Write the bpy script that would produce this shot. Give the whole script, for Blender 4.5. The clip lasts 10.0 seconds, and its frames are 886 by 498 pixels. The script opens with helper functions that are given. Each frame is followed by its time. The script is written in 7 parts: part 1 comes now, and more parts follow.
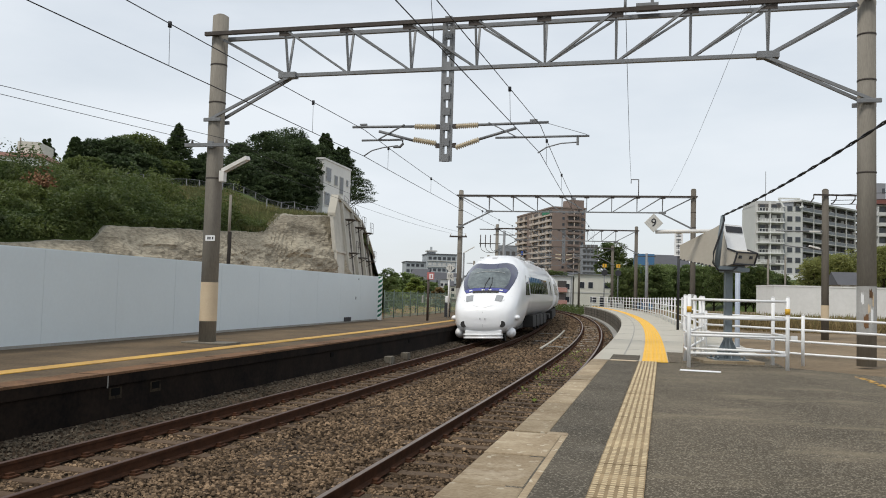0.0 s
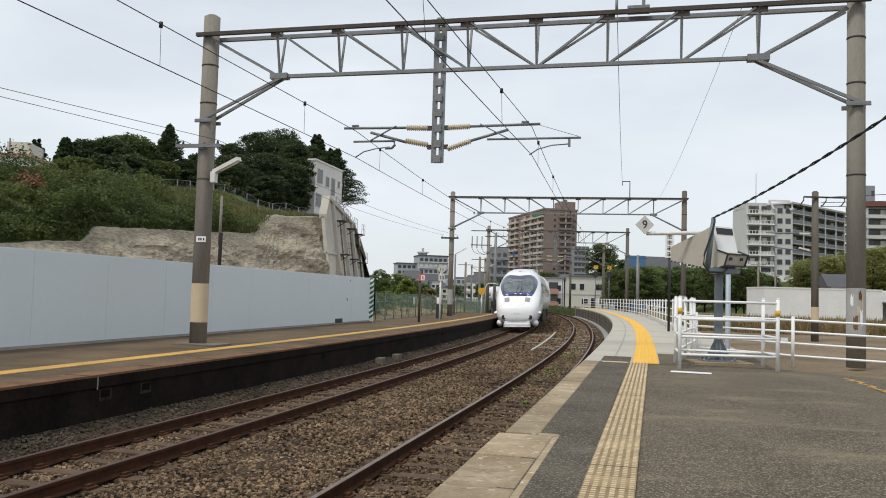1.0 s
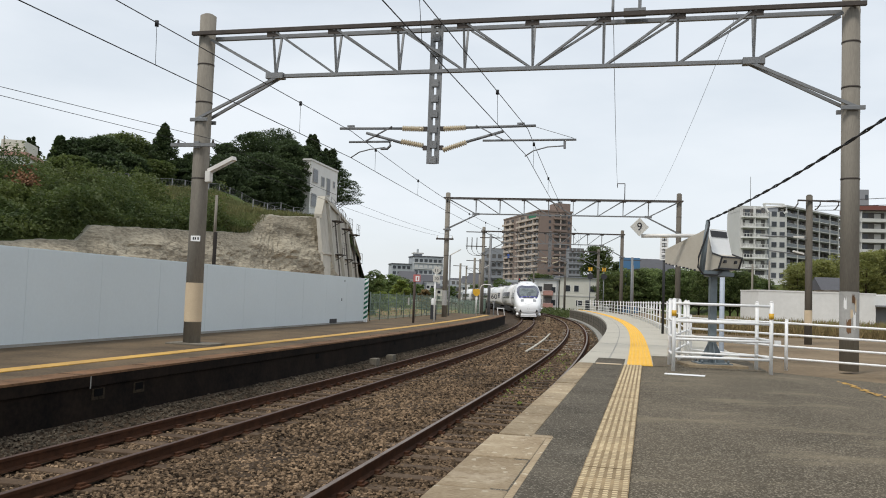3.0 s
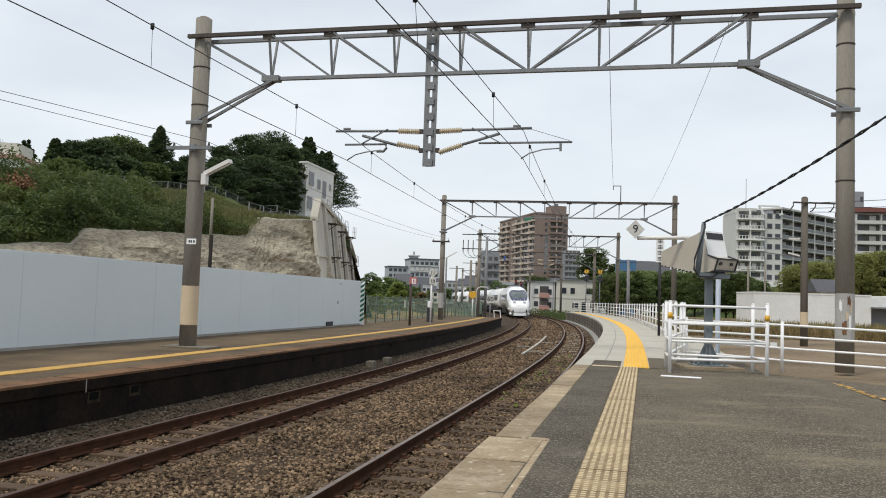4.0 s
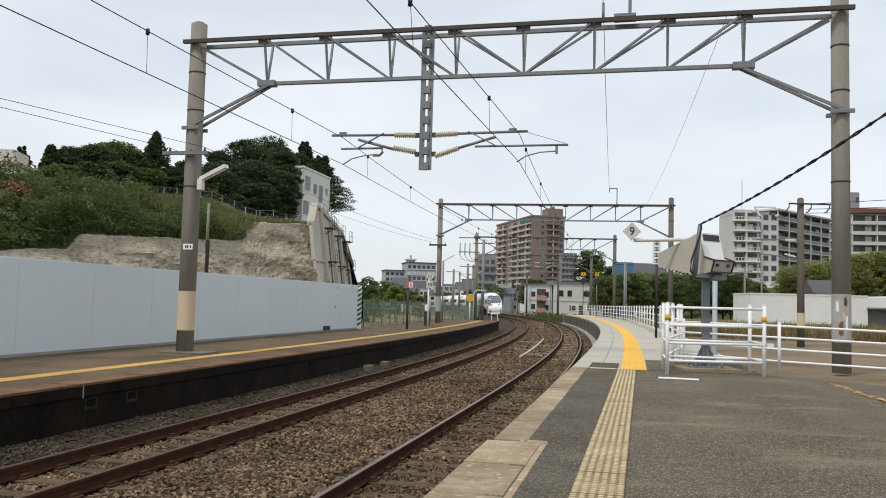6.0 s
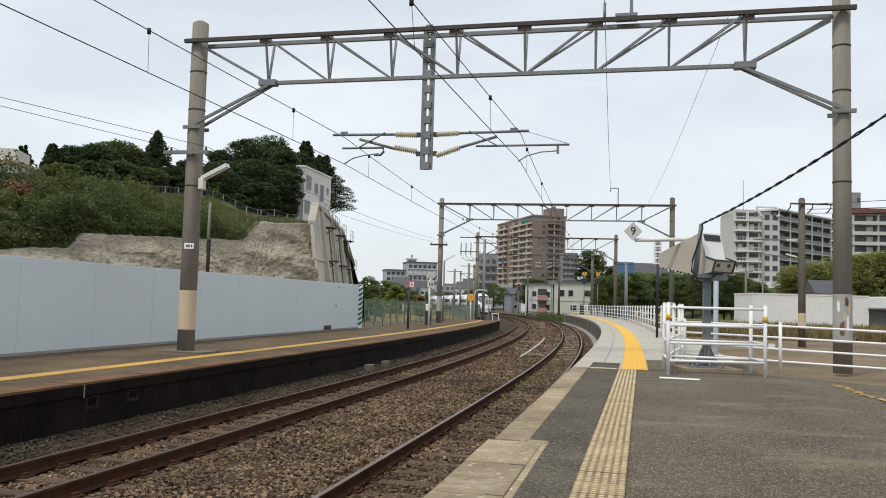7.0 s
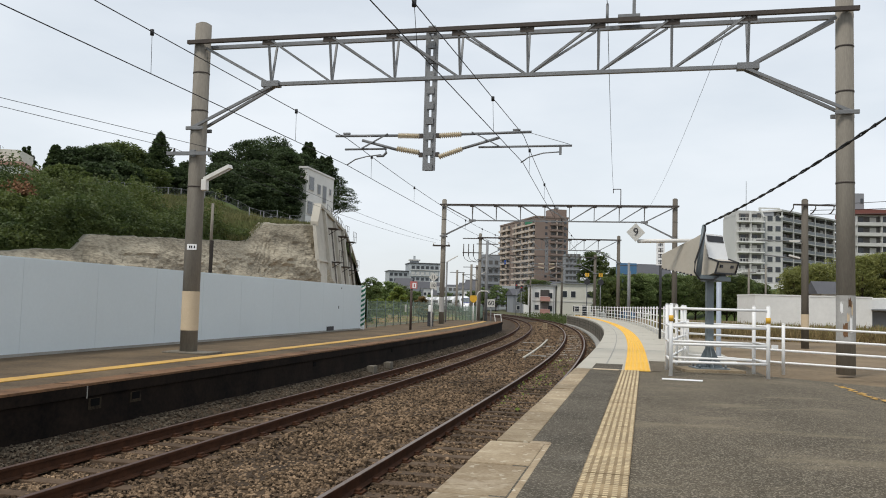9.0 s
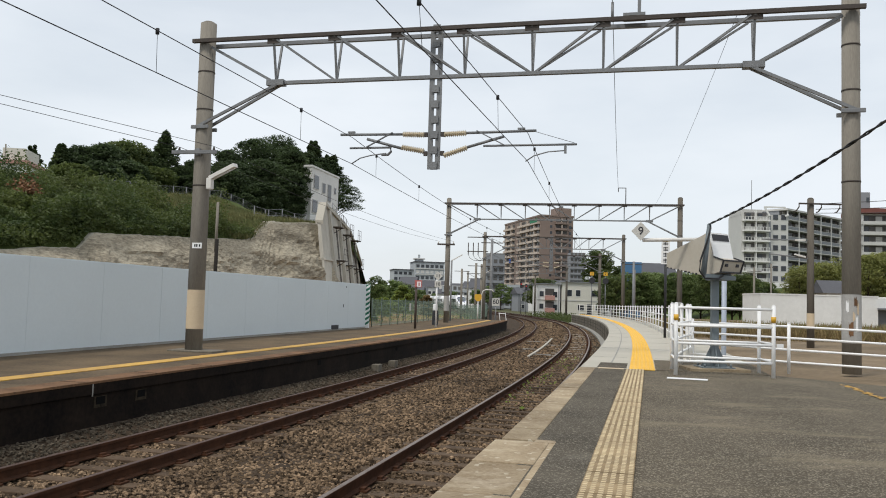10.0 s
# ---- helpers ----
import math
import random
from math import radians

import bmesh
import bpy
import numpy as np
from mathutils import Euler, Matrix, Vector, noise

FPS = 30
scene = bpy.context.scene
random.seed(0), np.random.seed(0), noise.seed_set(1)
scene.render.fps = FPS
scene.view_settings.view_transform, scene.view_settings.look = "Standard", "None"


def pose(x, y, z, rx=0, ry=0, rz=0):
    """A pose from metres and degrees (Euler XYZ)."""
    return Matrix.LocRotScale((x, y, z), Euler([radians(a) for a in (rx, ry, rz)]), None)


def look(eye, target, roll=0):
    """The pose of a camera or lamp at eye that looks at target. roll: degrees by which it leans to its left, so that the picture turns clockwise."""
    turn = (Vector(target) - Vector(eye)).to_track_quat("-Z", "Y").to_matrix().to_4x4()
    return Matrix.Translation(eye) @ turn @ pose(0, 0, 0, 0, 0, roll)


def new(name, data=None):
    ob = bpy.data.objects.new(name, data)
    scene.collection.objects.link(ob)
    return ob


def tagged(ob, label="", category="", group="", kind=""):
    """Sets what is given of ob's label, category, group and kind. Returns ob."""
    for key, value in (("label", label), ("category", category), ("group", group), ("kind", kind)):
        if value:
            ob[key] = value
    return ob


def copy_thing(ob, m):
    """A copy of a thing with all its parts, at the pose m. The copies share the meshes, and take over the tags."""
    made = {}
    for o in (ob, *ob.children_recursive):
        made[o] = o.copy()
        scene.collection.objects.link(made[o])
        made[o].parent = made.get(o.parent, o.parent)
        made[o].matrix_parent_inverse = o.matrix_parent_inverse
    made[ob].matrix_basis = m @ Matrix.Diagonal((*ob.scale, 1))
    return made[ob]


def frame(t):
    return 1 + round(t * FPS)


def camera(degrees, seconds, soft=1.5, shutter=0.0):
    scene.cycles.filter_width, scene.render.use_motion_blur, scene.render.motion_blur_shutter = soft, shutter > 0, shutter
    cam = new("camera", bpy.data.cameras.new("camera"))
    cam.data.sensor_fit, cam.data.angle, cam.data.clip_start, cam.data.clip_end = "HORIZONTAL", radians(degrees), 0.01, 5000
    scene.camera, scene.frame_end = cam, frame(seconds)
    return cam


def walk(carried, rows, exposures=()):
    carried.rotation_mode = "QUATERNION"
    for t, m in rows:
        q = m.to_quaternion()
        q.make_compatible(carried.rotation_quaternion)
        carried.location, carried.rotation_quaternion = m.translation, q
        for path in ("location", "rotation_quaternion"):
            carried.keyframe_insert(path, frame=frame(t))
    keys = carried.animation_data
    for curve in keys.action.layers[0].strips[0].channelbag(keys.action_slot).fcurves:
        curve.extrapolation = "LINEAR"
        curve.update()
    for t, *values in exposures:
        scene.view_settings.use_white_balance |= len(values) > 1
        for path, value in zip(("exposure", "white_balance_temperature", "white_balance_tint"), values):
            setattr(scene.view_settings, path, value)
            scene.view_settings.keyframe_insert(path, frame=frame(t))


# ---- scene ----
# camera, handheld on the platform
cam = camera(56.8, 10.0, soft=1.0)
EYE = (0, 0, 1.974)


def held(tilt, turn, roll):
    return pose(*EYE, tilt, 0, turn) @ pose(0, 0, 0, 0, 0, roll)


walk(cam, [
    (0, held(93.088, 1.414, 1.597)), (0.5, held(93.257, 1.471, 1.256)), (1, held(93.204, 0.829, 1.645)),
    (1.5, held(93.543, 0.774, 1.801)), (2, held(93.367, 0.373, 1.947)), (2.5, held(93.263, 0.509, 1.988)),
    (4, held(93.466, 0.215, 1.894)), (4.5, held(93.618, 0.100, 1.624)), (5, held(93.695, 0.055, 1.487)),
    (5.5, held(93.728, 0.004, 1.459)), (7, held(93.689, 0.070, 1.561)), (7.5, held(93.755, 0.147, 1.585)),
    (8, held(93.841, 0.178, 1.478)), (8.5, held(93.812, 0.172, 1.531)), (9, held(93.757, 0.252, 1.583)),
    (9.5, held(93.732, 0.439, 1.667)), (10, held(93.659, 0.580, 1.643))],
    exposures=[(0, -0.06), (1.0, -0.04), (2.0, 0.0), (4.0, 0.0), (10, -0.02)])

# hazy bright daylight: sky and one soft sun
world = bpy.data.worlds.new("world")
scene.world = world
world.use_nodes = True
wn, wl = world.node_tree.nodes, world.node_tree.links
wn.clear()
SUN_EL, SUN_AZ = 58.0, 222.0
sky = wn.new("ShaderNodeTexSky")
sky.sky_type, sky.sun_disc = "NISHITA", False
sky.sun_elevation, sky.sun_rotation = radians(SUN_EL), radians(SUN_AZ)
sky.air_density, sky.dust_density, sky.ozone_density = 1.3, 1.2, 1.6
# thin bright cloud veil over the blue
tc = wn.new("ShaderNodeTexCoord")
mp = wn.new("ShaderNodeMapping")
mp.inputs["Scale"].default_value = (1.0, 1.0, 3.2)
cl = wn.new("ShaderNodeTexNoise")
cl.inputs["Scale"].default_value, cl.inputs["Detail"].default_value, cl.inputs["Roughness"].default_value = 1.9, 6.0, 0.5
ramp = wn.new("ShaderNodeValToRGB")
ramp.color_ramp.elements[0].position, ramp.color_ramp.elements[0].color = 0.40, (0.74, 0.74, 0.74, 1)
ramp.color_ramp.elements[1].position, ramp.color_ramp.elements[1].color = 0.62, (0.98, 0.96, 0.96, 1)
mixc = wn.new("ShaderNodeMix")
mixc.data_type = "RGBA"
mixc.inputs["B"].default_value = (8.8, 9.35, 9.95, 1)
bg = wn.new("ShaderNodeBackground")
bg.inputs["Strength"].default_value = 0.1
wo = wn.new("ShaderNodeOutputWorld")
wl.new(tc.outputs["Generated"], mp.inputs["Vector"])
wl.new(mp.outputs["Vector"], cl.inputs["Vector"])
wl.new(cl.outputs["Fac"], ramp.inputs["Fac"])
wl.new(ramp.outputs["Color"], mixc.inputs["Factor"])
wl.new(sky.outputs["Color"], mixc.inputs["A"])
wl.new(mixc.outputs["Result"], bg.inputs["Color"])
wl.new(bg.outputs["Background"], wo.inputs["Surface"])
sun = new("sun", bpy.data.lights.new("sun", "SUN"))
sun.data.energy, sun.data.angle, sun.data.color = 2.0, radians(11.0), (1.0, 0.95, 0.87)
el, az = radians(SUN_EL), radians(SUN_AZ)
sun.matrix_world = look(Vector((math.sin(az) * math.cos(el), math.cos(az) * math.cos(el), math.sin(el))) * 100, (0, 0, 0))


# ---- materials ----
def material(name, base, dark=None, rough=0.8, metal=0.0, scale=6.0, fine=60.0, bump=0.15, mix=0.6, coat=0.0, streak=None, vary=0.0, spec=0.5, bump_dist=0.01, grain=0.4, lo=0.35, hi=0.65, speck=None, stain=None):
    """A surface with two scales of colour variation and relief, in world metres."""
    m = bpy.data.materials.new(name)
    m.use_nodes = True
    n, l = m.node_tree.nodes, m.node_tree.links
    bsdf = n["Principled BSDF"]
    bsdf.inputs["Roughness"].default_value, bsdf.inputs["Metallic"].default_value = rough, metal
    bsdf.inputs["Coat Weight"].default_value = coat
    bsdf.inputs["Specular IOR Level"].default_value = spec if rough < 0.84 else min(spec, 0.15)
    dark = dark or tuple(c * 0.7 for c in base)
    geo = n.new("ShaderNodeNewGeometry")
    mapping = n.new("ShaderNodeMapping")
    mapping.inputs["Scale"].default_value = streak or (1, 1, 1)
    l.new(geo.outputs["Position"], mapping.inputs["Vector"])
    big, small = n.new("ShaderNodeTexNoise"), n.new("ShaderNodeTexNoise")
    for t, s in ((big, scale), (small, fine)):
        t.inputs["Scale"].default_value, t.inputs["Detail"].default_value, t.inputs["Roughness"].default_value = s, 5.0, 0.6
        l.new(mapping.outputs["Vector"], t.inputs["Vector"])
    add = n.new("ShaderNodeMath")
    add.operation = "MULTIPLY_ADD"
    add.inputs[1].default_value = grain
    half = n.new("ShaderNodeMath")
    half.operation = "MULTIPLY"
    half.inputs[1].default_value = 1 - grain
    l.new(big.outputs["Fac"], half.inputs[0])
    l.new(small.outputs["Fac"], add.inputs[0])
    l.new(half.outputs[0], add.inputs[2])
    rmp = n.new("ShaderNodeMapRange")
    rmp.inputs["From Min"].default_value, rmp.inputs["From Max"].default_value = lo, hi
    rmp.inputs["To Max"].default_value = mix
    l.new(add.outputs[0], rmp.inputs["Value"])
    col = n.new("ShaderNodeMix")
    col.data_type = "RGBA"
    col.inputs["A"].default_value, col.inputs["B"].default_value = (*base, 1), (*dark, 1)
    l.new(rmp.outputs[0], col.inputs["Factor"])
    out = col.outputs["Result"]
    if speck:
        # pale grit: a share of small cells takes a lighter colour
        cell = n.new("ShaderNodeTexVoronoi")
        cell.inputs["Scale"].default_value = speck[0]
        l.new(geo.outputs["Position"], cell.inputs["Vector"])
        pick = n.new("ShaderNodeMapRange")
        pick.inputs["From Min"].default_value, pick.inputs["From Max"].default_value = 1 - speck[1], 1.0
        pick.inputs["To Max"].default_value = 0.9
        sep = n.new("ShaderNodeSeparateColor")
        l.new(cell.outputs["Color"], sep.inputs["Color"])
        l.new(sep.outputs["Red"], pick.inputs["Value"])
        grit = n.new("ShaderNodeMix")
        grit.data_type = "RGBA"
        grit.inputs["B"].default_value = (*speck[2], 1)
        l.new(out, grit.inputs["A"])
        l.new(pick.outputs[0], grit.inputs["Factor"])
        out = grit.outputs["Result"]
    if stain:
        # pale dusty smears with soft ragged edges: (stretch, from, to, colour)
        smap = n.new("ShaderNodeMapping")
        smap.inputs["Scale"].default_value = stain[0]
        smap.inputs["Rotation"].default_value = (0, 0, 0.2)
        l.new(geo.outputs["Position"], smap.inputs["Vector"])
        sn = n.new("ShaderNodeTexNoise")
        sn.inputs["Scale"].default_value, sn.inputs["Detail"].default_value, sn.inputs["Roughness"].default_value = 1.0, 8.0, 0.68
        l.new(smap.outputs["Vector"], sn.inputs["Vector"])
        sr = n.new("ShaderNodeMapRange")
        sr.inputs["From Min"].default_value, sr.inputs["From Max"].default_value = stain[1], stain[2]
        sr.inputs["To Max"].default_value = 0.75
        l.new(sn.outputs["Fac"], sr.inputs["Value"])
        sm = n.new("ShaderNodeMix")
        sm.data_type = "RGBA"
        sm.inputs["B"].default_value = (*stain[3], 1)
        l.new(out, sm.inputs["A"])
        l.new(sr.outputs[0], sm.inputs["Factor"])
        out = sm.outputs["Result"]
    if vary:
        info = n.new("ShaderNodeObjectInfo")
        isl = n.new("ShaderNodeMath")
        isl.operation = "ADD"
        l.new(info.outputs["Random"], isl.inputs[0])
        l.new(geo.outputs["Random Per Island"], isl.inputs[1])
        fr = n.new("ShaderNodeMath")
        fr.operation = "FRACT"
        l.new(isl.outputs[0], fr.inputs[0])
        r2 = n.new("ShaderNodeMapRange")
        r2.inputs["To Min"].default_value, r2.inputs["To Max"].default_value = 1 - vary, 1 + vary
        l.new(fr.outputs[0], r2.inputs["Value"])
        hsv = n.new("ShaderNodeHueSaturation")
        l.new(r2.outputs[0], hsv.inputs["Value"])
        l.new(out, hsv.inputs["Color"])
        out = hsv.outputs["Color"]
    l.new(out, bsdf.inputs["Base Color"])
    if bump:
        b = n.new("ShaderNodeBump")
        b.inputs["Strength"].default_value, b.inputs["Distance"].default_value = bump, bump_dist
        l.new(add.outputs[0], b.inputs["Height"])
        l.new(b.outputs["Normal"], bsdf.inputs["Normal"])
    return m


def glowing(name, color, strength):
    m = material(name, color, rough=0.4)
    b = m.node_tree.nodes["Principled BSDF"]
    b.inputs["Emission Color"].default_value, b.inputs["Emission Strength"].default_value = (*color, 1), strength
    return m


ASPHALT = material("asphalt", (0.124, 0.102, 0.073), (0.052, 0.044, 0.032), 0.95, scale=0.7, fine=85, bump=1.0, mix=1.0, grain=0.45, lo=0.38, hi=0.64, speck=(105, 0.34, (0.31, 0.27, 0.205)), stain=((0.55, 1.7, 1.0), 0.53, 0.74, (0.235, 0.195, 0.135)))
ASPHALT_NEW = material("asphalt_patch", (0.112, 0.096, 0.073), (0.05, 0.043, 0.033), 0.95, grain=0.5, lo=0.38, hi=0.64, scale=1.3, fine=85, bump=0.9, mix=1.0, speck=(105, 0.26, (0.26, 0.23, 0.18)), stain=((1.0, 2.2, 1.0), 0.56, 0.8, (0.2, 0.18, 0.145)))
CONCRETE = material("concrete", (0.36, 0.35, 0.32), (0.22, 0.21, 0.19), 0.85, scale=1.5, fine=40, bump=0.2, mix=0.8)
FACE_WORN = material("weathered_face", (0.23, 0.205, 0.165), (0.085, 0.074, 0.058), 0.9, scale=0.8, fine=12, bump=0.3, mix=1.0, streak=(1.2, 1.2, 0.5))
CONCRETE_NEW = material("pale_concrete", (0.47, 0.44, 0.375), (0.37, 0.345, 0.29), 0.85, scale=0.7, fine=30, bump=0.1, mix=0.7)
EDGE_STONE = material("edge_stone", (0.40, 0.325, 0.22), (0.22, 0.16, 0.098), 0.9, scale=2.6, fine=40, bump=0.4, mix=1.0, vary=0.2, speck=(34, 0.06, (0.5, 0.44, 0.34)), stain=((2.2, 3.0, 1.0), 0.56, 0.72, (0.55, 0.47, 0.35)))
PLATFORM_OLD = material("old_platform", (0.168, 0.121, 0.074), (0.066, 0.05, 0.034), 0.9, scale=0.7, fine=25, bump=0.3, mix=1.0)
RUSTY_EDGE = material("rust_stained_edge", (0.235, 0.128, 0.066), (0.085, 0.052, 0.032), 0.9, scale=1.6, fine=25, bump=0.3, mix=1.0)
DRAIN_WORN = material("worn_drain_edge", (0.055, 0.042, 0.026), (0.012, 0.009, 0.006), 0.9, scale=5, fine=20, bump=0.4, mix=1.0)
BLACK_CONCRETE = material("near_black_concrete", (0.021, 0.0135, 0.009), (0.0025, 0.002, 0.0017), 0.9, scale=1.3, fine=14, bump=0.6, mix=1.0)
TACTILE_OLD = material("worn_tactile", (0.56, 0.45, 0.275), (0.37, 0.285, 0.175), 0.8, scale=2.5, fine=50, bump=0.15, mix=0.9, vary=0.17)
TACTILE_NEW = material("yellow_tactile", (0.80, 0.47, 0.06), (0.66, 0.37, 0.04), 0.7, scale=2.5, fine=50, bump=0.1, mix=0.7, vary=0.05)
YELLOW_LINE = material("yellow_paint_line", (0.62, 0.36, 0.06), (0.34, 0.20, 0.07), 0.8, scale=1.2, fine=22, bump=0.1, mix=0.9)
WHITE_PAINT = material("white_paint", (0.84, 0.84, 0.83), (0.74, 0.735, 0.72), 0.55, scale=2.0, fine=30, bump=0.04, mix=0.6)
PANEL_WHITE = material("hoarding_white", (0.655, 0.715, 0.735), (0.595, 0.65, 0.67), 0.45, scale=0.5, fine=12, bump=0.03, mix=0.7)
RAIL_RUST = material("rusty_rail", (0.09, 0.038, 0.019), (0.04, 0.019, 0.011), 0.85, scale=5, fine=70, bump=0.2, mix=1.0)
RAIL_TOP = material("polished_rail", (0.27, 0.215, 0.18), (0.17, 0.12, 0.09), 0.5, 0.8, scale=3, fine=30, bump=0.02, mix=0.8)
RAIL_DULL = material("dull_rail", (0.105, 0.06, 0.044), (0.06, 0.034, 0.025), 0.6, 0.4, scale=3, fine=30, bump=0.02, mix=0.8)
SLEEPER = material("sleeper_wood", (0.12, 0.084, 0.056), (0.06, 0.042, 0.029), 0.9, scale=4, fine=40, bump=0.4, mix=1.0, vary=0.3)
SLEEPER_CON = material("sleeper_concrete", (0.128, 0.088, 0.058), (0.066, 0.044, 0.029), 0.9, scale=4, fine=40, bump=0.3, mix=1.0, vary=0.15)
BALLAST = material("ballast", (0.085, 0.058, 0.037), (0.03, 0.021, 0.014), 0.95, scale=0.8, fine=26, bump=0.9, mix=1.0, bump_dist=0.03)
STONES = material("ballast_stones", (0.235, 0.162, 0.10), (0.066, 0.045, 0.029), 0.95, scale=0.7, fine=30, bump=0.3, mix=1.0, vary=0.85)
STONES_GREY = material("grey_ballast_stones", (0.112, 0.092, 0.068), (0.045, 0.036, 0.026), 0.95, scale=0.7, fine=30, bump=0.3, mix=1.0, vary=0.45)
POLE_CON = material("pole_concrete", (0.29, 0.265, 0.225), (0.165, 0.148, 0.124), 0.85, scale=1.2, fine=30, bump=0.15, mix=0.9, streak=(2.5, 2.5, 0.3))
POLE_DARK = material("dark_pole_concrete", (0.17, 0.15, 0.125), (0.09, 0.08, 0.066), 0.9, scale=1.2, fine=30, bump=0.15, mix=0.9, streak=(2.5, 2.5, 0.3))
POLE_CREAM = material("cream_band", (0.62, 0.50, 0.34), (0.52, 0.40, 0.27), 0.7, scale=2, fine=30, bump=0.05, mix=0.8)
POLE_GREY = material("grey_wrap", (0.42, 0.41, 0.39), (0.30, 0.29, 0.27), 0.7, scale=1.5, fine=20, bump=0.1, mix=1.0)
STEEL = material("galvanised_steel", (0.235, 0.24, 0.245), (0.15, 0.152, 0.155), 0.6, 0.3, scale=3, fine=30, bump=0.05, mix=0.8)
# weathered steel, darkened further by the shade on the girder's top chord
STEEL_DARK = material("weathered_shaded_steel", (0.085, 0.070, 0.060), (0.05, 0.041, 0.036), 0.75, 0.2, scale=3, fine=30, bump=0.1, mix=0.9)
WIRE = material("wire", (0.035, 0.035, 0.037), rough=0.6, metal=0.4, bump=0)
PORCELAIN = material("insulator_brown", (0.60, 0.52, 0.38), (0.46, 0.38, 0.26), 0.3, bump=0, coat=0.4)
DIRT = material("dirt", (0.26, 0.195, 0.125), (0.12, 0.09, 0.058), 0.95, scale=0.4, fine=8, bump=0.5, mix=1.0, bump_dist=0.05)
GROUND = material("rough_ground", (0.13, 0.115, 0.07), (0.065, 0.075, 0.03), 0.95, scale=0.12, fine=3, bump=0.6, mix=1.0, bump_dist=0.08)
GRASS = material("grass_slope", (0.085, 0.105, 0.028), (0.035, 0.055, 0.015), 0.95, scale=0.15, fine=2.5, bump=0.8, mix=1.0, bump_dist=0.2)
LEAF = material("leaves", (0.15, 0.18, 0.05), (0.045, 0.075, 0.022), 0.65, scale=0.22, fine=1.6, bump=0, mix=1.0, vary=0.16)
LEAF_DARK = material("dark_leaves", (0.085, 0.12, 0.045), (0.03, 0.05, 0.02), 0.7, scale=0.22, fine=1.6, bump=0, mix=1.0, vary=0.25)
LEAF_WOOD = material("wood_leaves", (0.23, 0.29, 0.10), (0.10, 0.15, 0.05), 0.65, scale=0.2, fine=1.6, bump=0, mix=1.0, vary=0.22)
LEAF_LIGHT = material("fresh_leaves", (0.32, 0.38, 0.10), (0.19, 0.25, 0.055), 0.65, scale=0.35, fine=6, bump=0, mix=1.0, vary=0.4)
LEAF_OLIVE = material("bamboo_leaves", (0.33, 0.33, 0.11), (0.17, 0.195, 0.055), 0.65, scale=0.3, fine=2, bump=0, mix=1.0, vary=0.2)
DRY = material("dry_grass", (0.32, 0.24, 0.12), (0.17, 0.13, 0.06), 0.9, scale=0.4, fine=6, bump=0, mix=1.0, vary=0.4)
BARK = material("bark", (0.07, 0.05, 0.035), rough=0.9, scale=3, fine=30, bump=0.5)
ROCK = material("rock", (0.425, 0.375, 0.285), (0.20, 0.172, 0.128), 0.95, scale=0.45, fine=4.5, bump=1.0, mix=1.0, bump_dist=0.14, streak=(0.7, 0.7, 2.6), lo=0.42, hi=0.60, grain=0.55)
BUTTRESS = material("retaining_concrete", (0.58, 0.555, 0.49), (0.38, 0.36, 0.315), 0.9, scale=0.3, fine=6, bump=0.3, mix=1.0, streak=(1.5, 1.5, 0.4))


def leafy(*mats):
    """Thin leaves: part of the light goes through them."""
    for m in mats:
        n, l = m.node_tree.nodes, m.node_tree.links
        bsdf, out = n["Principled BSDF"], n["Material Output"]
        thin, both = n.new("ShaderNodeBsdfTranslucent"), n.new("ShaderNodeMixShader")
        l.new(bsdf.inputs["Base Color"].links[0].from_socket, thin.inputs["Color"])
        both.inputs["Fac"].default_value = 0.45
        l.new(bsdf.outputs["BSDF"], both.inputs[1])
        l.new(thin.outputs["BSDF"], both.inputs[2])
        l.new(both.outputs["Shader"], out.inputs["Surface"])


leafy(LEAF, LEAF_DARK, LEAF_WOOD, LEAF_LIGHT, LEAF_OLIVE, DRY)


# ---- building helpers ----
def part(name, bm, mat, parent=None, label="", smooth=False):
    """Links a bmesh as one mesh object under a thing or part."""
    me = bpy.data.meshes.new(name)
    if smooth:
        for f in bm.faces:
            f.smooth = True
    bm.to_mesh(me)
    bm.free()
    for m in (mat if isinstance(mat, (list, tuple)) else [mat]):
        me.materials.append(m)
    ob = new(name, me)
    if parent:
        ob.parent = parent
    return tagged(ob, label)


def share(name, ob, parent, m):
    """Another object on the same mesh."""
    o = new(name, ob.data)
    o.parent = parent
    o.matrix_basis = m
    return o


def thing(name, label, category, group="", kind="", m=None):
    e = new(name)
    e.empty_display_size = 0.2
    if m is not None:
        e.matrix_basis = m
    return tagged(e, label, category, group, kind)


def B():
    return bmesh.new()


def box(bm, c, s, m=None, bevel=0.0, mat=0):
    r = bmesh.ops.create_cube(bm, size=1, matrix=(m or Matrix()) @ Matrix.LocRotScale(c, None, s))
    vs = r["verts"]
    if bevel:
        es = list({e for v in vs for e in v.link_edges})
        fs = bmesh.ops.bevel(bm, geom=es, offset=bevel, segments=2, affect="EDGES", profile=0.6)["faces"]
        for f in fs:
            f.material_index = mat
    for f in {f for v in vs if v.is_valid for f in v.link_faces}:
        f.material_index = mat
    return bm


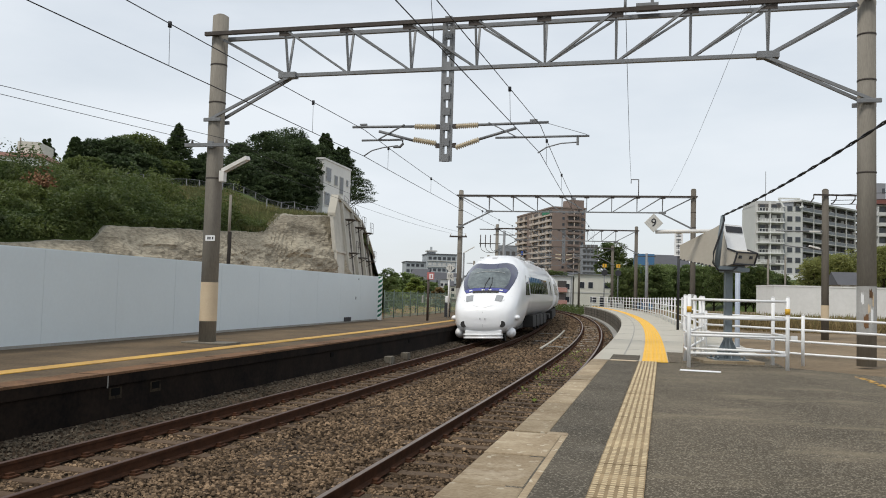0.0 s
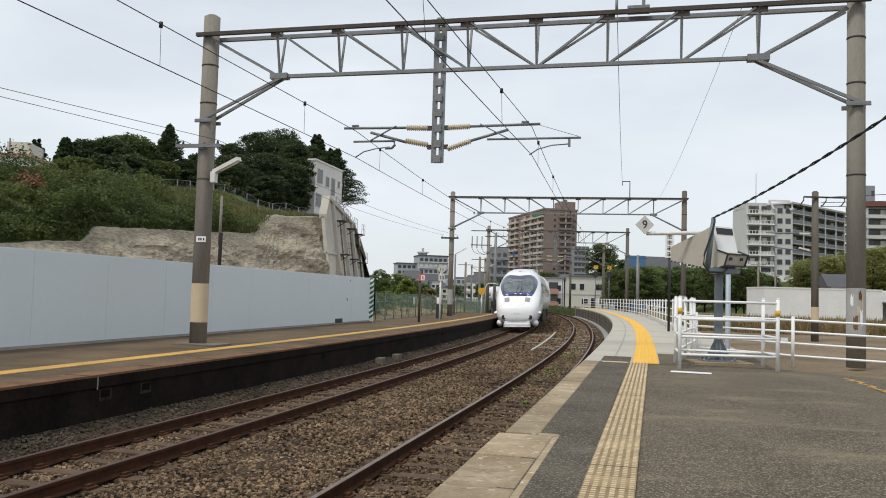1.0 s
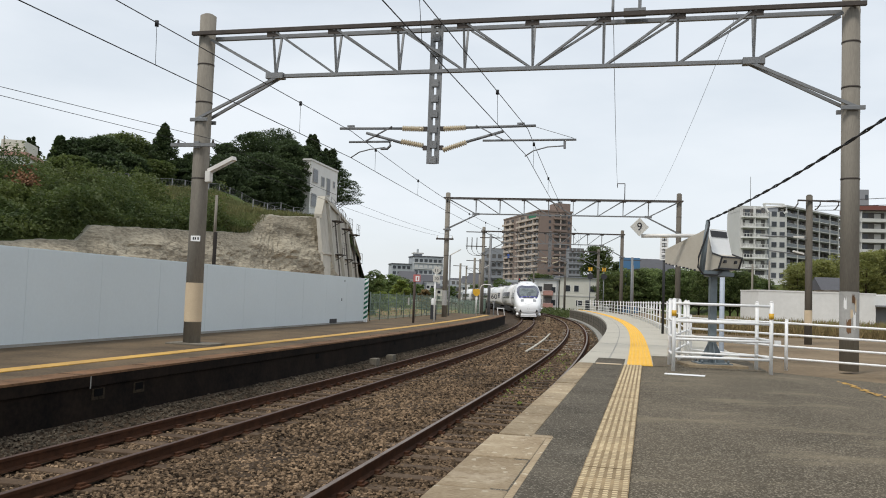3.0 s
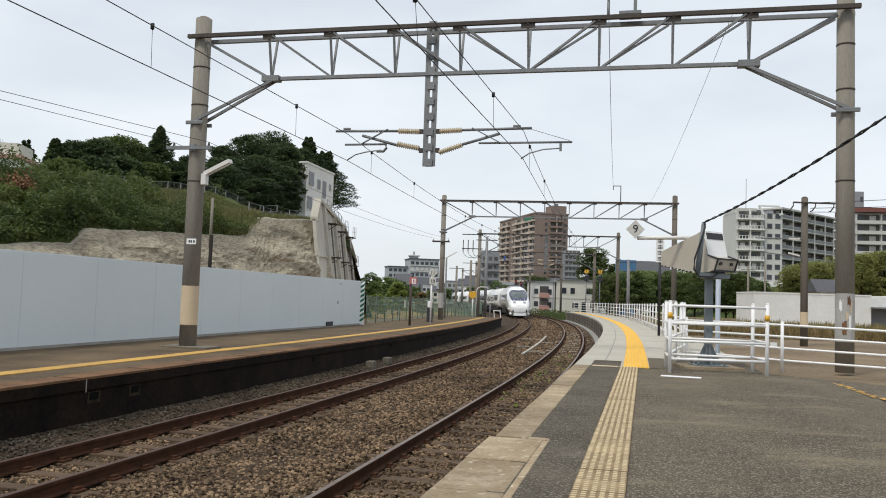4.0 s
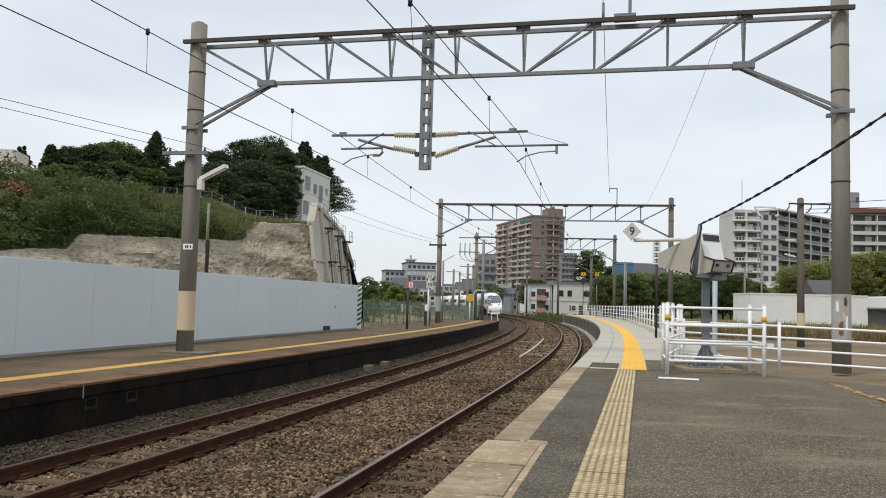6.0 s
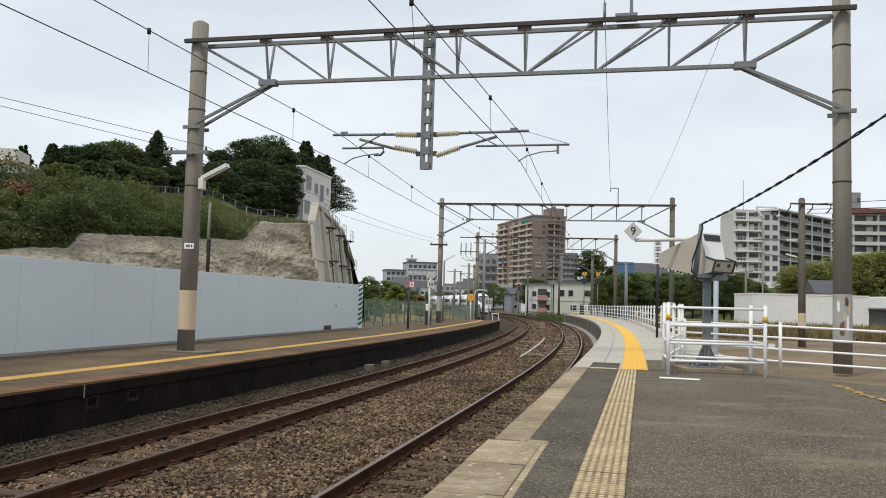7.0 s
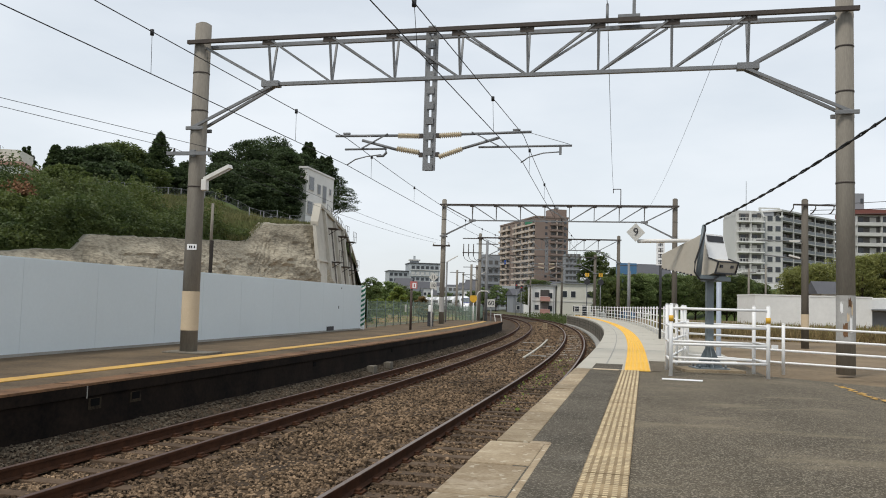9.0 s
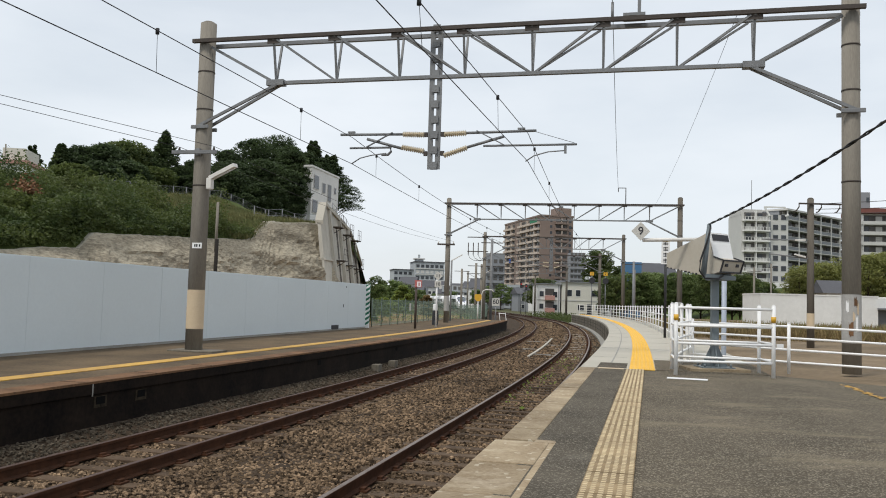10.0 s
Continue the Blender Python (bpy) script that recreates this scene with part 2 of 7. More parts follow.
def rod(bm, p0, p1, r0, r1=None, seg=10, caps=True, mat=0):
    p0, p1 = Vector(p0), Vector(p1)
    d = p1 - p0
    m = Matrix.Translation((p0 + p1) / 2) @ d.to_track_quat("Z", "Y").to_matrix().to_4x4()
    r = bmesh.ops.create_cone(bm, cap_ends=caps, segments=seg, radius1=r0, radius2=r0 if r1 is None else r1, depth=d.length, matrix=m)
    for f in {f for v in r["verts"] for f in v.link_faces}:
        f.smooth = len(f.verts) == 4
        f.material_index = mat
    return bm


def bar(bm, p0, p1, w, h, up=(0, 0, 1), mat=0):
    """A rectangular bar from p0 to p1."""
    p0, p1 = Vector(p0), Vector(p1)
    d = (p1 - p0)
    y = d.normalized()
    x = y.cross(Vector(up))
    x = x.normalized() if x.length > 1e-4 else Vector((1, 0, 0))
    z = x.cross(y)
    m = Matrix((x, y, z)).transposed().to_4x4()
    m.translation = (p0 + p1) / 2
    return box(bm, (0, 0, 0), (w, d.length, h), m, mat=mat)


def tube(bm, pts, r, seg=6, mat=0):
    """A round tube along points."""
    pts = [Vector(p) for p in pts]
    rings = []
    for i, p in enumerate(pts):
        d = (pts[min(i + 1, len(pts) - 1)] - pts[max(i - 1, 0)]).normalized()
        q = d.to_track_quat("Z", "Y")
        rings.append([bm.verts.new(p + q @ Vector((r * math.cos(a), r * math.sin(a), 0))) for a in [2 * math.pi * k / seg for k in range(seg)]])
    for a, b in zip(rings, rings[1:]):
        for k in range(seg):
            f = bm.faces.new((a[k], a[(k + 1) % seg], b[(k + 1) % seg], b[k]))
            f.smooth, f.material_index = True, mat
    for ring in (rings[0][::-1], rings[-1]):
        bm.faces.new(ring).material_index = mat
    return bm


def loft(bm, rings, close=True, caps=True, smooth=True, mat=0):
    """Skins a list of rings of points."""
    vs = [[bm.verts.new(p) for p in r] for r in rings]
    n = len(vs[0])
    for a, b in zip(vs, vs[1:]):
        for k in range(n if close else n - 1):
            f = bm.faces.new((a[k], a[(k + 1) % n], b[(k + 1) % n], b[k]))
            f.smooth, f.material_index = smooth, mat
    if caps and close:
        bm.faces.new(vs[0][::-1]).material_index = mat
        bm.faces.new(vs[-1]).material_index = mat
    return bm


def rnd(a, b):
    return random.uniform(a, b)


# ---- the line: two curved tracks ----
KNOTS = [-60, 0, 10, 20, 35, 50, 70, 100, 130, 150, 200, 300, 420]
BENDS = [0, 0.00095, 0, -0.0017, -0.00263, -0.00203, -0.00212, -0.00282, -0.00139, -0.00098, -0.00044, -0.00057, 0]
GAP, GAUGE = 3.79, 1.067
RIGHT_EDGE, LEFT_EDGE = 1.473, -GAP - 1.52
TOP_R, TOP_L = 0.928, 0.654
_s = np.arange(-60, 420.01, 0.5)
_k = np.interp(_s, KNOTS, BENDS)
_h = np.concatenate([[0], np.cumsum((_k[1:] + _k[:-1]) / 2 * 0.5)])
_h += 0.22898 - np.interp(0, _s, _h)
_hm = (_h[1:] + _h[:-1]) / 2
_x = np.concatenate([[0], np.cumsum(np.sin(_hm) * 0.5)])
_y = np.concatenate([[0], np.cumsum(np.cos(_hm) * 0.5)])
_x += -2.5964 - np.interp(0, _s, _x)
_y += 0.0 - np.interp(0, _s, _y)


def at(s, off=0.0, z=0.0):
    """The point beside the near track's centre line, s metres along it."""
    x, y, h = np.interp(s, _s, _x), np.interp(s, _s, _y), np.interp(s, _s, _h)
    return Vector((x + off * math.cos(h), y - off * math.sin(h), z))


def head(s):
    return float(np.interp(s, _s, _h))


def on_line(s, off=0.0, z=0.0):
    """A pose on the line: local y runs along it, local x to its right."""
    p = at(s, off, z)
    return pose(p.x, p.y, p.z, 0, 0, -math.degrees(head(s)))


def steps(s0, s1, d):
    n = max(1, math.ceil((s1 - s0) / d))
    return [s0 + (s1 - s0) * i / n for i in range(n + 1)]


def sweep(bm, profile, s0, s1, d=2.0, close=True, smooth=False, mat=0):
    """Sweeps a profile of (offset, height) along the line."""
    rings = [[at(s, o, z) for o, z in profile] for s in steps(s0, s1, d)]
    return loft(bm, rings, close=close, caps=close, smooth=smooth, mat=mat)


def grid(bm, xs, ys, fn, smooth=True, mat=0):
    vs = [[bm.verts.new(fn(x, y)) for x in xs] for y in ys]
    for a, b in zip(vs, vs[1:]):
        for k in range(len(xs) - 1):
            f = bm.faces.new((a[k], a[k + 1], b[k + 1], b[k]))
            f.smooth, f.material_index = smooth, mat
    return bm


def fbm(x, y, z=0.0, s=1.0, o=4):
    return noise.fractal(Vector((x * s, y * s, z * s)), 0.6, 2.0, o)


# ground to the horizon, just below the ballast
def ground_height(x, y):
    r = math.hypot(x, y - 60)
    return -0.42 + 0.12 * fbm(x, y, 0, 0.05) * min(1, r / 40)


def build_ground():
    bm = B()
    a = [-3000, -1200, -500, -250, -160, -110] + list(range(-80, 81, 8)) + [110, 160, 250, 500, 1200, 3000]
    b = [-3000, -1000, -300, -100, -50] + list(range(-30, 200, 8)) + [230, 300, 420, 700, 1400, 3000]
    grid(bm, a, b, lambda x, y: (x, y, ground_height(x, y)))
    tagged(part("ground", bm, GROUND), "rough weedy ground around the railway line", "ground", kind="structure")


build_ground()


def rail_profile(o):
    w, b = 0.034, 0.064
    return [(o - b, -0.153), (o + b, -0.153), (o + b, -0.142), (o + 0.009, -0.125), (o + 0.009, -0.045), (o + w, -0.036), (o + w, -0.004),
            (o - w, -0.004), (o - w, -0.036), (o - 0.009, -0.045), (o - 0.009, -0.125), (o - b, -0.142)]


def build_tracks():
    bm = B()
    rows = steps(-40, 330, 1.0)
    offs = [-9.5, -7, LEFT_EDGE - 0.3, -5.2, -4.9, -4.65, -4.3, -3.79, -3.2, -2.9, -2.5, -1.9, -1.3, -0.9, -0.5, 0, 0.5, 0.9, 1.4, 2.2, 4, 6]
    def bed(o, s):
        z = -0.19 - 0.02 * math.sin(s * 1.7 + o * 3) * 0.3
        if -2.9 < o < -0.9:
            z += 0.035
        if o > 1.4:
            z = -0.24
        if o < -4.65:
            z = -0.19 + 0.17 * min(1, (-4.65 - o) / 0.5)
        if o < -8 or o > 5:
            z = -0.6
        p = at(s, o)
        return (p.x, p.y, z + 0.02 * fbm(p.x, p.y, 0, 1.1))
    grid(bm, offs, rows, bed)
    tagged(part("ballast_bed", bm, BALLAST), "brown rust-stained ballast bed under both tracks", "ballast", kind="structure")
    for label, c in (("near railway track with worn shiny rail heads", 0.0), ("far railway track with rusty rails on the ballast", -GAP)):
        t = thing("railway_track", label, "railway track", "tracks")
        for g in (-1, 1):
            o = c + g * (GAUGE / 2 + 0.033)
            rail = part("rail", sweep(B(), rail_profile(o), -40, 330, 1.5), RAIL_RUST, t, "rusty brown steel rail")
            part("rail_head", sweep(B(), [(o - 0.03, -0.0042), (o + 0.03, -0.0042), (o + 0.024, 0.0), (o - 0.024, 0.0)], -40, 330, 1.5), RAIL_TOP if c == 0 else RAIL_DULL, rail, "worn running surface")


build_tracks()


def build_platforms():
    # far platform: old, low, near-black face
    bm = B()
    e = LEFT_EDGE
    sweep(bm, [(e, TOP_L - 0.035), (e, TOP_L), (e - 0.42, TOP_L), (e - 0.42, TOP_L - 0.035)], -40, 64.5, 1.5)
    far = part("platform_far", B(), PLATFORM_OLD)
    tagged(far, "old low platform with rust-stained edge and near-black face", "platform", kind="structure")
    part("edge_coping", bm, RUSTY_EDGE, far, "rust-stained coping")
    part("platform_surface", sweep(B(), [(e - 0.42, TOP_L - 0.004), (-11.0, TOP_L + 0.02), (-11.0, -0.6), (e - 0.42, -0.6)], -40, 64.5, 1.5), PLATFORM_OLD, far)
    part("platform_face", sweep(B(), [(e - 0.01, TOP_L - 0.035), (e - 0.4, TOP_L - 0.035), (e - 0.4, -0.6), (e - 0.05, -0.6), (e - 0.05, TOP_L - 0.2), (e - 0.01, TOP_L - 0.19)], -40, 64.5, 1.5), BLACK_CONCRETE, far, "near-black concrete face")
    part("painted_line", sweep(B(), [(e - 1.08, TOP_L), (e - 1.08, TOP_L + 0.012), (e - 1.42, TOP_L + 0.012), (e - 1.42, TOP_L)], -40, 62, 1.5), YELLOW_LINE, far, "worn yellow warning line")
    # near platform: asphalt part, then the pale concrete extension
    near = part("platform_near", B(), ASPHALT)
    tagged(near, "near platform of dark worn asphalt with stone edge", "platform", kind="structure")
    e = RIGHT_EDGE
    part("asphalt_surface", sweep(B(), [(e + 0.25, TOP_R - 0.004), (4.6, TOP_R - 0.004), (6.5, TOP_R - 0.1), (26, TOP_R - 0.16), (26, -0.6), (e + 0.25, -0.6)], -40, 14.9, 1.5), ASPHALT, near)
    part("platform_face", sweep(B(), [(e + 0.08, TOP_R - 0.15), (e + 0.25, TOP_R - 0.15), (e + 0.25, -0.6), (e + 0.08, -0.6)], -40, 14.9, 1.5), CONCRETE, near)
    part("edge_coping", sweep(B(), [(e, TOP_R - 0.15), (e + 0.25, TOP_R - 0.15), (e + 0.25, TOP_R), (e, TOP_R)], -40, 1.5, 1.5), EDGE_STONE, near)
    part("platform_face", sweep(B(), [(e - 0.012, -0.6), (e + 0.02, -0.6), (e + 0.02, TOP_R - 0.09), (e - 0.012, TOP_R - 0.09)], 15.2, 97, 1.5), FACE_WORN, near, "weathered concrete face of the extension")
    part("concrete_extension", sweep(B(), [(e, TOP_R), (4.5, TOP_R), (4.5, -0.6), (e, -0.6)], 14.9, 97, 1.5), CONCRETE_NEW, near, "pale concrete extension")


build_platforms()


# ---- overhead line gantries ----
def insulator(bm, p0, p1, r=0.07, n=11):
    p0, p1 = Vector(p0), Vector(p1)
    # one turned body: neck, flare, neck along the axis
    ax = (p1 - p0).normalized()
    side = ax.orthogonal().normalized()
    up = ax.cross(side)
    rings = []
    for i in range(2 * n + 1):
        c = p0.lerp(p1, i / (2 * n))
        q = r if i % 2 else r * 0.5
        rings.append([c + (side * math.cos(a) + up * math.sin(a)) * q for a in [k * math.pi / 4 for k in range(8)]])
    loft(bm, rings, smooth=False)


def concrete_pole(parent, x, z0, z1, r0, r1, bands=True, cream=True, name="pole", span=(1.18, 2.08), mat=None):
    mat = mat or POLE_CON
    p = part(name, rod(B(), (x, 0, z0 - 0.02), (x, 0, z1), r0, r1, seg=20), mat, parent, "weathered round concrete pole")
    cap = B()
    rod(cap, (x, 0, z1 - 0.001), (x, 0, z1 + 0.05), r1 * 0.98, r1 * 0.55, seg=20)
    part("cap", cap, mat, p)
    if bands:
        def rr(z):
            return r0 + (r1 - r0) * (z - z0) / (z1 - z0)
        a, b = span if cream else (1.4, 2.33)
        part("band", rod(B(), (x, 0, a), (x, 0, b), rr(a) + 0.004, rr(b) + 0.004, seg=20, caps=False), POLE_CREAM if cream else POLE_GREY, p, "cream painted band" if cream else "grey sheet wrapped round the pole")
        for z in (4.5, 6.3, 7.2):
            part("hoop", rod(B(), (x, 0, z), (x, 0, z + 0.03), rr(z) + 0.008, seg=20), STEEL_DARK, p)
    return p


def gantry(s, off, span, z_top, z_bot, base_l, base_r, top_l, top_r, label, detail=True, pr=0.175, post=True):
    """A portal of two poles and a three-chord lattice girder across the tracks."""
    g = thing("overhead_gantry", label, "gantry", "overhead line gantries", m=on_line(s, off))
    concrete_pole(g, 0, base_l, top_l, pr + (0.022 if s < 30 else 0.0), pr + (0.012 if s < 30 else -0.015), detail and s < 60, s < 30)
    pole_r = concrete_pole(g, span, base_r, top_r, pr - (0.002 if s < 30 else 0.0), pr - 0.012, detail and s < 60, False, mat=POLE_CON if s < 30 else POLE_DARK)
    if s < 30:
        # peeled patches on the wrapped sheet
        rg = random.Random(6)
        for a0, z0, wa, hz, mt in ((-118, 1.55, 26, 0.22, RUSTY_EDGE), (-96, 1.82, 14, 0.16, POLE_CREAM), (-80, 1.62, 16, 0.30, WHITE_PAINT), (-88, 2.1, 20, 0.14, RUSTY_EDGE), (-135, 2.0, 18, 0.2, WHITE_PAINT), (-70, 1.95, 10, 0.22, POLE_CREAM)):
            b = B()
            cols = [a0 + wa * k / 5 for k in range(6)]
            zs = [(z0 + rg.uniform(-0.03, 0.03), z0 + hz + rg.uniform(-0.06, 0.06)) for _ in cols]
            rad = pr + 0.006
            vv = [[b.verts.new((span + math.cos(radians(an)) * rad, math.sin(radians(an)) * rad, z)) for z in zz] for an, zz in zip(cols, zs)]
            for p, q in zip(vv, vv[1:]):
                b.faces.new((p[0], q[0], q[1], p[1]))
            part("peeled_patch", b, mt, pole_r, "peeled patch on the wrapped sheet")
    w = 0.24
    for y in (-w, w):
        b = B()
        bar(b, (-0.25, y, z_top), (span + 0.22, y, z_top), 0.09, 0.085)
        # front chord takes the darker steel: its shade from below is in the colour
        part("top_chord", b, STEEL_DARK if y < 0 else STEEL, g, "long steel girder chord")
    i0 = 1.7
    part("bottom_chord", bar(B(), (i0 - 0.1, 0, z_bot), (span - i0 + 0.1, 0, z_bot), 0.1, 0.075), STEEL, g)
    n = 7
    xs = [i0 + 0.1 + (span - 2 * i0 - 0.2) * i / n for i in range(n + 1)]
    th = 0.045
    for i, x in enumerate(xs):
        for y in (-w, w):
            part("girder_vertical", bar(B(), (x, 0, z_bot), (x, y, z_top), th, th), STEEL, g)
        gus = B()
        box(gus, (x, -w, z_top - 0.09), (0.3, 0.016, 0.12))
        part("gusset_plate", gus, STEEL_DARK, g)
    for i in range(n):
        a, b = (xs[i], xs[i + 1])
        for y in (-w, w):
            if i < 4:
                p = ((a + 0.08, y, z_top - 0.06), (b - 0.06, 0, z_bot + 0.03))
            else:
                p = ((a + 0.06, 0, z_bot + 0.03), (b - 0.08, y, z_top - 0.06))
            part("girder_diagonal", bar(B(), *p, th * 1.2, th), STEEL, g)
    zb = z_bot - 1.02
    for x0, x1, sgn in ((0, xs[0], 1), (span, xs[-1], -1)):
        for y in (-0.12, 0.12):
            part("end_diagonal", bar(B(), (x0 + sgn * 0.17, y, z_top - 0.12), (x1 - sgn * 0.05, y * 0.4, z_bot + 0.02), 0.05, 0.06), STEEL, g)
            part("knee_brace", bar(B(), (x0 - sgn * 0.1, y * 1.5, zb), (x1 + sgn * 0.1, y * 0.5, z_bot - 0.02), 0.055, 0.06), STEEL, g)
        gus = B()
        box(gus, (x1, 0, z_bot - 0.0), (0.42, 0.2, 0.13))
        part("gusset_plate", gus, STEEL, g)
        for y in (-0.2, 0.2):
            part("pole_clamp", box(B(), (x0, y, zb), (0.44, 0.05, 0.085), bevel=0.012), STEEL, g)
    # drop post with slots between the tracks
    if not post:
        return g
    xc = -off - GAP / 2 - 0.095
    dp = B()
    zt, zm, z0 = z_top + 0.12, z_bot - 0.05, z_bot - 2.05
    for dx in (-0.085, 0.085):
        bar(dp, (xc + dx, 0, z0), (xc + dx, 0, zt), 0.035, 0.11, up=(1, 0, 0))
    z = z0 + 0.0
    k = 0
    while z < zt:
        hgt = 0.16 if k % 2 == 0 else 0.18
        if k % 2 == 0:
            for y in (-0.045, 0.045):
                box(dp, (xc, y, z + 0.08), (0.165, 0.012, 0.16))
        z += hgt
        k += 1
    part("drop_post", dp, STEEL, g, "slotted steel drop post")
    # cantilever arms over each track
    zz = z_bot - 1.28
    for sgn, reach in ((-1, 2.08), (1, 2.14)):
        ins = B()
        insulator(ins, (xc + sgn * 0.22, 0, zz), (xc + sgn * 0.72, 0, zz + 0.02))
        part("insulator", ins, PORCELAIN, g, "ribbed brown insulator")
        ins = B()
        insulator(ins, (xc + sgn * 0.22, 0, zz - 0.47 + (0.1 if sgn < 0 else 0)), (xc + sgn * 0.74, 0, zz - 0.3 + (0.03 if sgn < 0 else 0)))
        part("insulator", ins, PORCELAIN, g, "ribbed brown insulator")
        arm = B()
        rod(arm, (xc + sgn * 0.7, 0, zz + 0.02), (xc + sgn * (reach + 0.1), 0, zz + 0.04), 0.03, seg=8)
        rod(arm, (xc + sgn * 0.72, 0, zz - 0.3), (xc + sgn * 1.55, 0, zz - 0.07), 0.032, seg=8)
        bar(arm, (xc + sgn * 0.95, -0.03, zz + 0.06), (xc + sgn * 1.55, -0.03, zz - 0.26), 0.02, 0.05, up=(0, 1, 0))
        a, b = ((1.1, 3.1) if sgn > 0 else (1.0, 1.95))
        rod(arm, (xc + sgn * a, 0, zz - 0.27), (xc + sgn * b, 0, zz - 0.27), 0.024, seg=8)
        if sgn > 0:
            rod(arm, (xc + 2.15, 0, zz + 0.04), (xc + 3.05, 0, zz - 0.24), 0.006, seg=5)
            box(arm, (xc + 2.86, 0, zz - 0.38), (0.05, 0.05, 0.16))
            tube(arm, [(xc + 2.84, 0, zz - 0.40), (xc + 2.5, 0, zz - 0.42), (xc + 2.2, 0, zz - 0.5), (xc + 2.02, 0, zz - 0.62)], 0.014)
        else:
            tube(arm, [(xc - 1.0, 0, zz - 0.27), (xc - 0.98, 0, zz - 0.36), (xc - 1.05, 0, zz - 0.43), (xc - 1.2, 0, zz - 0.43)], 0.03)
            tube(arm, [(xc - 1.1, 0, zz - 0.40), (xc - 1.45, 0, zz - 0.44), (xc - 1.7, 0, zz - 0.5), (xc - 1.89, 0, zz - 0.62)], 0.014)
        box(arm, (xc + sgn * 1.92, 0, zz + 0.09), (0.16, 0.05, 0.035))
        for dz in (0, -0.42):
            part("bracket", box(B(), (xc + sgn * 0.19, 0, zz + dz), (0.08, 0.06, 0.1)), STEEL_DARK, g)
        part("cantilever_arm", arm, STEEL, g, "galvanised tubular registration arm")
    return g


G1 = gantry(17.8, -7.6, 14.0, 7.91, 6.9, TOP_L, 0.83, 8.39, 8.6, "grey lattice portal over both tracks on concrete poles")
G2 = gantry(51.3, -8.24, 14.12, 8.15, 7.18, TOP_L, 0.0, 8.46, 8.6, "grey lattice portal over the curve by the platform end", post=False, pr=0.165)
G3 = gantry(75.0, -8.0, 12.4, 8.0, 7.0, -0.2, -0.3, 8.35, 8.35, "grey lattice portal where the platforms end", pr=0.16)
G4 = gantry(100.0, -8.0, 13.0, 7.9, 7.0, -0.4, -0.4, 8.2, 8.2, "distant lattice portal on the curve", False, post=False)
G5 = gantry(131.0, -8.2, 13.5, 7.7, 6.8, -0.4, -0.4, 8.0, 8.0, "distant lattice portal on the curve", False, post=False)
G6 = gantry(165.0, -8.2, 13.5, 7.7, 6.8, -0.4, -0.4, 8.0, 8.0, "distant lattice portal on the curve", False, post=False)


def gantry_fittings():
    # on the far platform's pole: crossarm with insulators, number plate, tube lamp
    arm = B()
    bar(arm, (-0.65, -0.24, 5.28), (0.48, -0.24, 5.27), 0.08, 0.08)
    box(arm, (0, -0.2, 5.28), (0.12, 0.1, 0.16))
    a = part("crossarm", arm, STEEL, G1)
    for x in (-0.47, 0.42):
        part("pin_insulator", rod(B(), (x, -0.24, 5.3), (x, -0.24, 5.39), 0.035, 0.02, seg=8), STEEL_DARK, a)
    plate = part("number_plate", box(B(), (0.08, -0.203, 3.1), (0.24, 0.012, 0.13)), WHITE_PAINT, G1, "small white pole plate with dark marks")
    m = B()
    for x in (-0.05, 0.0, 0.07):
        box(m, (x + 0.08, -0.2105, 3.1), (0.035, 0.004, 0.06))
    part("marking", m, DARK_MARK, plate)
    arm = B()
    bar(arm, (-0.64, -0.2, 5.55), (0.46, -0.2, 5.55), 0.09, 0.1)
    far_arm = part("crossarm", arm, STEEL_DARK, G2)
    for x in (-0.58, 0.38):
        part("pin_insulator", rod(B(), (x, -0.2, 5.6), (x, -0.2, 5.74), 0.04, 0.025, seg=8), LAMP_WHITE, far_arm)
    lamp = thing("pole_lamp", "white tube lamp on a slanted bracket on the pole", "lamp", m=G1.matrix_basis.copy())
    part("ballast_box", box(B(), (0.29, -0.12, 4.55), (0.13, 0.14, 0.26), bevel=0.015), LAMP_WHITE, lamp)
    t = B()
    bar(t, (0.29, -0.1, 4.68), (0.99, -0.25, 4.95), 0.14, 0.09)
    part("lamp_housing", t, LAMP_WHITE, lamp)
    t = B()
    rod(t, (0.37, -0.11, 4.655), (0.96, -0.24, 4.885), 0.02, seg=8)
    part("tube", t, WHITE_PAINT, lamp)


DARK_MARK = material("dark_marking", (0.03, 0.03, 0.035), rough=0.6, bump=0)
LAMP_WHITE = material("lamp_enamel", (0.72, 0.70, 0.66), (0.60, 0.57, 0.52), 0.4, scale=3, bump=0.02)
gantry_fittings()


# ---- wires ----
def span_pts(a, b, sag, n=12):
    a, b = Vector(a), Vector(b)
    return [a.lerp(b, i / n) - Vector((0, 0, 4 * sag * (i / n) * (1 - i / n))) for i in range(n + 1)]


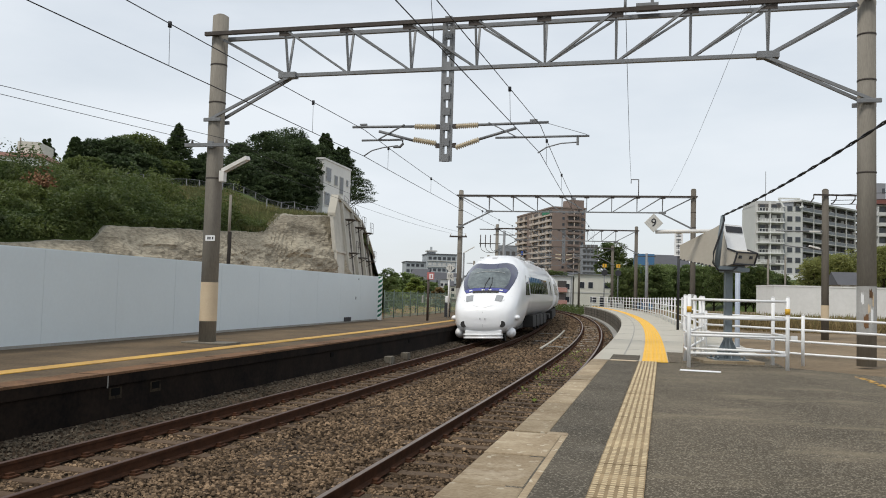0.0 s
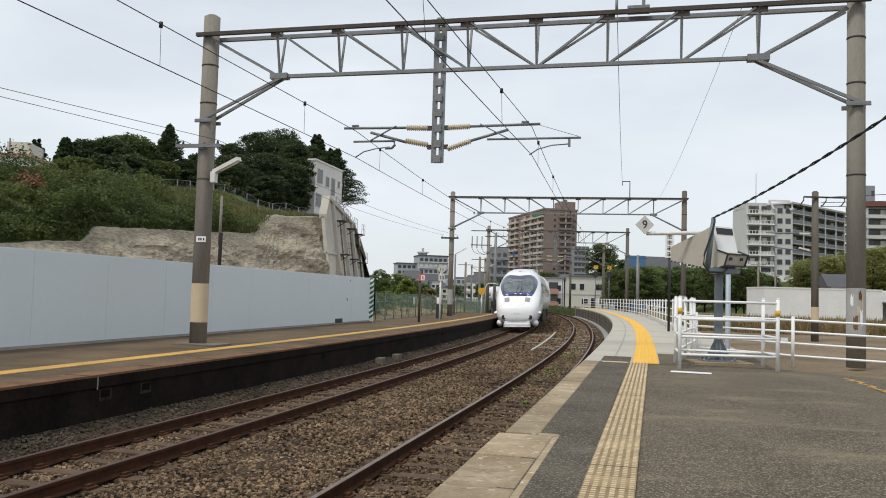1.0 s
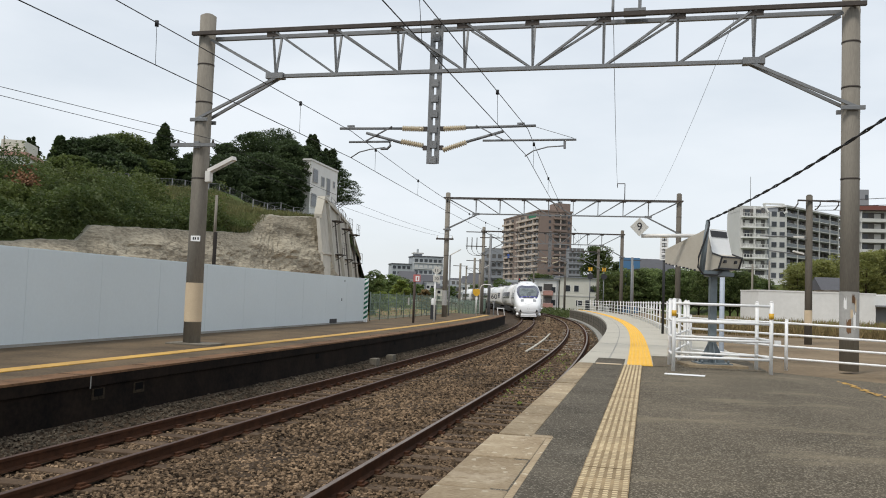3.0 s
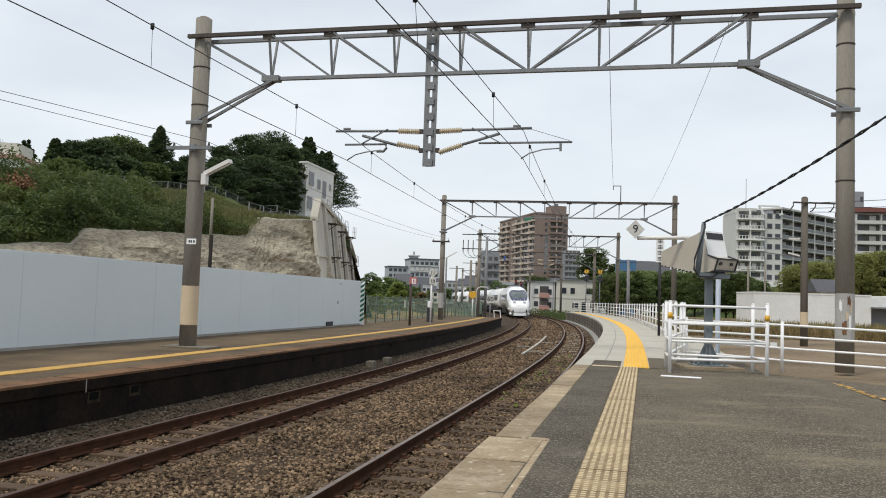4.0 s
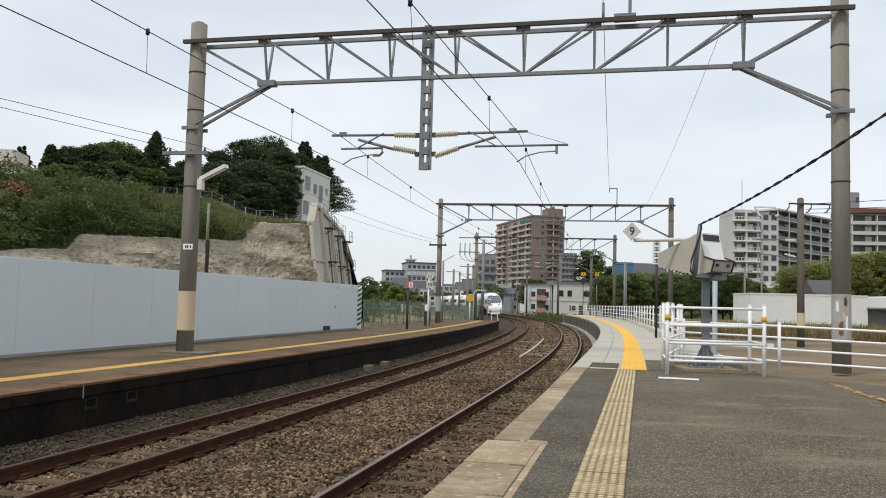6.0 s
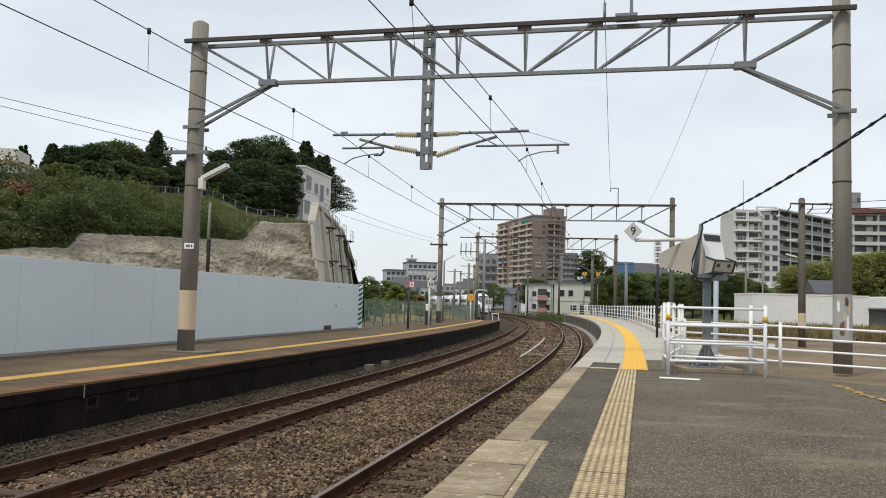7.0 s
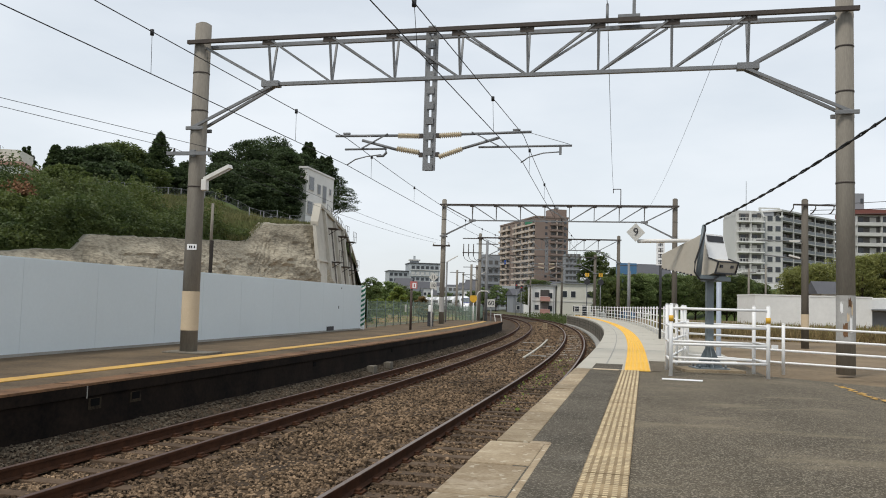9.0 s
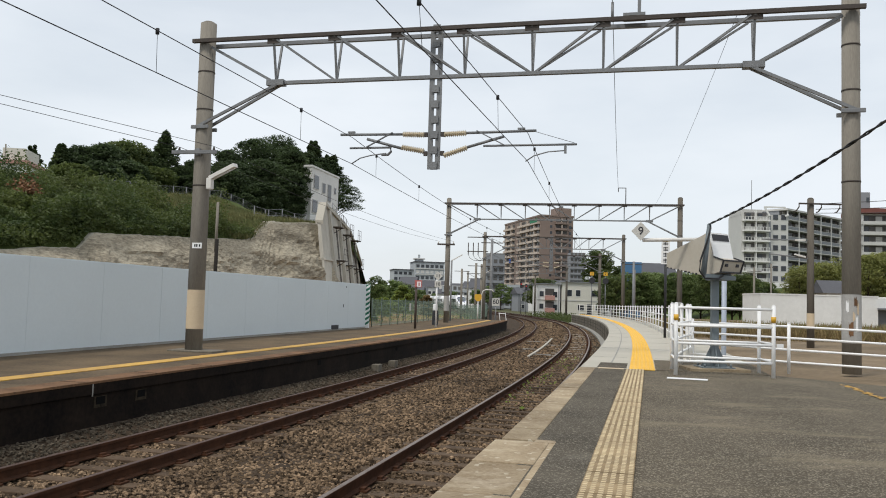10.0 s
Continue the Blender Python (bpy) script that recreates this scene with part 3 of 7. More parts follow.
def overhead_wires():
    stops = [(-20.0, 4.98, 5.62), (17.8, 5.0, 5.59), (51.3, 5.33, 5.97), (75, 5.13, 5.8), (100, 5.1, 5.78), (131, 4.95, 5.6), (165, 4.95, 5.6), (215, 4.95, 5.6), (270, 4.95, 5.6)]
    for off, lab in ((-GAP - 0.1, "overhead contact and carrier wires over the far track"), (0.08, "overhead contact and carrier wires over the near track")):
        w = thing("catenary", lab, "overhead wire", "overhead wires")
        for (s0, c0, m0), (s1, c1, m1) in zip(stops, stops[1:]):
            r = 0.0075 if s0 < 60 else 0.014
            lean = ((-0.82, -0.89) if off < -1 else (-1.09, -1.36)) if s0 < 0 else (0.0, 0.0)
            sag_c, sag_m = (0.01, 0.03) if s0 < 0 else (0.12, 0.36) if s0 < 60 else (0.03, 0.14)
            part("contact_wire", tube(B(), span_pts(at(s0, off + lean[0], c0), at(s1, off, c1), sag_c), r, 5), WIRE, w)
            part("carrier_wire", tube(B(), span_pts(at(s0, off + lean[1], m0), at(s1, off, m1), sag_m), r, 5), WIRE, w)
            if s0 > 60:
                continue
            for k in range(-2, 9):
                f = ((10.4 if off < -1 else 9.9) + 4.68 * k - s0) / (s1 - s0)
                if not 0 < f < 1:
                    continue
                p, q = at(s0, off + lean[0], c0).lerp(at(s1, off, c1), f), at(s0, off + lean[1], m0).lerp(at(s1, off, m1), f)
                p.z -= 4 * sag_c * f * (1 - f)
                q.z -= 4 * sag_m * f * (1 - f)
                d = B()
                rod(d, p, q, 0.004, seg=4)
                rod(d, q - Vector((0, 0, 0.05)), q + Vector((0, 0, 0.03)), 0.028, seg=8)
                part("dropper", d, WIRE, w)
    # feeders past the far pole's crossarm, and other line wires
    def wire(pts, r, label, cat="wire"):
        b = B()
        tube(b, pts, r, 5)
        tagged(part("line_wire", b, WIRE), label, cat, "line wires")
    m = G1.matrix_basis
    for x, z, lean in ((-0.47, 5.4, -0.95), (0.42, 5.4, -1.34)):
        a = m @ Vector((x, -0.24, z))
        wire(span_pts(at(-10, -13.6 + lean, 5.5), a, 0.05), 0.006, "thin low-voltage wire strung between pole crossarms")
        b = G2.matrix_basis @ Vector((x, -0.2, 5.74))
        wire(span_pts(a, b, 0.25), 0.006, "thin low-voltage wire strung between pole crossarms")
    # feeder on top of the girders
    a, b = G1.matrix_basis @ Vector((9.4, 0, 8.35)), G2.matrix_basis @ Vector((10.45, 0, 9.15))
    wire(span_pts(at(-30, 1.6, 8.6), a, 0.4), 0.008, "feeder wire carried above the lattice girder")
    wire(span_pts(a, b, 0.5), 0.008, "feeder wire carried above the lattice girder")
    st = B()
    rod(st, (9.4, 0, 7.95), (9.4, 0, 8.36), 0.03, seg=8)
    part("feeder_stand", st, STEEL, G1)
    st = B()
    box(st, (9.85, 0, 8.02), (0.45, 0.4, 0.06))
    box(st, (9.95, 0, 8.2), (0.07, 0.07, 0.4))
    part("feeder_bracket", st, STEEL, G1)
    st = B()
    rod(st, (10.9, 0, 8.2), (10.9, 0, 9.2), 0.03, seg=6)
    rod(st, (10.9, 0, 9.2), (10.45, 0, 9.2), 0.025, seg=6)
    rod(st, (10.45, 0, 9.2), (10.45, 0, 8.95), 0.025, seg=6)
    part("feeder_stand", st, STEEL_DARK, G2)
    wire(span_pts(G1.matrix_basis @ Vector((11.9, 0, 8.0)), G2.matrix_basis @ Vector((12.65, 0, 8.2)), 0.3), 0.005, "thin wire strung between the two girders")


overhead_wires()


# ---- sleepers and ballast ----
def build_sleepers():
    pale = material("pale_sleeper", (0.40, 0.365, 0.31), (0.27, 0.235, 0.19), 0.9, scale=4, fine=30, bump=0.2, vary=0.15)
    for c, mat, lab in ((0.0, SLEEPER, "weathered timber sleepers bedded in ballast"), (-GAP, SLEEPER_CON, "rust-stained concrete sleepers bedded in ballast")):
        t = thing("sleeper_row", lab, "sleepers", "tracks")
        first = None
        for i, s in enumerate(steps(2.0, 120, 0.62)):
            if first is None:
                first = part("sleeper", box(B(), (0, 0, -0.075), (2.05, 0.21, 0.15), bevel=0.012), mat, t)
                first.matrix_basis = on_line(s, c, -0.155)
            else:
                o = share("sleeper", first, t, on_line(s + rnd(-0.03, 0.03), c + rnd(-0.02, 0.02), -0.155 + rnd(-0.012, 0.006)) @ pose(0, 0, 0, 0, 0, rnd(-0.8, 0.8)))
                if c == 0 and 33 < s < 62 and i % 3 == 0:
                    o.material_slots[0].link = "OBJECT"
                    o.material_slots[0].material = pale
        plates = B()
        for s in steps(2.0, 60, 0.62):
            for g in (-1, 1):
                m = on_line(s, c + g * (GAUGE / 2 + 0.033), -0.148)
                box(plates, (0, 0, 0), (0.3, 0.17, 0.02), m)
                for d in (-0.085, 0.085):
                    box(plates, (d, 0, 0.02), (0.06, 0.1, 0.03), m)
        tagged(part("rail_fastening", plates, RAIL_RUST, t, "rusty rail chairs and clips"), kind="stuff")


build_sleepers()


def stone_field(name, label, mat, spans, keep, zf):
    """Loose angular stones, joined."""
    rng = np.random.default_rng(5)
    ico = np.array([(-1, -1, -0.7), (1, -0.9, -0.7), (0.9, 1, -0.7), (-0.9, 0.9, -0.7), (-0.6, -0.7, 0.7), (0.75, -0.5, 0.6), (0.5, 0.75, 0.75), (-0.7, 0.5, 0.6)])
    faces = np.array([(0, 1, 5), (0, 5, 4), (1, 2, 6), (1, 6, 5), (2, 3, 7), (2, 7, 6), (3, 0, 4), (3, 4, 7), (4, 5, 6), (4, 6, 7)])
    vs, fs, n = [], [], 0
    for s0, s1, o0, o1, dens, size in spans:
        k = int((s1 - s0) * (o1 - o0) * dens)
        ss, oo = rng.uniform(s0, s1, k), rng.uniform(o0, o1, k)
        for s, o in zip(ss, oo):
            if not keep(s, o, rng):
                continue
            p = at(s, o)
            a, b = rng.uniform(0, 6.28), rng.uniform(-0.6, 0.6)
            sz = size * rng.uniform(0.55, 1.25)
            q = ico * (1 + rng.uniform(-0.3, 0.3, ico.shape)) * np.array([sz, sz * rng.uniform(0.6, 0.9), sz * rng.uniform(0.5, 0.85)])
            ca, sa, cb, sb = math.cos(a), math.sin(a), math.cos(b), math.sin(b)
            rot = np.array([[ca, -sa * cb, sa * sb], [sa, ca * cb, -ca * sb], [0, sb, cb]])
            vs.append(q @ rot.T + np.array([p.x, p.y, zf(o) + rng.uniform(-0.014, 0.034)]))
            fs.append(faces + n)
            n += 8
    me = bpy.data.meshes.new(name)
    me.from_pydata(np.concatenate(vs).tolist(), [], np.concatenate(fs).tolist())
    me.materials.append(mat)
    tagged(new(name, me), label, "ballast", kind="stuff")


def on_sleeper(s, o):
    pitch = 118 / math.ceil(118 / 0.62)
    f = ((s - 2.0) / pitch + 0.5) % 1 - 0.5
    return abs(f) * pitch < 0.12 and (abs(o) < 1.0 or abs(o + GAP) < 1.0)


def near_rail(o):
    return min(abs(o - c - g * 0.566) for c in (0, -GAP) for g in (-1, 1)) < 0.075


def keep_brown(s, o, rng):
    if near_rail(o):
        return False
    if on_sleeper(s, o):
        return rng.uniform() < (0.85 if o > -1.1 and fbm(s, o, 3, 0.8) > -0.3 else 0.55)
    return rng.uniform() < 0.93


def bed_z(o):
    return -0.165 if -2.85 < o < -0.95 else -0.19 if -0.95 <= o < 1.1 else (-0.205 if o > -4.65 else -0.195 + 0.17 * min(1, (-4.65 - o) / 0.5))


stone_field("ballast_stones", "loose rust-brown ballast stones between and beside the rails", STONES,
            [(3.2, 11, -4.6, 1.4, 900, 0.0235), (11, 20, -4.6, 1.4, 540, 0.0265), (20, 36, -4.6, 1.4, 200, 0.032), (36, 70, -4.6, 1.4, 45, 0.055), (70, 105, -4.6, 1.3, 18, 0.075)], keep_brown, bed_z)
stone_field("grey_ballast_stones", "grey ballast stones along the foot of the platform", STONES_GREY,
            [(5, 14, -5.25, -4.3, 620, 0.0225), (14, 30, -5.25, -4.3, 330, 0.028), (30, 60, -5.25, -4.3, 70, 0.05), (20, 60, 0.65, 1.45, 120, 0.045)], keep_brown, bed_z)


# ---- the express train ----
TRAIN_WHITE = material("train_white", (0.86, 0.86, 0.86), (0.80, 0.80, 0.795), 0.28, scale=0.8, fine=14, bump=0.0, mix=0.6, coat=0.4)
TRAIN_GREY = material("train_grey_panel", (0.50, 0.50, 0.50), (0.42, 0.42, 0.42), 0.4, scale=0.8, fine=14, bump=0.0, mix=0.6)
UNDER = material("underframe", (0.035, 0.032, 0.030), (0.018, 0.017, 0.016), 0.8, scale=2, fine=20, bump=0.1)
GLASS_DARK = material("tinted_glass", (0.028, 0.034, 0.046), (0.018, 0.022, 0.03), 0.06, bump=0, coat=0.5)
# paler inner glass: the grey reflection is painted into its base colour
GLASS_IN = material("cab_glass_reflection", (0.17, 0.20, 0.20), (0.05, 0.062, 0.066), 0.1, scale=2, fine=6, bump=0, mix=1.0, coat=0.3)
BLUE_BAND = material("blue_band", (0.045, 0.05, 0.25), (0.035, 0.04, 0.19), 0.25, bump=0, coat=0.4)
LENS = material("headlamp_lens", (0.32, 0.33, 0.33), (0.16, 0.16, 0.17), 0.12, scale=9, bump=0, coat=0.6)
SCREEN_NAVY = material("navy_tinted_glass", (0.022, 0.024, 0.07), (0.015, 0.017, 0.045), 0.08, bump=0, coat=0.5)
LAMP_GREY = material("blind_pale", (0.55, 0.57, 0.57), rough=0.5, bump=0)
CAR_LEN, CAR_PITCH = 20.2, 20.7


def curve_at(y, pts):
    return float(np.interp(y, [p[0] for p in pts], [p[1] for p in pts]))


NOSE_TOP = [(0, 1.02), (0.015, 1.14), (0.05, 1.28), (0.11, 1.41), (0.22, 1.55), (0.5, 1.79), (1.0, 2.08), (1.6, 2.50), (2.4, 3.02), (3.2, 3.42), (4.0, 3.66), (4.8, 3.79), (5.8, 3.84), (30, 3.84)]
NOSE_HALF = [(0, 0.35), (0.015, 0.58), (0.05, 0.78), (0.11, 0.92), (0.22, 1.05), (0.5, 1.21), (1.0, 1.31), (2.0, 1.39), (3.5, 1.43), (6.0, 1.44), (30, 1.44)]
NOSE_LOW = [(0, 0.80), (0.015, 0.68), (0.05, 0.58), (0.11, 0.51), (0.22, 0.45), (0.5, 0.38), (1.0, 0.34), (3.5, 0.36), (5.0, 0.85), (30, 0.85)]
POWER = 3.3


def hull(y, c=None, ang=None):
    """A point of the body: c gives x as a share of the half width on the upper side, ang goes round the ring."""
    zt, w, zb = curve_at(y, NOSE_TOP), curve_at(y, NOSE_HALF), curve_at(y, NOSE_LOW)
    zc, hh = (zt + zb) / 2, (zt - zb) / 2
    if ang is None:
        x, z = w * c, zc + hh * (1 - min(1, abs(c)) ** POWER) ** (1 / POWER)
    else:
        ca, sa = math.cos(ang), math.sin(ang)
        x = w * math.copysign(abs(ca) ** (2 / POWER), ca)
        z = zc + hh * math.copysign(abs(sa) ** (2 / POWER), sa)
    if z > 1.7:
        x *= 1 - 0.24 * min(1, (z - 1.7) / 2.14) ** 1.8
    return Vector((x, y, z))


def flank(y, z, side, out=0.006):
    """A point on the car's side at height z."""
    zt, w, zb = curve_at(y, NOSE_TOP), curve_at(y, NOSE_HALF), curve_at(y, NOSE_LOW)
    zc, hh = (zt + zb) / 2, (zt - zb) / 2
    x = w * (1 - min(1, abs((z - zc) / hh)) ** POWER) ** (1 / POWER)
    if z > 1.7:
        x *= 1 - 0.24 * min(1, (z - 1.7) / 2.14) ** 1.8
    return Vector((side * (x + out), y, z))


def side_panel(bm, side, corners, n=5, out=0.006):
    """A patch on the side between four (y, z) corners."""
    (a, b, c, d) = corners
    vs = []
    for i in range(n + 1):
        f = i / n
        row = []
        for j in range(n + 1):
            g = j / n
            y = (a[0] * (1 - g) + b[0] * g) * (1 - f) + (d[0] * (1 - g) + c[0] * g) * f
            z = (a[1] * (1 - g) + b[1] * g) * (1 - f) + (d[1] * (1 - g) + c[1] * g) * f
            row.append(bm.verts.new(flank(y, z, side, out)))
        vs.append(row)
    for r0, r1 in zip(vs, vs[1:]):
        for j in range(n):
            bm.faces.new((r0[j], r0[j + 1], r1[j + 1], r1[j])).smooth = True
    return bm


def nose_patch(bm, y0, y1, half, ny=10, nx=16, out=0.012, shift=0.0, bow=0.0):
    rows = []
    for i in range(ny + 1):
        y = y0 + (y1 - y0) * i / ny
        cm = half(i / ny)
        rows.append([bm.verts.new(hull(y + bow * (i / ny) * (2 * j / nx - 1) ** 2, c=shift + cm * (2 * j / nx - 1)) + Vector((0, -out * 0.75, out * 0.65))) for j in range(nx + 1)])
    for a, b in zip(rows, rows[1:]):
        for j in range(nx):
            bm.faces.new((a[j], a[j + 1], b[j + 1], b[j])).smooth = True
    return bm


def car_common(car, y0, nose):
    n_ring = 40
    ys = [0, 0.007, 0.015, 0.03, 0.05, 0.08, 0.11, 0.16, 0.22, 0.3, 0.4, 0.6, 0.85, 1.1, 1.4, 1.8, 2.2, 2.6, 3.0, 3.5, 4.0, 4.5, 5.0, 5.8, CAR_LEN] if nose else [y0, y0 + CAR_LEN]
    rings = [[hull(y, ang=2 * math.pi * k / n_ring) for k in range(n_ring)] for y in ys]
    body = part("body", loft(B(), rings), TRAIN_WHITE, car, "glossy white car body")
    under = B()
    a = 5.0 if nose else y0 + 0.4
    e = y0 + CAR_LEN if not nose else CAR_LEN
    for y in np.arange(a + 3.2, e - 4.4, 2.1):
        box(under, (0, y + 0.9, 0.66), (2.5, 1.7, 0.6), bevel=0.04)
    part("underframe_equipment", under, UNDER, car, "dark equipment boxes below the floor")
    for y in (a + 1.6 if not nose else 3.4, e - 3.0):
        bog = B()
        box(bog, (0, y, 0.62), (2.2, 2.9, 0.3), bevel=0.05)
        bg_ = part("bogie", bog, UNDER, car)
        for dy in (-1.05, 1.05):
            w = B()
            for sx in (-0.56, 0.56):
                rod(w, (sx - 0.06, y + dy, 0.405), (sx + 0.06, y + dy, 0.405), 0.405, seg=20)
            rod(w, (-0.6, y + dy, 0.405), (0.6, y + dy, 0.405), 0.08, seg=8)
            part("wheelset", w, UNDER, bg_)
    for side in (-1, 1):
        w0, w1 = (5.5, e - 3.4) if nose else (a + 2.6, e - 2.8)
        n = int((w1 - w0) / 0.95)
        for i in range(n):
            y = w0 + i * 0.95
            part("window_pane", side_panel(B(), side, ((y, 2.02), (y + 0.80, 2.02), (y + 0.80, 2.82), (y, 2.82)), 3), GLASS_DARK, car, "dark tinted side window")
        d0 = e - 2.3
        door = part("door", side_panel(B(), side, ((d0, 1.05), (d0 + 0.85, 1.05), (d0 + 0.85, 3.0), (d0, 3.0)), 4, 0.004), TRAIN_GREY, car, "grey sliding passenger door")
        part("door_window", side_panel(B(), side, ((d0 + 0.2, 2.05), (d0 + 0.65, 2.05), (d0 + 0.65, 2.8), (d0 + 0.2, 2.8)), 3, 0.009), GLASS_DARK, door)
        part("waist_stripe", side_panel(B(), side, ((w0 - 0.3, 1.30), (e - 0.2, 1.30), (e - 0.2, 1.34), (w0 - 0.3, 1.34)), 2, 0.003), TRAIN_GREY, car)
    roof = B()
    for y in ([9.0, 14.0] if nose else [a + 5, a + 12]):
        box(roof, (0, y, 3.82), (1.4, 2.4, 0.16), bevel=0.05)
    part("roof_unit", roof, TRAIN_GREY, car, "grey roof air-conditioning unit")
    return body


def tail_car():
    car = thing("train_tail_car", "glossy white express tail car with rounded nose and dark windscreen", "train", "express train cars")
    body = car_common(car, 0, True)
    prof = [(0, 0.64), (0.1, 0.72), (0.3, 0.80), (0.6, 0.87), (0.85, 0.88), (0.95, 0.84), (1.0, 0.74)]
    glass = part("windscreen", nose_patch(B(), 1.0, 3.0, lambda f: curve_at(f, prof), 18, 22, 0.010, bow=0.42), SCREEN_NAVY, car, "wide dark wraparound windscreen")
    inner = [(0, 0.54), (0.2, 0.66), (0.7, 0.70), (0.9, 0.64), (1.0, 0.52)]
    part("glazing", nose_patch(B(), 1.26, 2.5, lambda f: curve_at(f, inner), 12, 16, 0.016, bow=0.26), GLASS_IN, glass, "cab glass with pale reflections put into its colour")
    part("lower_band", nose_patch(B(), 1.02, 1.24, lambda f: 0.63 + 0.08 * f, 4, 14, 0.017), BLUE_BAND, glass, "deep blue band with pale marks")
    mk = B()
    for x in (-0.5, -0.1, 0.12, 0.48):
        nose_patch(mk, 1.09, 1.15, lambda f: 0.05, 1, 2, 0.022, x)
    part("marking", mk, WHITE_PAINT, glass)
    wip = B()
    for sx in (-1, 1):
        tube(wip, [hull(1.05, c=0.08 * sx) + Vector((0, -0.03, 0.02)), hull(1.5, c=0.1 * sx + 0.05) + Vector((0, -0.03, 0.02)), hull(1.9, c=0.04 * sx + 0.08) + Vector((0, -0.03, 0.02))], 0.012)
    part("wiper", wip, UNDER, glass)
    nose_box = B()
    nose_patch(nose_box, 0.94, 1.07, lambda f: 0.42, 2, 8, 0.03)
    part("wiper_cowl", nose_box, UNDER, car, "black wiper cowl under the windscreen")
    sun_strip = B()
    tube(sun_strip, [hull(2.22 + 0.10 * math.cos(k * 0.3), c=0.13 * k) + Vector((0, -0.024, 0.014)) for k in range(-4, 5)], 0.013)
    part("blind_edge", sun_strip, LAMP_GREY, glass, "pale edge of the cab sunblind")
    for sx in (-1, 1):
        part("headlight", nose_patch(B(), 0.42, 0.80, lambda f: 0.12, 4, 4, 0.010, 0.50 * sx), LENS, car, "grey glass headlamp unit")
        hole = B()
        c = Vector((sx * 0.78, 0.13, 0.78))
        rod(hole, c + Vector((0, 0.2, 0)), c + Vector((0, -0.085, 0)), 0.13, seg=18)
        part("fog_lamp_recess", hole, UNDER, car, "round black lamp recess")
        f = B()
        bmesh.ops.create_uvsphere(f, u_segments=18, v_segments=12, radius=1, matrix=Matrix.LocRotScale((sx * 1.05, 0.75, 0.42), None, (0.21, 0.36, 0.22)))
        part("corner_fairing", f, TRAIN_WHITE, car, "white rounded corner fairing", smooth=True)
        f = B()
        bmesh.ops.create_uvsphere(f, u_segments=16, v_segments=10, radius=1, matrix=Matrix.LocRotScale((sx * 1.30, 0.85, 1.02), None, (0.13, 0.26, 0.11)))
        part("side_fairing", f, TRAIN_WHITE, car, "white bulged side lamp fairing", smooth=True)
        part("cab_window", side_panel(B(), sx, ((3.3, 1.95), (5.0, 1.95), (5.0, 2.85), (4.4, 2.85)), 4), GLASS_DARK, car, "dark triangular cab side window")
        seam = B()
        tube(seam, [hull(1.0, c=0.84 * sx) + Vector((0, -0.004, 0.004)), hull(0.5, c=0.66 * sx) + Vector((0, -0.004, 0.004)), hull(0.2, c=0.35 * sx) + Vector((0, -0.004, 0.004)), hull(0.12, c=0) + Vector((0, -0.004, 0.004))], 0.004, 4)
        part("seam", seam, TRAIN_GREY, car)
    bmp = B()
    for z in (0.36, 0.24):
        tube(bmp, [(-0.78, 0.12, z), (-0.7, -0.02, z), (0, -0.08, z), (0.7, -0.02, z), (0.78, 0.12, z)], 0.045, 8)
    part("bumper", bmp, TRAIN_WHITE, car, "white double bumper bar")
    bx = B()
    box(bx, (0, 0.35, 0.40), (1.5, 0.5, 0.3), bevel=0.04)
    part("skirt", bx, TRAIN_WHITE, car)
    cp = B()
    for x in (-0.1, 0.1):
        box(cp, (x, 0.01, 1.0), (0.035, 0.08, 0.08))
    bar(cp, hull(0.05, c=0) + Vector((0, -0.004, 0.003)), hull(0.0, c=0) + Vector((0, -0.004, -0.35)), 0.012, 0.012)
    part("coupler_cover_seam", cp, TRAIN_GREY, car)
    part("roof_lamp", nose_patch(B(), 3.75, 4.05, lambda f: 0.09, 2, 3, 0.012), TRAIN_GREY, car, "small grey roof lamp")
    return car


def mid_car():
    car = thing("train_car", "white express car with dark window band", "train", "express train cars")
    car_common(car, 0, False)
    return car


# bodies of the middle cars start past the nose shape
def plain_car():
    global NOSE_TOP, NOSE_HALF, NOSE_LOW
    keep = NOSE_TOP, NOSE_HALF, NOSE_LOW
    NOSE_TOP, NOSE_HALF, NOSE_LOW = [(0, 3.84), (30, 3.84)], [(0, 1.44), (30, 1.44)], [(0, 0.85), (30, 0.85)]
    car = mid_car()
    NOSE_TOP, NOSE_HALF, NOSE_LOW = keep
    return car


CARS = [tail_car(), plain_car()]
pan = B()
tube(pan, [(0, 6.0, 4.0), (0.0, 7.3, 4.5), (0, 6.2, 5.0)], 0.03)
rod(pan, (-0.8, 6.2, 5.0), (0.8, 6.2, 5.0), 0.03)
box(pan, (0, 6.0, 3.95), (1.6, 1.6, 0.12))
while len(CARS) < 6:
    CARS.append(copy_thing(CARS[1], Matrix()))
part("pantograph", pan, UNDER, CARS[2], "dark single-arm pantograph")


def car_pose(tail):
    """A car whose bogies both sit on the curved far track, tail metres along it."""
    a, b = at(tail + 3.4, -GAP), at(tail + 17.0, -GAP)
    d = b - a
    h = math.atan2(d.x, d.y)
    p = a - Vector((math.sin(h), math.cos(h), 0)) * 3.4
    return pose(p.x, p.y, 0.0, 0, -curve_at(tail, [(33, 2.2), (50, 1.7), (70, 1.2)]), -math.degrees(h))


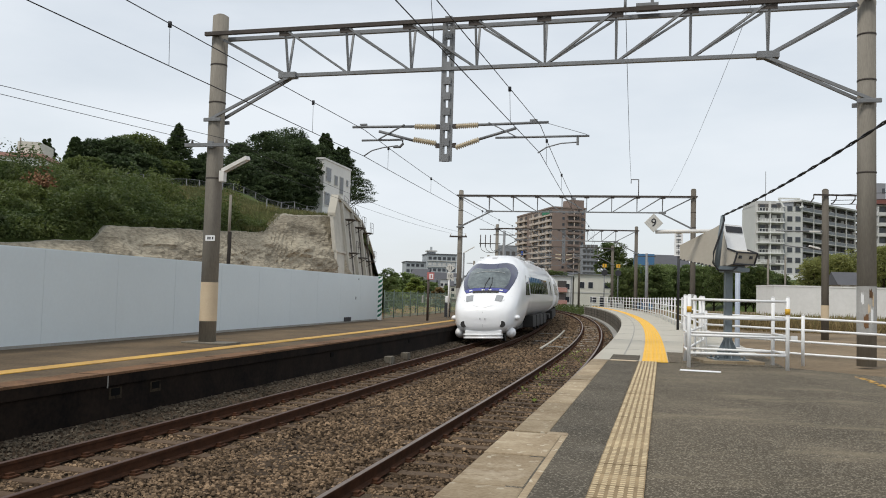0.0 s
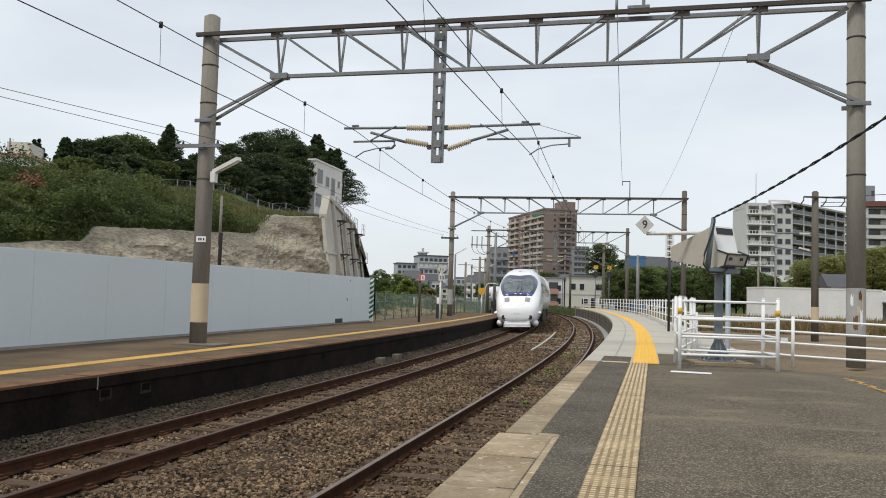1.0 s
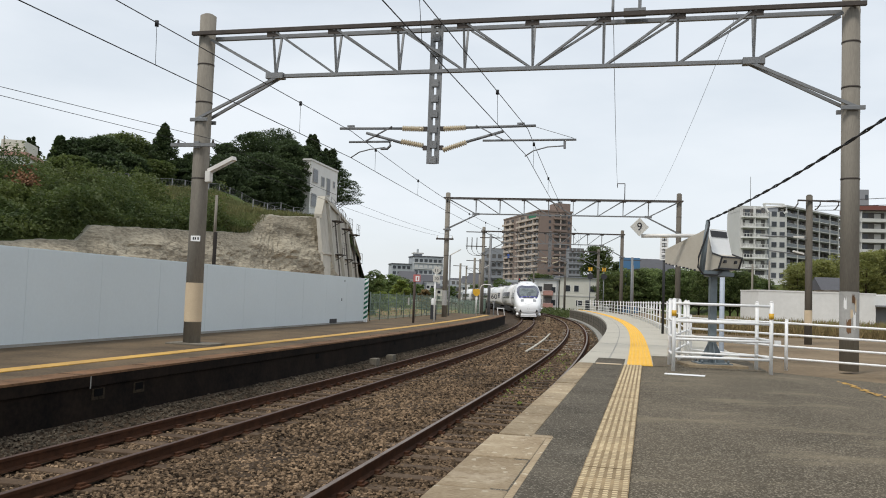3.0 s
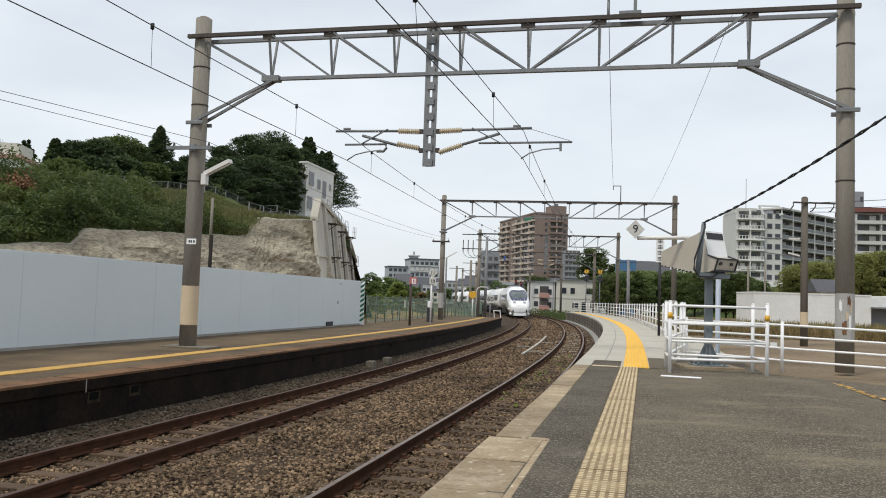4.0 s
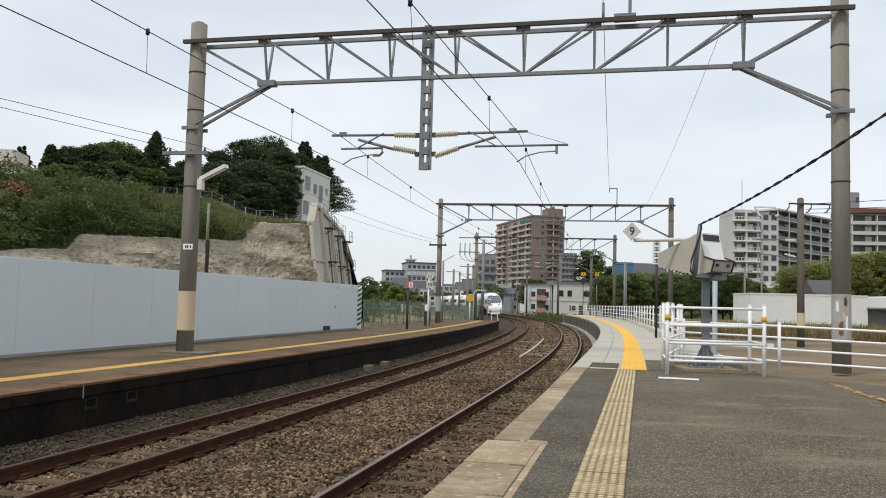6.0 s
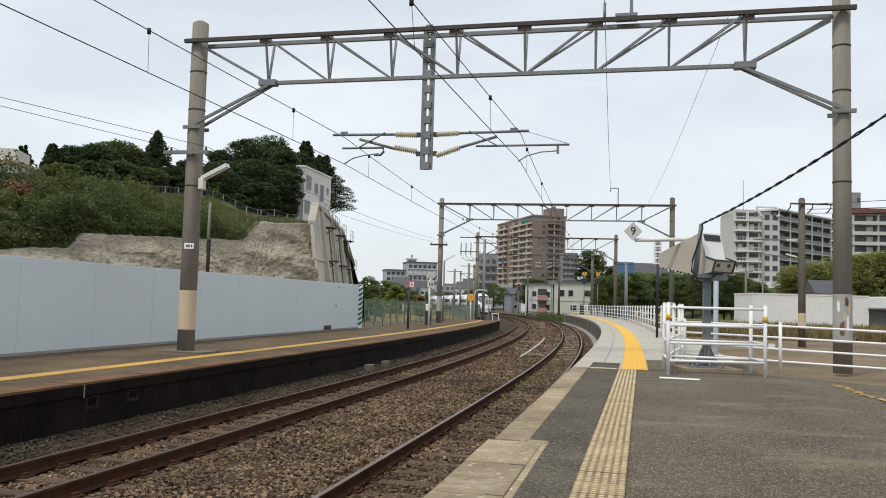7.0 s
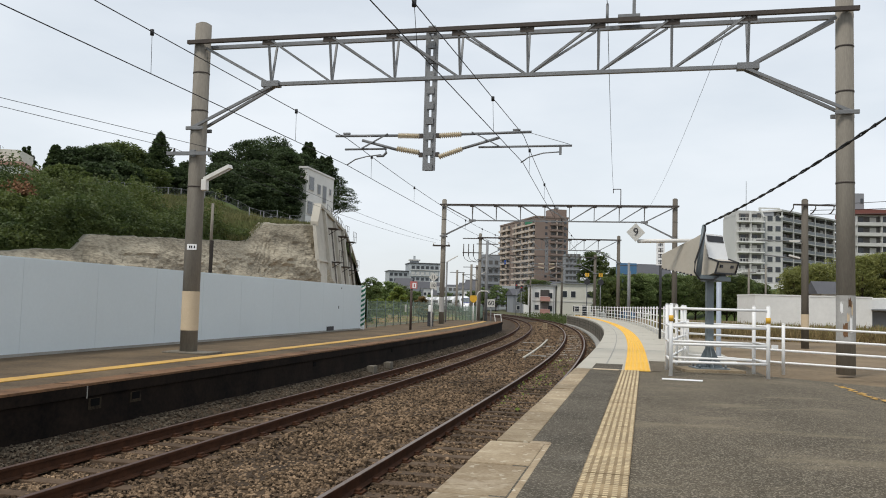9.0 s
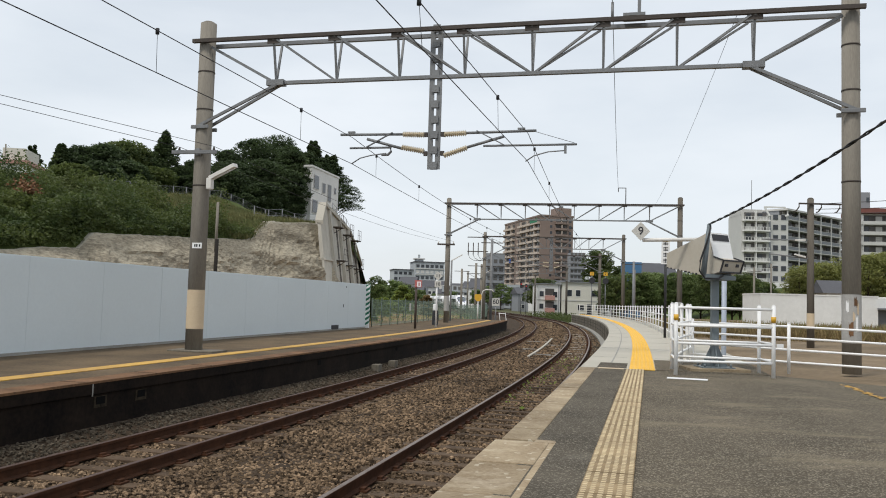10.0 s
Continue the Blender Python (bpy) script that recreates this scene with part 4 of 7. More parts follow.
def motions():
    for i, car in enumerate(CARS):
        rows = []
        for k in range(41):
            t = k * 0.25
            s = TAIL_S + TAIL_V * t + TAIL_A * t * t + i * CAR_PITCH
            # the nose swings a little inwards where the curve begins
            rows.append((t, car_pose(s) @ pose(-curve_at(s, [(33, 0.24), (48, 0.12), (62, 0)]), 0, 0, 0, 0, -curve_at(s, [(33, 0.5), (48, 0.2), (62, 0)]))))
        walk(car, rows)


TAIL_S, TAIL_V, TAIL_A = 33.2, 15.6, 0.342


# ---- near platform: tiles, stones, patches ----
def find(name):
    return bpy.data.objects[name]


def tile_mesh(w, l, n, m, bump_w, bump_l, h, mat, top=None):
    bm = B()
    box(bm, (0, 0, 0.004), (w - 0.008, l - 0.008, 0.012))
    for i in range(n):
        for j in range(m):
            x, y = (i + 0.5) / n * w - w / 2, (j + 0.5) / m * l - l / 2
            c = [(-bump_w, -bump_l), (bump_w, -bump_l), (bump_w, bump_l), (-bump_w, bump_l)]
            lo = [bm.verts.new((x + a, y + b, 0.009)) for a, b in c]
            hi = [bm.verts.new((x + a * 0.65, y + b * 0.65, 0.009 + h)) for a, b in c]
            for k in range(4):
                bm.faces.new((lo[k], lo[(k + 1) % 4], hi[(k + 1) % 4], hi[k])).material_index = 1
            bm.faces.new(hi).material_index = 1
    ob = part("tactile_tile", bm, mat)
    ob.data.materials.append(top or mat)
    return ob


def platform_details():
    near = find("platform_near")
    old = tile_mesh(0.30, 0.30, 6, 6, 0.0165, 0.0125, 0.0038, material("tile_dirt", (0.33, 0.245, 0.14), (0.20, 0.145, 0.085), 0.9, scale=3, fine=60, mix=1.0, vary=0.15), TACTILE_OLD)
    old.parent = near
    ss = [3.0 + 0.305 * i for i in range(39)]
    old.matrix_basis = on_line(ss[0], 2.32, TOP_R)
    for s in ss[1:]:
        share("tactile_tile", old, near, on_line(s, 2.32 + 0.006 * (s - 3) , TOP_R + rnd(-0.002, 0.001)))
    nw = tile_mesh(0.43, 0.43, 6, 6, 0.018, 0.018, 0.008, TACTILE_NEW)
    nw.parent = near
    n = int((96 - 14.95) / 0.432)
    nw.matrix_basis = on_line(14.95, 2.50, TOP_R + 0.002)
    for i in range(1, n):
        s = 14.95 + i * 0.432
        share("tactile_tile", nw, near, on_line(s, curve_at(s, [(14, 2.50), (40, 2.45), (96, 2.35)]), TOP_R + 0.002))
    # coping: broad slabs at the near end, narrow blocks after them
    wide = part("coping_slab", box(B(), (0.21, 0, -0.07), (0.415, 0.88, 0.14), bevel=0.014), EDGE_STONE, near)
    wide.matrix_basis = on_line(2.0, 1.43, TOP_R + 0.004)
    for i in range(1, 6):
        share("coping_slab", wide, near, on_line(2.0 + 0.9 * i - 0.06, 1.43, TOP_R + 0.004 + rnd(-0.003, 0.003)))
    nar = part("coping_block", box(B(), (0.14, 0, -0.07), (0.27, 0.578, 0.14), bevel=0.014), EDGE_STONE, near)
    nar.matrix_basis = on_line(7.25, RIGHT_EDGE - 0.01, TOP_R + 0.004)
    i = 1
    while 7.25 + 0.6 * i < 14.8:
        share("coping_block", nar, near, on_line(7.25 + 0.6 * i, RIGHT_EDGE - 0.01, TOP_R + 0.004 + rnd(-0.004, 0.004)) @ pose(0, 0, 0, 0, 0, rnd(-0.5, 0.5)))
        i += 1
    # mortar rim along the broad slabs
    part("mortar_rim", sweep(B(), [(1.845, TOP_R - 0.01), (1.90, TOP_R - 0.01), (1.89, TOP_R + 0.003), (1.85, TOP_R + 0.005)], 0, 6.95, 0.5), EDGE_STONE, near)
    part("mortar_rim", sweep(B(), [(1.72, TOP_R - 0.01), (1.9, TOP_R - 0.01), (1.88, TOP_R + 0.008), (1.74, TOP_R + 0.008)], 6.86, 6.97, 0.5), EDGE_STONE, near)
    # smoother dark asphalt between edge and tiles, and round the tiles
    part("asphalt_patch", sweep(B(), [(1.74, TOP_R - 0.01), (2.2, TOP_R - 0.01), (2.2, TOP_R + 0.001), (1.74, TOP_R + 0.001)], -5, 14.6, 0.8), ASPHALT_NEW, near, "newer black asphalt patch")
    part("asphalt_patch", sweep(B(), [(1.75, TOP_R - 0.01), (2.24, TOP_R - 0.01), (2.24, TOP_R + 0.004), (1.75, TOP_R + 0.004)], 14.95, 16.2, 0.4), ASPHALT_NEW, near, "newer black asphalt patch")
    part("asphalt_patch", sweep(B(), [(2.722, TOP_R - 0.01), (4.52, TOP_R - 0.01), (4.52, TOP_R + 0.004), (2.722, TOP_R + 0.004)], 14.85, 17.55, 0.45), ASPHALT, near)
    # painted bars
    box_ = B()
    a, b = Vector((3.28, 12.38, 0)), Vector((3.83, 12.2, 0))
    bar(box_, (a.x, a.y, TOP_R + 0.004), (b.x, b.y, TOP_R + 0.004), 0.21, 0.006)
    part("painted_bar", box_, WHITE_PAINT, near, "white painted bar on the asphalt")
    part("painted_bar", sweep(B(), [(1.78, TOP_R), (2.2, TOP_R), (2.2, TOP_R + 0.007), (1.78, TOP_R + 0.007)], 14.72, 14.88, 0.5), POLE_CREAM, near, "cream painted bar on the asphalt")
    worn = B()
    rng = random.Random(4)
    for i in range(75):
        f = (i / 74) ** 0.8
        p = Vector((6.05, 12.75, 0)).lerp(Vector((5.15, 8.6, 0)), f)
        box(worn, (p.x + rng.uniform(-0.05, 0.05), p.y + rng.uniform(-0.03, 0.03), 0.0), (rng.uniform(0.015, 0.07), rng.uniform(0.03, 0.10), 0.004), Matrix.Translation((0, 0, asphalt_z(p.x, p.y) + 0.003)))
    part("worn_line", worn, YELLOW_LINE, near, "flaked remains of a yellow line")
    # joints of the pale concrete extension
    j = B()
    for s in steps(18, 94, 3.9):
        m = on_line(s, 0, TOP_R)
        box(j, (1.85, 0, 0.0005), (0.7, 0.02, 0.004), m)
        box(j, (3.4, 0, 0.0005), (1.3, 0.02, 0.004), m)
    part("joint", j, CONCRETE, near)
    part("gutter_line", sweep(B(), [(1.93, TOP_R), (1.96, TOP_R), (1.96, TOP_R + 0.003), (1.93, TOP_R + 0.003)], 16.2, 96, 1.5), CONCRETE, near)
    # face of the extension: lower footing and vertical joints
    part("footing", sweep(B(), [(RIGHT_EDGE - 0.3, -0.3), (RIGHT_EDGE - 0.013, -0.3), (RIGHT_EDGE - 0.013, -0.02), (RIGHT_EDGE - 0.3, -0.05)], 38, 97.2, 1.5), CONCRETE, near)
    vj = B()
    for s in steps(30, 96, 4.0):
        box(vj, (RIGHT_EDGE - 0.014, 0, 0.4), (0.02, 0.02, 0.82), on_line(s))
    for z in (0.3, 0.56):
        sweep(vj, [(RIGHT_EDGE - 0.016, z), (RIGHT_EDGE + 0.0, z), (RIGHT_EDGE + 0.0, z + 0.02), (RIGHT_EDGE - 0.016, z + 0.02)], 20, 97, 2)
    part("face_joint", vj, BLACK_CONCRETE, near)
    part("end_wall", box(B(), (RIGHT_EDGE + 1.5, 97.1 - 97.1, 0.15), (3.06, 0.15, 1.55), on_line(97.07)), CONCRETE_NEW, near)


def asphalt_z(x, y):
    o = x * 0.985 - (y - 12.3) * 0.06 - 0.38
    return TOP_R - 0.004 - max(0, o - 4.6) * 0.0505


platform_details()


def far_platform_details():
    far = find("platform_far")
    e = LEFT_EDGE
    holes = B()
    for s in (11.4, 12.42, 20.0, 27.0, 33.5, 41.0):
        box(holes, (e - 0.043, 0, 0.355), (0.01, 0.2, 0.11), on_line(s))
    part("drain_hole", holes, material("void_black", (0.003, 0.003, 0.003), rough=0.95, bump=0), far, "black drain opening in the face")
    for s in (11.4, 12.42):
        part("drain_surround", box(B(), (e - 0.048, 0, 0.335), (0.008, 0.3, 0.17), on_line(s)), DRAIN_WORN, far, "pale worn patch round a drain opening")
    part("face_ledge", sweep(B(), [(e - 0.03, -0.1), (e - 0.06, -0.1), (e - 0.06, 0.14), (e - 0.045, 0.15)], -20, 64.3, 1.5), BLACK_CONCRETE, far)
    streak = B()
    box(streak, (e - 0.01, 0, TOP_L - 0.12), (0.008, 0.022, 0.2), on_line(11.16))
    part("lime_streak", streak, CONCRETE, far, "pale lime streak down the face")
    jn = B()
    for s in steps(2, 63, 1.8):
        box(jn, (e - 0.21, 0, TOP_L + 0.0005), (0.42, 0.015, 0.004), on_line(s))
    part("coping_joint", jn, BLACK_CONCRETE, far)
    part("pole_footing", box(B(), (-7.5, 0, TOP_L + 0.02), (1.15, 0.7, 0.05), on_line(17.8), bevel=0.02), FACE_WORN, far)
    for s in (23.5, 25.2):
        t = tagged(part("lineside_box", box(B(), (0, 0, 0.1), (0.22, 0.35, 0.24), bevel=0.02), FACE_WORN), "small grey lineside box on the ballast", "box", "lineside boxes")
        t.matrix_basis = on_line(s, -4.95, -0.12)


far_platform_details()


# ---- white tube railings ----
def railing(name, pts, label, group, h=1.12, rails=(1.06, 0.78, 0.50, 0.22), step=1.5, r=0.0245, posts=None):
    t = thing(name, label, "railing", group)
    P_ = [Vector(p) for p in pts]
    total = [0]
    for a, b in zip(P_, P_[1:]):
        total.append(total[-1] + (b - a).length)
    def along(d):
        for i in range(len(P_) - 1):
            if d <= total[i + 1] + 1e-6:
                return P_[i].lerp(P_[i + 1], (d - total[i]) / (total[i + 1] - total[i]))
        return P_[-1]
    n = max(1, round(total[-1] / step))
    first = None
    for d in (posts if posts is not None else [total[-1] * i / n for i in range(n + 1)]):
        p = along(d)
        if first is None:
            b = B()
            rod(b, (0, 0, -0.05), (0, 0, h), r * 1.22, seg=12)
            rod(b, (0, 0, h), (0, 0, h + 0.02), r * 1.22, r * 0.8, seg=12)
            first = part("post", b, WHITE_PAINT, t)
            first.matrix_basis = Matrix.Translation(p)
        else:
            share("post", first, t, Matrix.Translation(p))
    for z in rails:
        b = B()
        tube(b, [p + Vector((0, 0, z)) for p in P_], r * 0.85, 8)
        part("rail", b, WHITE_PAINT, t)
    return t


def build_railings():
    pts = [at(s, curve_at(s, [(19, 3.55), (37, 3.6), (66, 3.95), (96, 3.6)]), TOP_R) for s in steps(21.5, 96.5, 2.5)]
    pts.append(at(96.7, 2.3, TOP_R))
    railing("platform_railing", pts, "long white tube railing along the platform's back edge", "railings", step=2.35, r=0.022)
    a = [at(15.4, 3.05, TOP_R), at(17.5, 3.3, TOP_R), at(19.0, 3.52, TOP_R), at(21.0, 3.56, TOP_R)]
    railing("platform_railing", a, "white tube railing beside the passage", "railings", step=1.5)
    g1, g4 = Vector((3.58, 13.01, TOP_R)), Vector((3.85, 14.25, TOP_R))
    g2, g3 = Vector((5.09, 12.95, TOP_R)), Vector((5.2, 13.85, TOP_R))
    r1 = railing("gate_railing", [g1, g2], "white tube barrier round the monitor post", "railings", posts=[0, (g2 - g1).length], r=0.025)
    r2 = railing("gate_railing", [g4, g3], "white tube barrier round the monitor post", "railings", posts=[0, (g3 - g4).length], r=0.025)
    railing("gate_railing", [g2 + Vector((0.02, 0.06, 0)), g3 - Vector((0.02, 0.06, 0))], "short white tube link of the barrier", "railings", rails=(0.52, 0.24), posts=[])
    railing("gate_railing", [g1 + Vector((0.02, 0.06, 0)), g4 - Vector((0.02, 0.06, 0))], "short white tube link of the barrier", "railings", rails=(0.78, 0.52, 0.24), posts=[])
    tp = B()
    for p in (g1, g2):
        rod(tp, p + Vector((0, 0, 0.86)), p + Vector((0, 0, 0.95)), 0.0395, seg=12)
        part("reflector", tp, YELLOW_TAPE, r1, "yellow tape on the post")
        tp = B()
    lt = B()
    box(lt, g2 + Vector((0.1, 0, 0.5)), (0.1, 0.03, 0.06))
    part("latch", lt, WHITE_PAINT, r1)
    z = 0.9
    f = [Vector((4.95, 16.9, z)), Vector((6.15, 14.95, z)), Vector((7.75, 14.35, z - 0.04)), Vector((12.0, 12.8, z - 0.08))]
    railing("back_railing", f, "lower white tube railing between platform and waste ground", "railings", h=0.85, rails=(0.80, 0.59, 0.38, 0.16), posts=[0.05, 2.29, 4.6, 6.5, 8.4])


YELLOW_TAPE = material("yellow_tape", (0.75, 0.42, 0.03), rough=0.5, bump=0)
build_railings()


# ---- monitor hood, its post and the stopping mark ----
def monitor_post():
    hood_mat = material("hood_cream", (0.50, 0.46, 0.39), (0.42, 0.38, 0.31), 0.5, scale=1.5, fine=20, bump=0.03, mix=0.8)
    post_mat = material("blue_grey_paint", (0.155, 0.185, 0.20), (0.11, 0.13, 0.14), 0.5, scale=3, fine=30, bump=0.04)
    t = thing("monitor_post", "cream hooded train monitor on a blue-grey post", "monitor", m=pose(4.56, 14.18, TOP_R, 0, 0, 0))
    base = B()
    box(base, (0, 0, 0.02), (1.0, 0.75, 0.06), bevel=0.01)
    part("footing", base, EDGE_STONE, t, "concrete footing pad")
    p = B()
    box(p, (0, 0, 0.95), (0.12, 0.12, 1.85), bevel=0.012)
    post = part("post", p, post_mat, t)
    fl = B()
    for a in range(4):
        m = pose(0, 0, 0, 0, 0, 90 * a)
        v = [fl.verts.new(m @ Vector(c)) for c in ((0.06, -0.008, 0.05), (0.24, -0.008, 0.05), (0.06, -0.008, 0.42), (0.06, 0.008, 0.05), (0.24, 0.008, 0.05), (0.06, 0.008, 0.42))]
        for q in ((0, 1, 2), (5, 4, 3), (0, 3, 4, 1), (1, 4, 5, 2), (2, 5, 3, 0)):
            fl.faces.new([v[i] for i in q])
    part("stiffener", fl, post_mat, post)
    pl = B()
    box(pl, (0, 0, 0.06), (0.56, 0.5, 0.02))
    for x in (-0.22, 0.22):
        for y in (-0.19, 0.19):
            rod(pl, (x, y, 0.07), (x, y, 0.12), 0.018, seg=6)
    part("base_plate", pl, post_mat, post)
    # hood: a flared box that narrows away from the screen
    hd = B()
    # profile along local x: mouth at the left, screen housing at the right
    rings = [[(-0.95, -0.22, 1.775), (-0.95, 0.22, 1.775), (-0.95, 0.22, 2.03), (-0.95, -0.22, 2.03)],
             [(-0.14, -0.25, 1.63), (-0.14, 0.25, 1.63), (-0.14, 0.25, 2.30), (-0.14, -0.25, 2.30)],
             [(0.19, -0.25, 1.66), (0.19, 0.25, 1.66), (0.00, 0.25, 2.36), (0.00, -0.25, 2.36)]]
    loft(hd, rings, smooth=False)
    hood = part("hood_shell", hd, hood_mat, t, "cream sheet-metal hood")
    hood.matrix_basis = pose(0.04, 0, 0, 0, 0, -58)
    fp = B()
    loft(fp, [[(0.18, y, 1.72), (0.195, y, 1.72), (0.035, y, 2.35), (0.013, y, 2.35)] for y in (-0.24, 0.24)], smooth=False)
    part("front_panel", fp, WHITE_PAINT, hood, "white front panel")
    dk = B()
    loft(dk, [[(0.04, y, 2.22), (0.077, y, 2.22), (0.050, y, 2.33), (0.012, y, 2.33)] for y in (-0.2, 0.21)], smooth=False)
    part("vent_slot", dk, DARK_MARK, hood, "black slot under the visor")
    lip = B()
    loft(lip, [[(0.12, y, 1.64), (0.27, y, 1.68), (0.34, y, 1.86), (0.12, y, 1.93)] for y in (-0.255, 0.255)], smooth=False)
    part("lower_lip", lip, hood_mat, hood)
    dk = B()
    for y in (-0.15, 0.12):
        box(dk, (0.318, y, 1.79), (0.03, 0.06, 0.05))
    for (xa, za), (xb, zb) in (((0.28, 1.672), (0.35, 1.868)), ((0.35, 1.868), (0.14, 1.936))):
        for y in (-0.255, 0.255):
            bar(dk, (xa, y, za), (xb, y, zb), 0.022, 0.022)
    for x, z in ((0.345, 1.868), (0.28, 1.672)):
        bar(dk, (x, -0.262, z), (x, 0.262, z), 0.026, 0.026)
    part("vent_slot", dk, DARK_MARK, hood)
    st = B()
    rng = random.Random(3)
    for i in range(9):
        box(st, (-0.92 + i * 0.085, -0.224 - i * 0.003, 1.772 - i * 0.0155), (rng.uniform(0.02, 0.06), 0.006, rng.uniform(0.015, 0.04)))
    part("rust_chip", st, DARK_MARK, hood, "black chipped paint along the rim")
    ar = B()
    rod(ar, (-0.31, -0.36, 1.62), (-0.215, -0.36, 2.47), 0.05, 0.035, seg=12)
    rod(ar, (-0.215, -0.36, 2.47), (-0.213, -0.36, 2.49), 0.035, 0.01, seg=12)
    bar(ar, (-0.3, -0.38, 1.6), (0.3, -0.1, 1.58), 0.08, 0.07)
    box(ar, (0.06, 0, 1.60), (0.36, 0.30, 0.12), bevel=0.02)
    part("bracket", ar, post_mat, t, "grey cable bracket")
    cb = B()
    tube(cb, [(-0.2, -0.36, 2.48), (-0.21, -0.42, 2.40), (-0.28, -0.42, 2.15), (-0.38, -0.42, 1.85), (-0.39, -0.42, 1.68), (-0.3, -0.42, 1.56), (-0.05, -0.36, 1.56), (0.05, -0.3, 1.62)], 0.016, 6)
    part("cable_loop", cb, WIRE, t, "black cable looped down the bracket")
    # twisted supply cable climbing overhead
    c = B()
    a, b = Vector((4.345, 13.82, TOP_R + 2.48)), Vector((4.20, 8.0, 3.845))
    pts = span_pts(a, b, 0.06, 40)
    for ph in (0, math.pi):
        tube(c, [p + Vector((math.cos(i * 1.3 + ph), 0, math.sin(i * 1.3 + ph))) * 0.011 for i, p in enumerate(pts)], 0.010, 5)
    far_pts = span_pts(b, (3.7, -4, 5.2), 0.05, 40)
    for ph in (0, math.pi):
        tube(c, [p + Vector((math.cos(i * 1.3 + ph), 0, math.sin(i * 1.3 + ph))) * 0.011 for i, p in enumerate(far_pts)], 0.010, 5)
    tagged(part("supply_cable", c, WIRE), "black twisted supply cable strung down to the monitor post", "cable")
    # stopping mark on a pipe
    s = thing("stopping_mark", "white diamond car stopping mark with a black 9 on a pipe", "sign", m=pose(4.56, 14.3, TOP_R))
    pp = B()
    rod(pp, (-1.2, 0.1, 2.225), (0.0, 0.12, 2.27), 0.034, seg=12)
    part("pipe", pp, LAMP_WHITE, s, "pale horizontal support pipe")
    d = B()
    box(d, (0, 0, 0), (0.235, 0.012, 0.235), pose(-1.247, 0.05, 2.374) @ Matrix.Rotation(radians(45), 4, "Y"), bevel=0.004)
    dia = part("plate", d, SIGN_PALE, s, "pale diamond plate")
    writing("9", 0.2, (-1.247, 0.042, 2.374), DARK_MARK, dia)


def writing(text, size, p, mat, parent, bold=0.0, turn=0):
    """Flat raised characters facing -y."""
    cu = bpy.data.curves.new("lettering", "FONT")
    cu.body, cu.size, cu.align_x, cu.align_y, cu.extrude, cu.offset = text, size, "CENTER", "CENTER", 0.003, bold
    tmp = bpy.data.objects.new("lettering", cu)
    me = bpy.data.meshes.new_from_object(tmp)
    bpy.data.objects.remove(tmp)
    me.materials.clear()
    me.materials.append(mat)
    ob = new("lettering", me)
    ob.parent = parent
    ob.matrix_basis = pose(*p, 90, 0, turn)
    return ob


SIGN_PALE = material("sign_pale", (0.62, 0.60, 0.55), (0.52, 0.50, 0.45), 0.5, scale=4, bump=0.02)
monitor_post()


def post_sign(name, label, p, h, r, mat, cat="sign"):
    t = thing(name, label, cat, m=Matrix.Translation(p))
    part("post", rod(B(), (0, 0, -0.05), (0, 0, h), r, seg=10), mat, t)
    return t


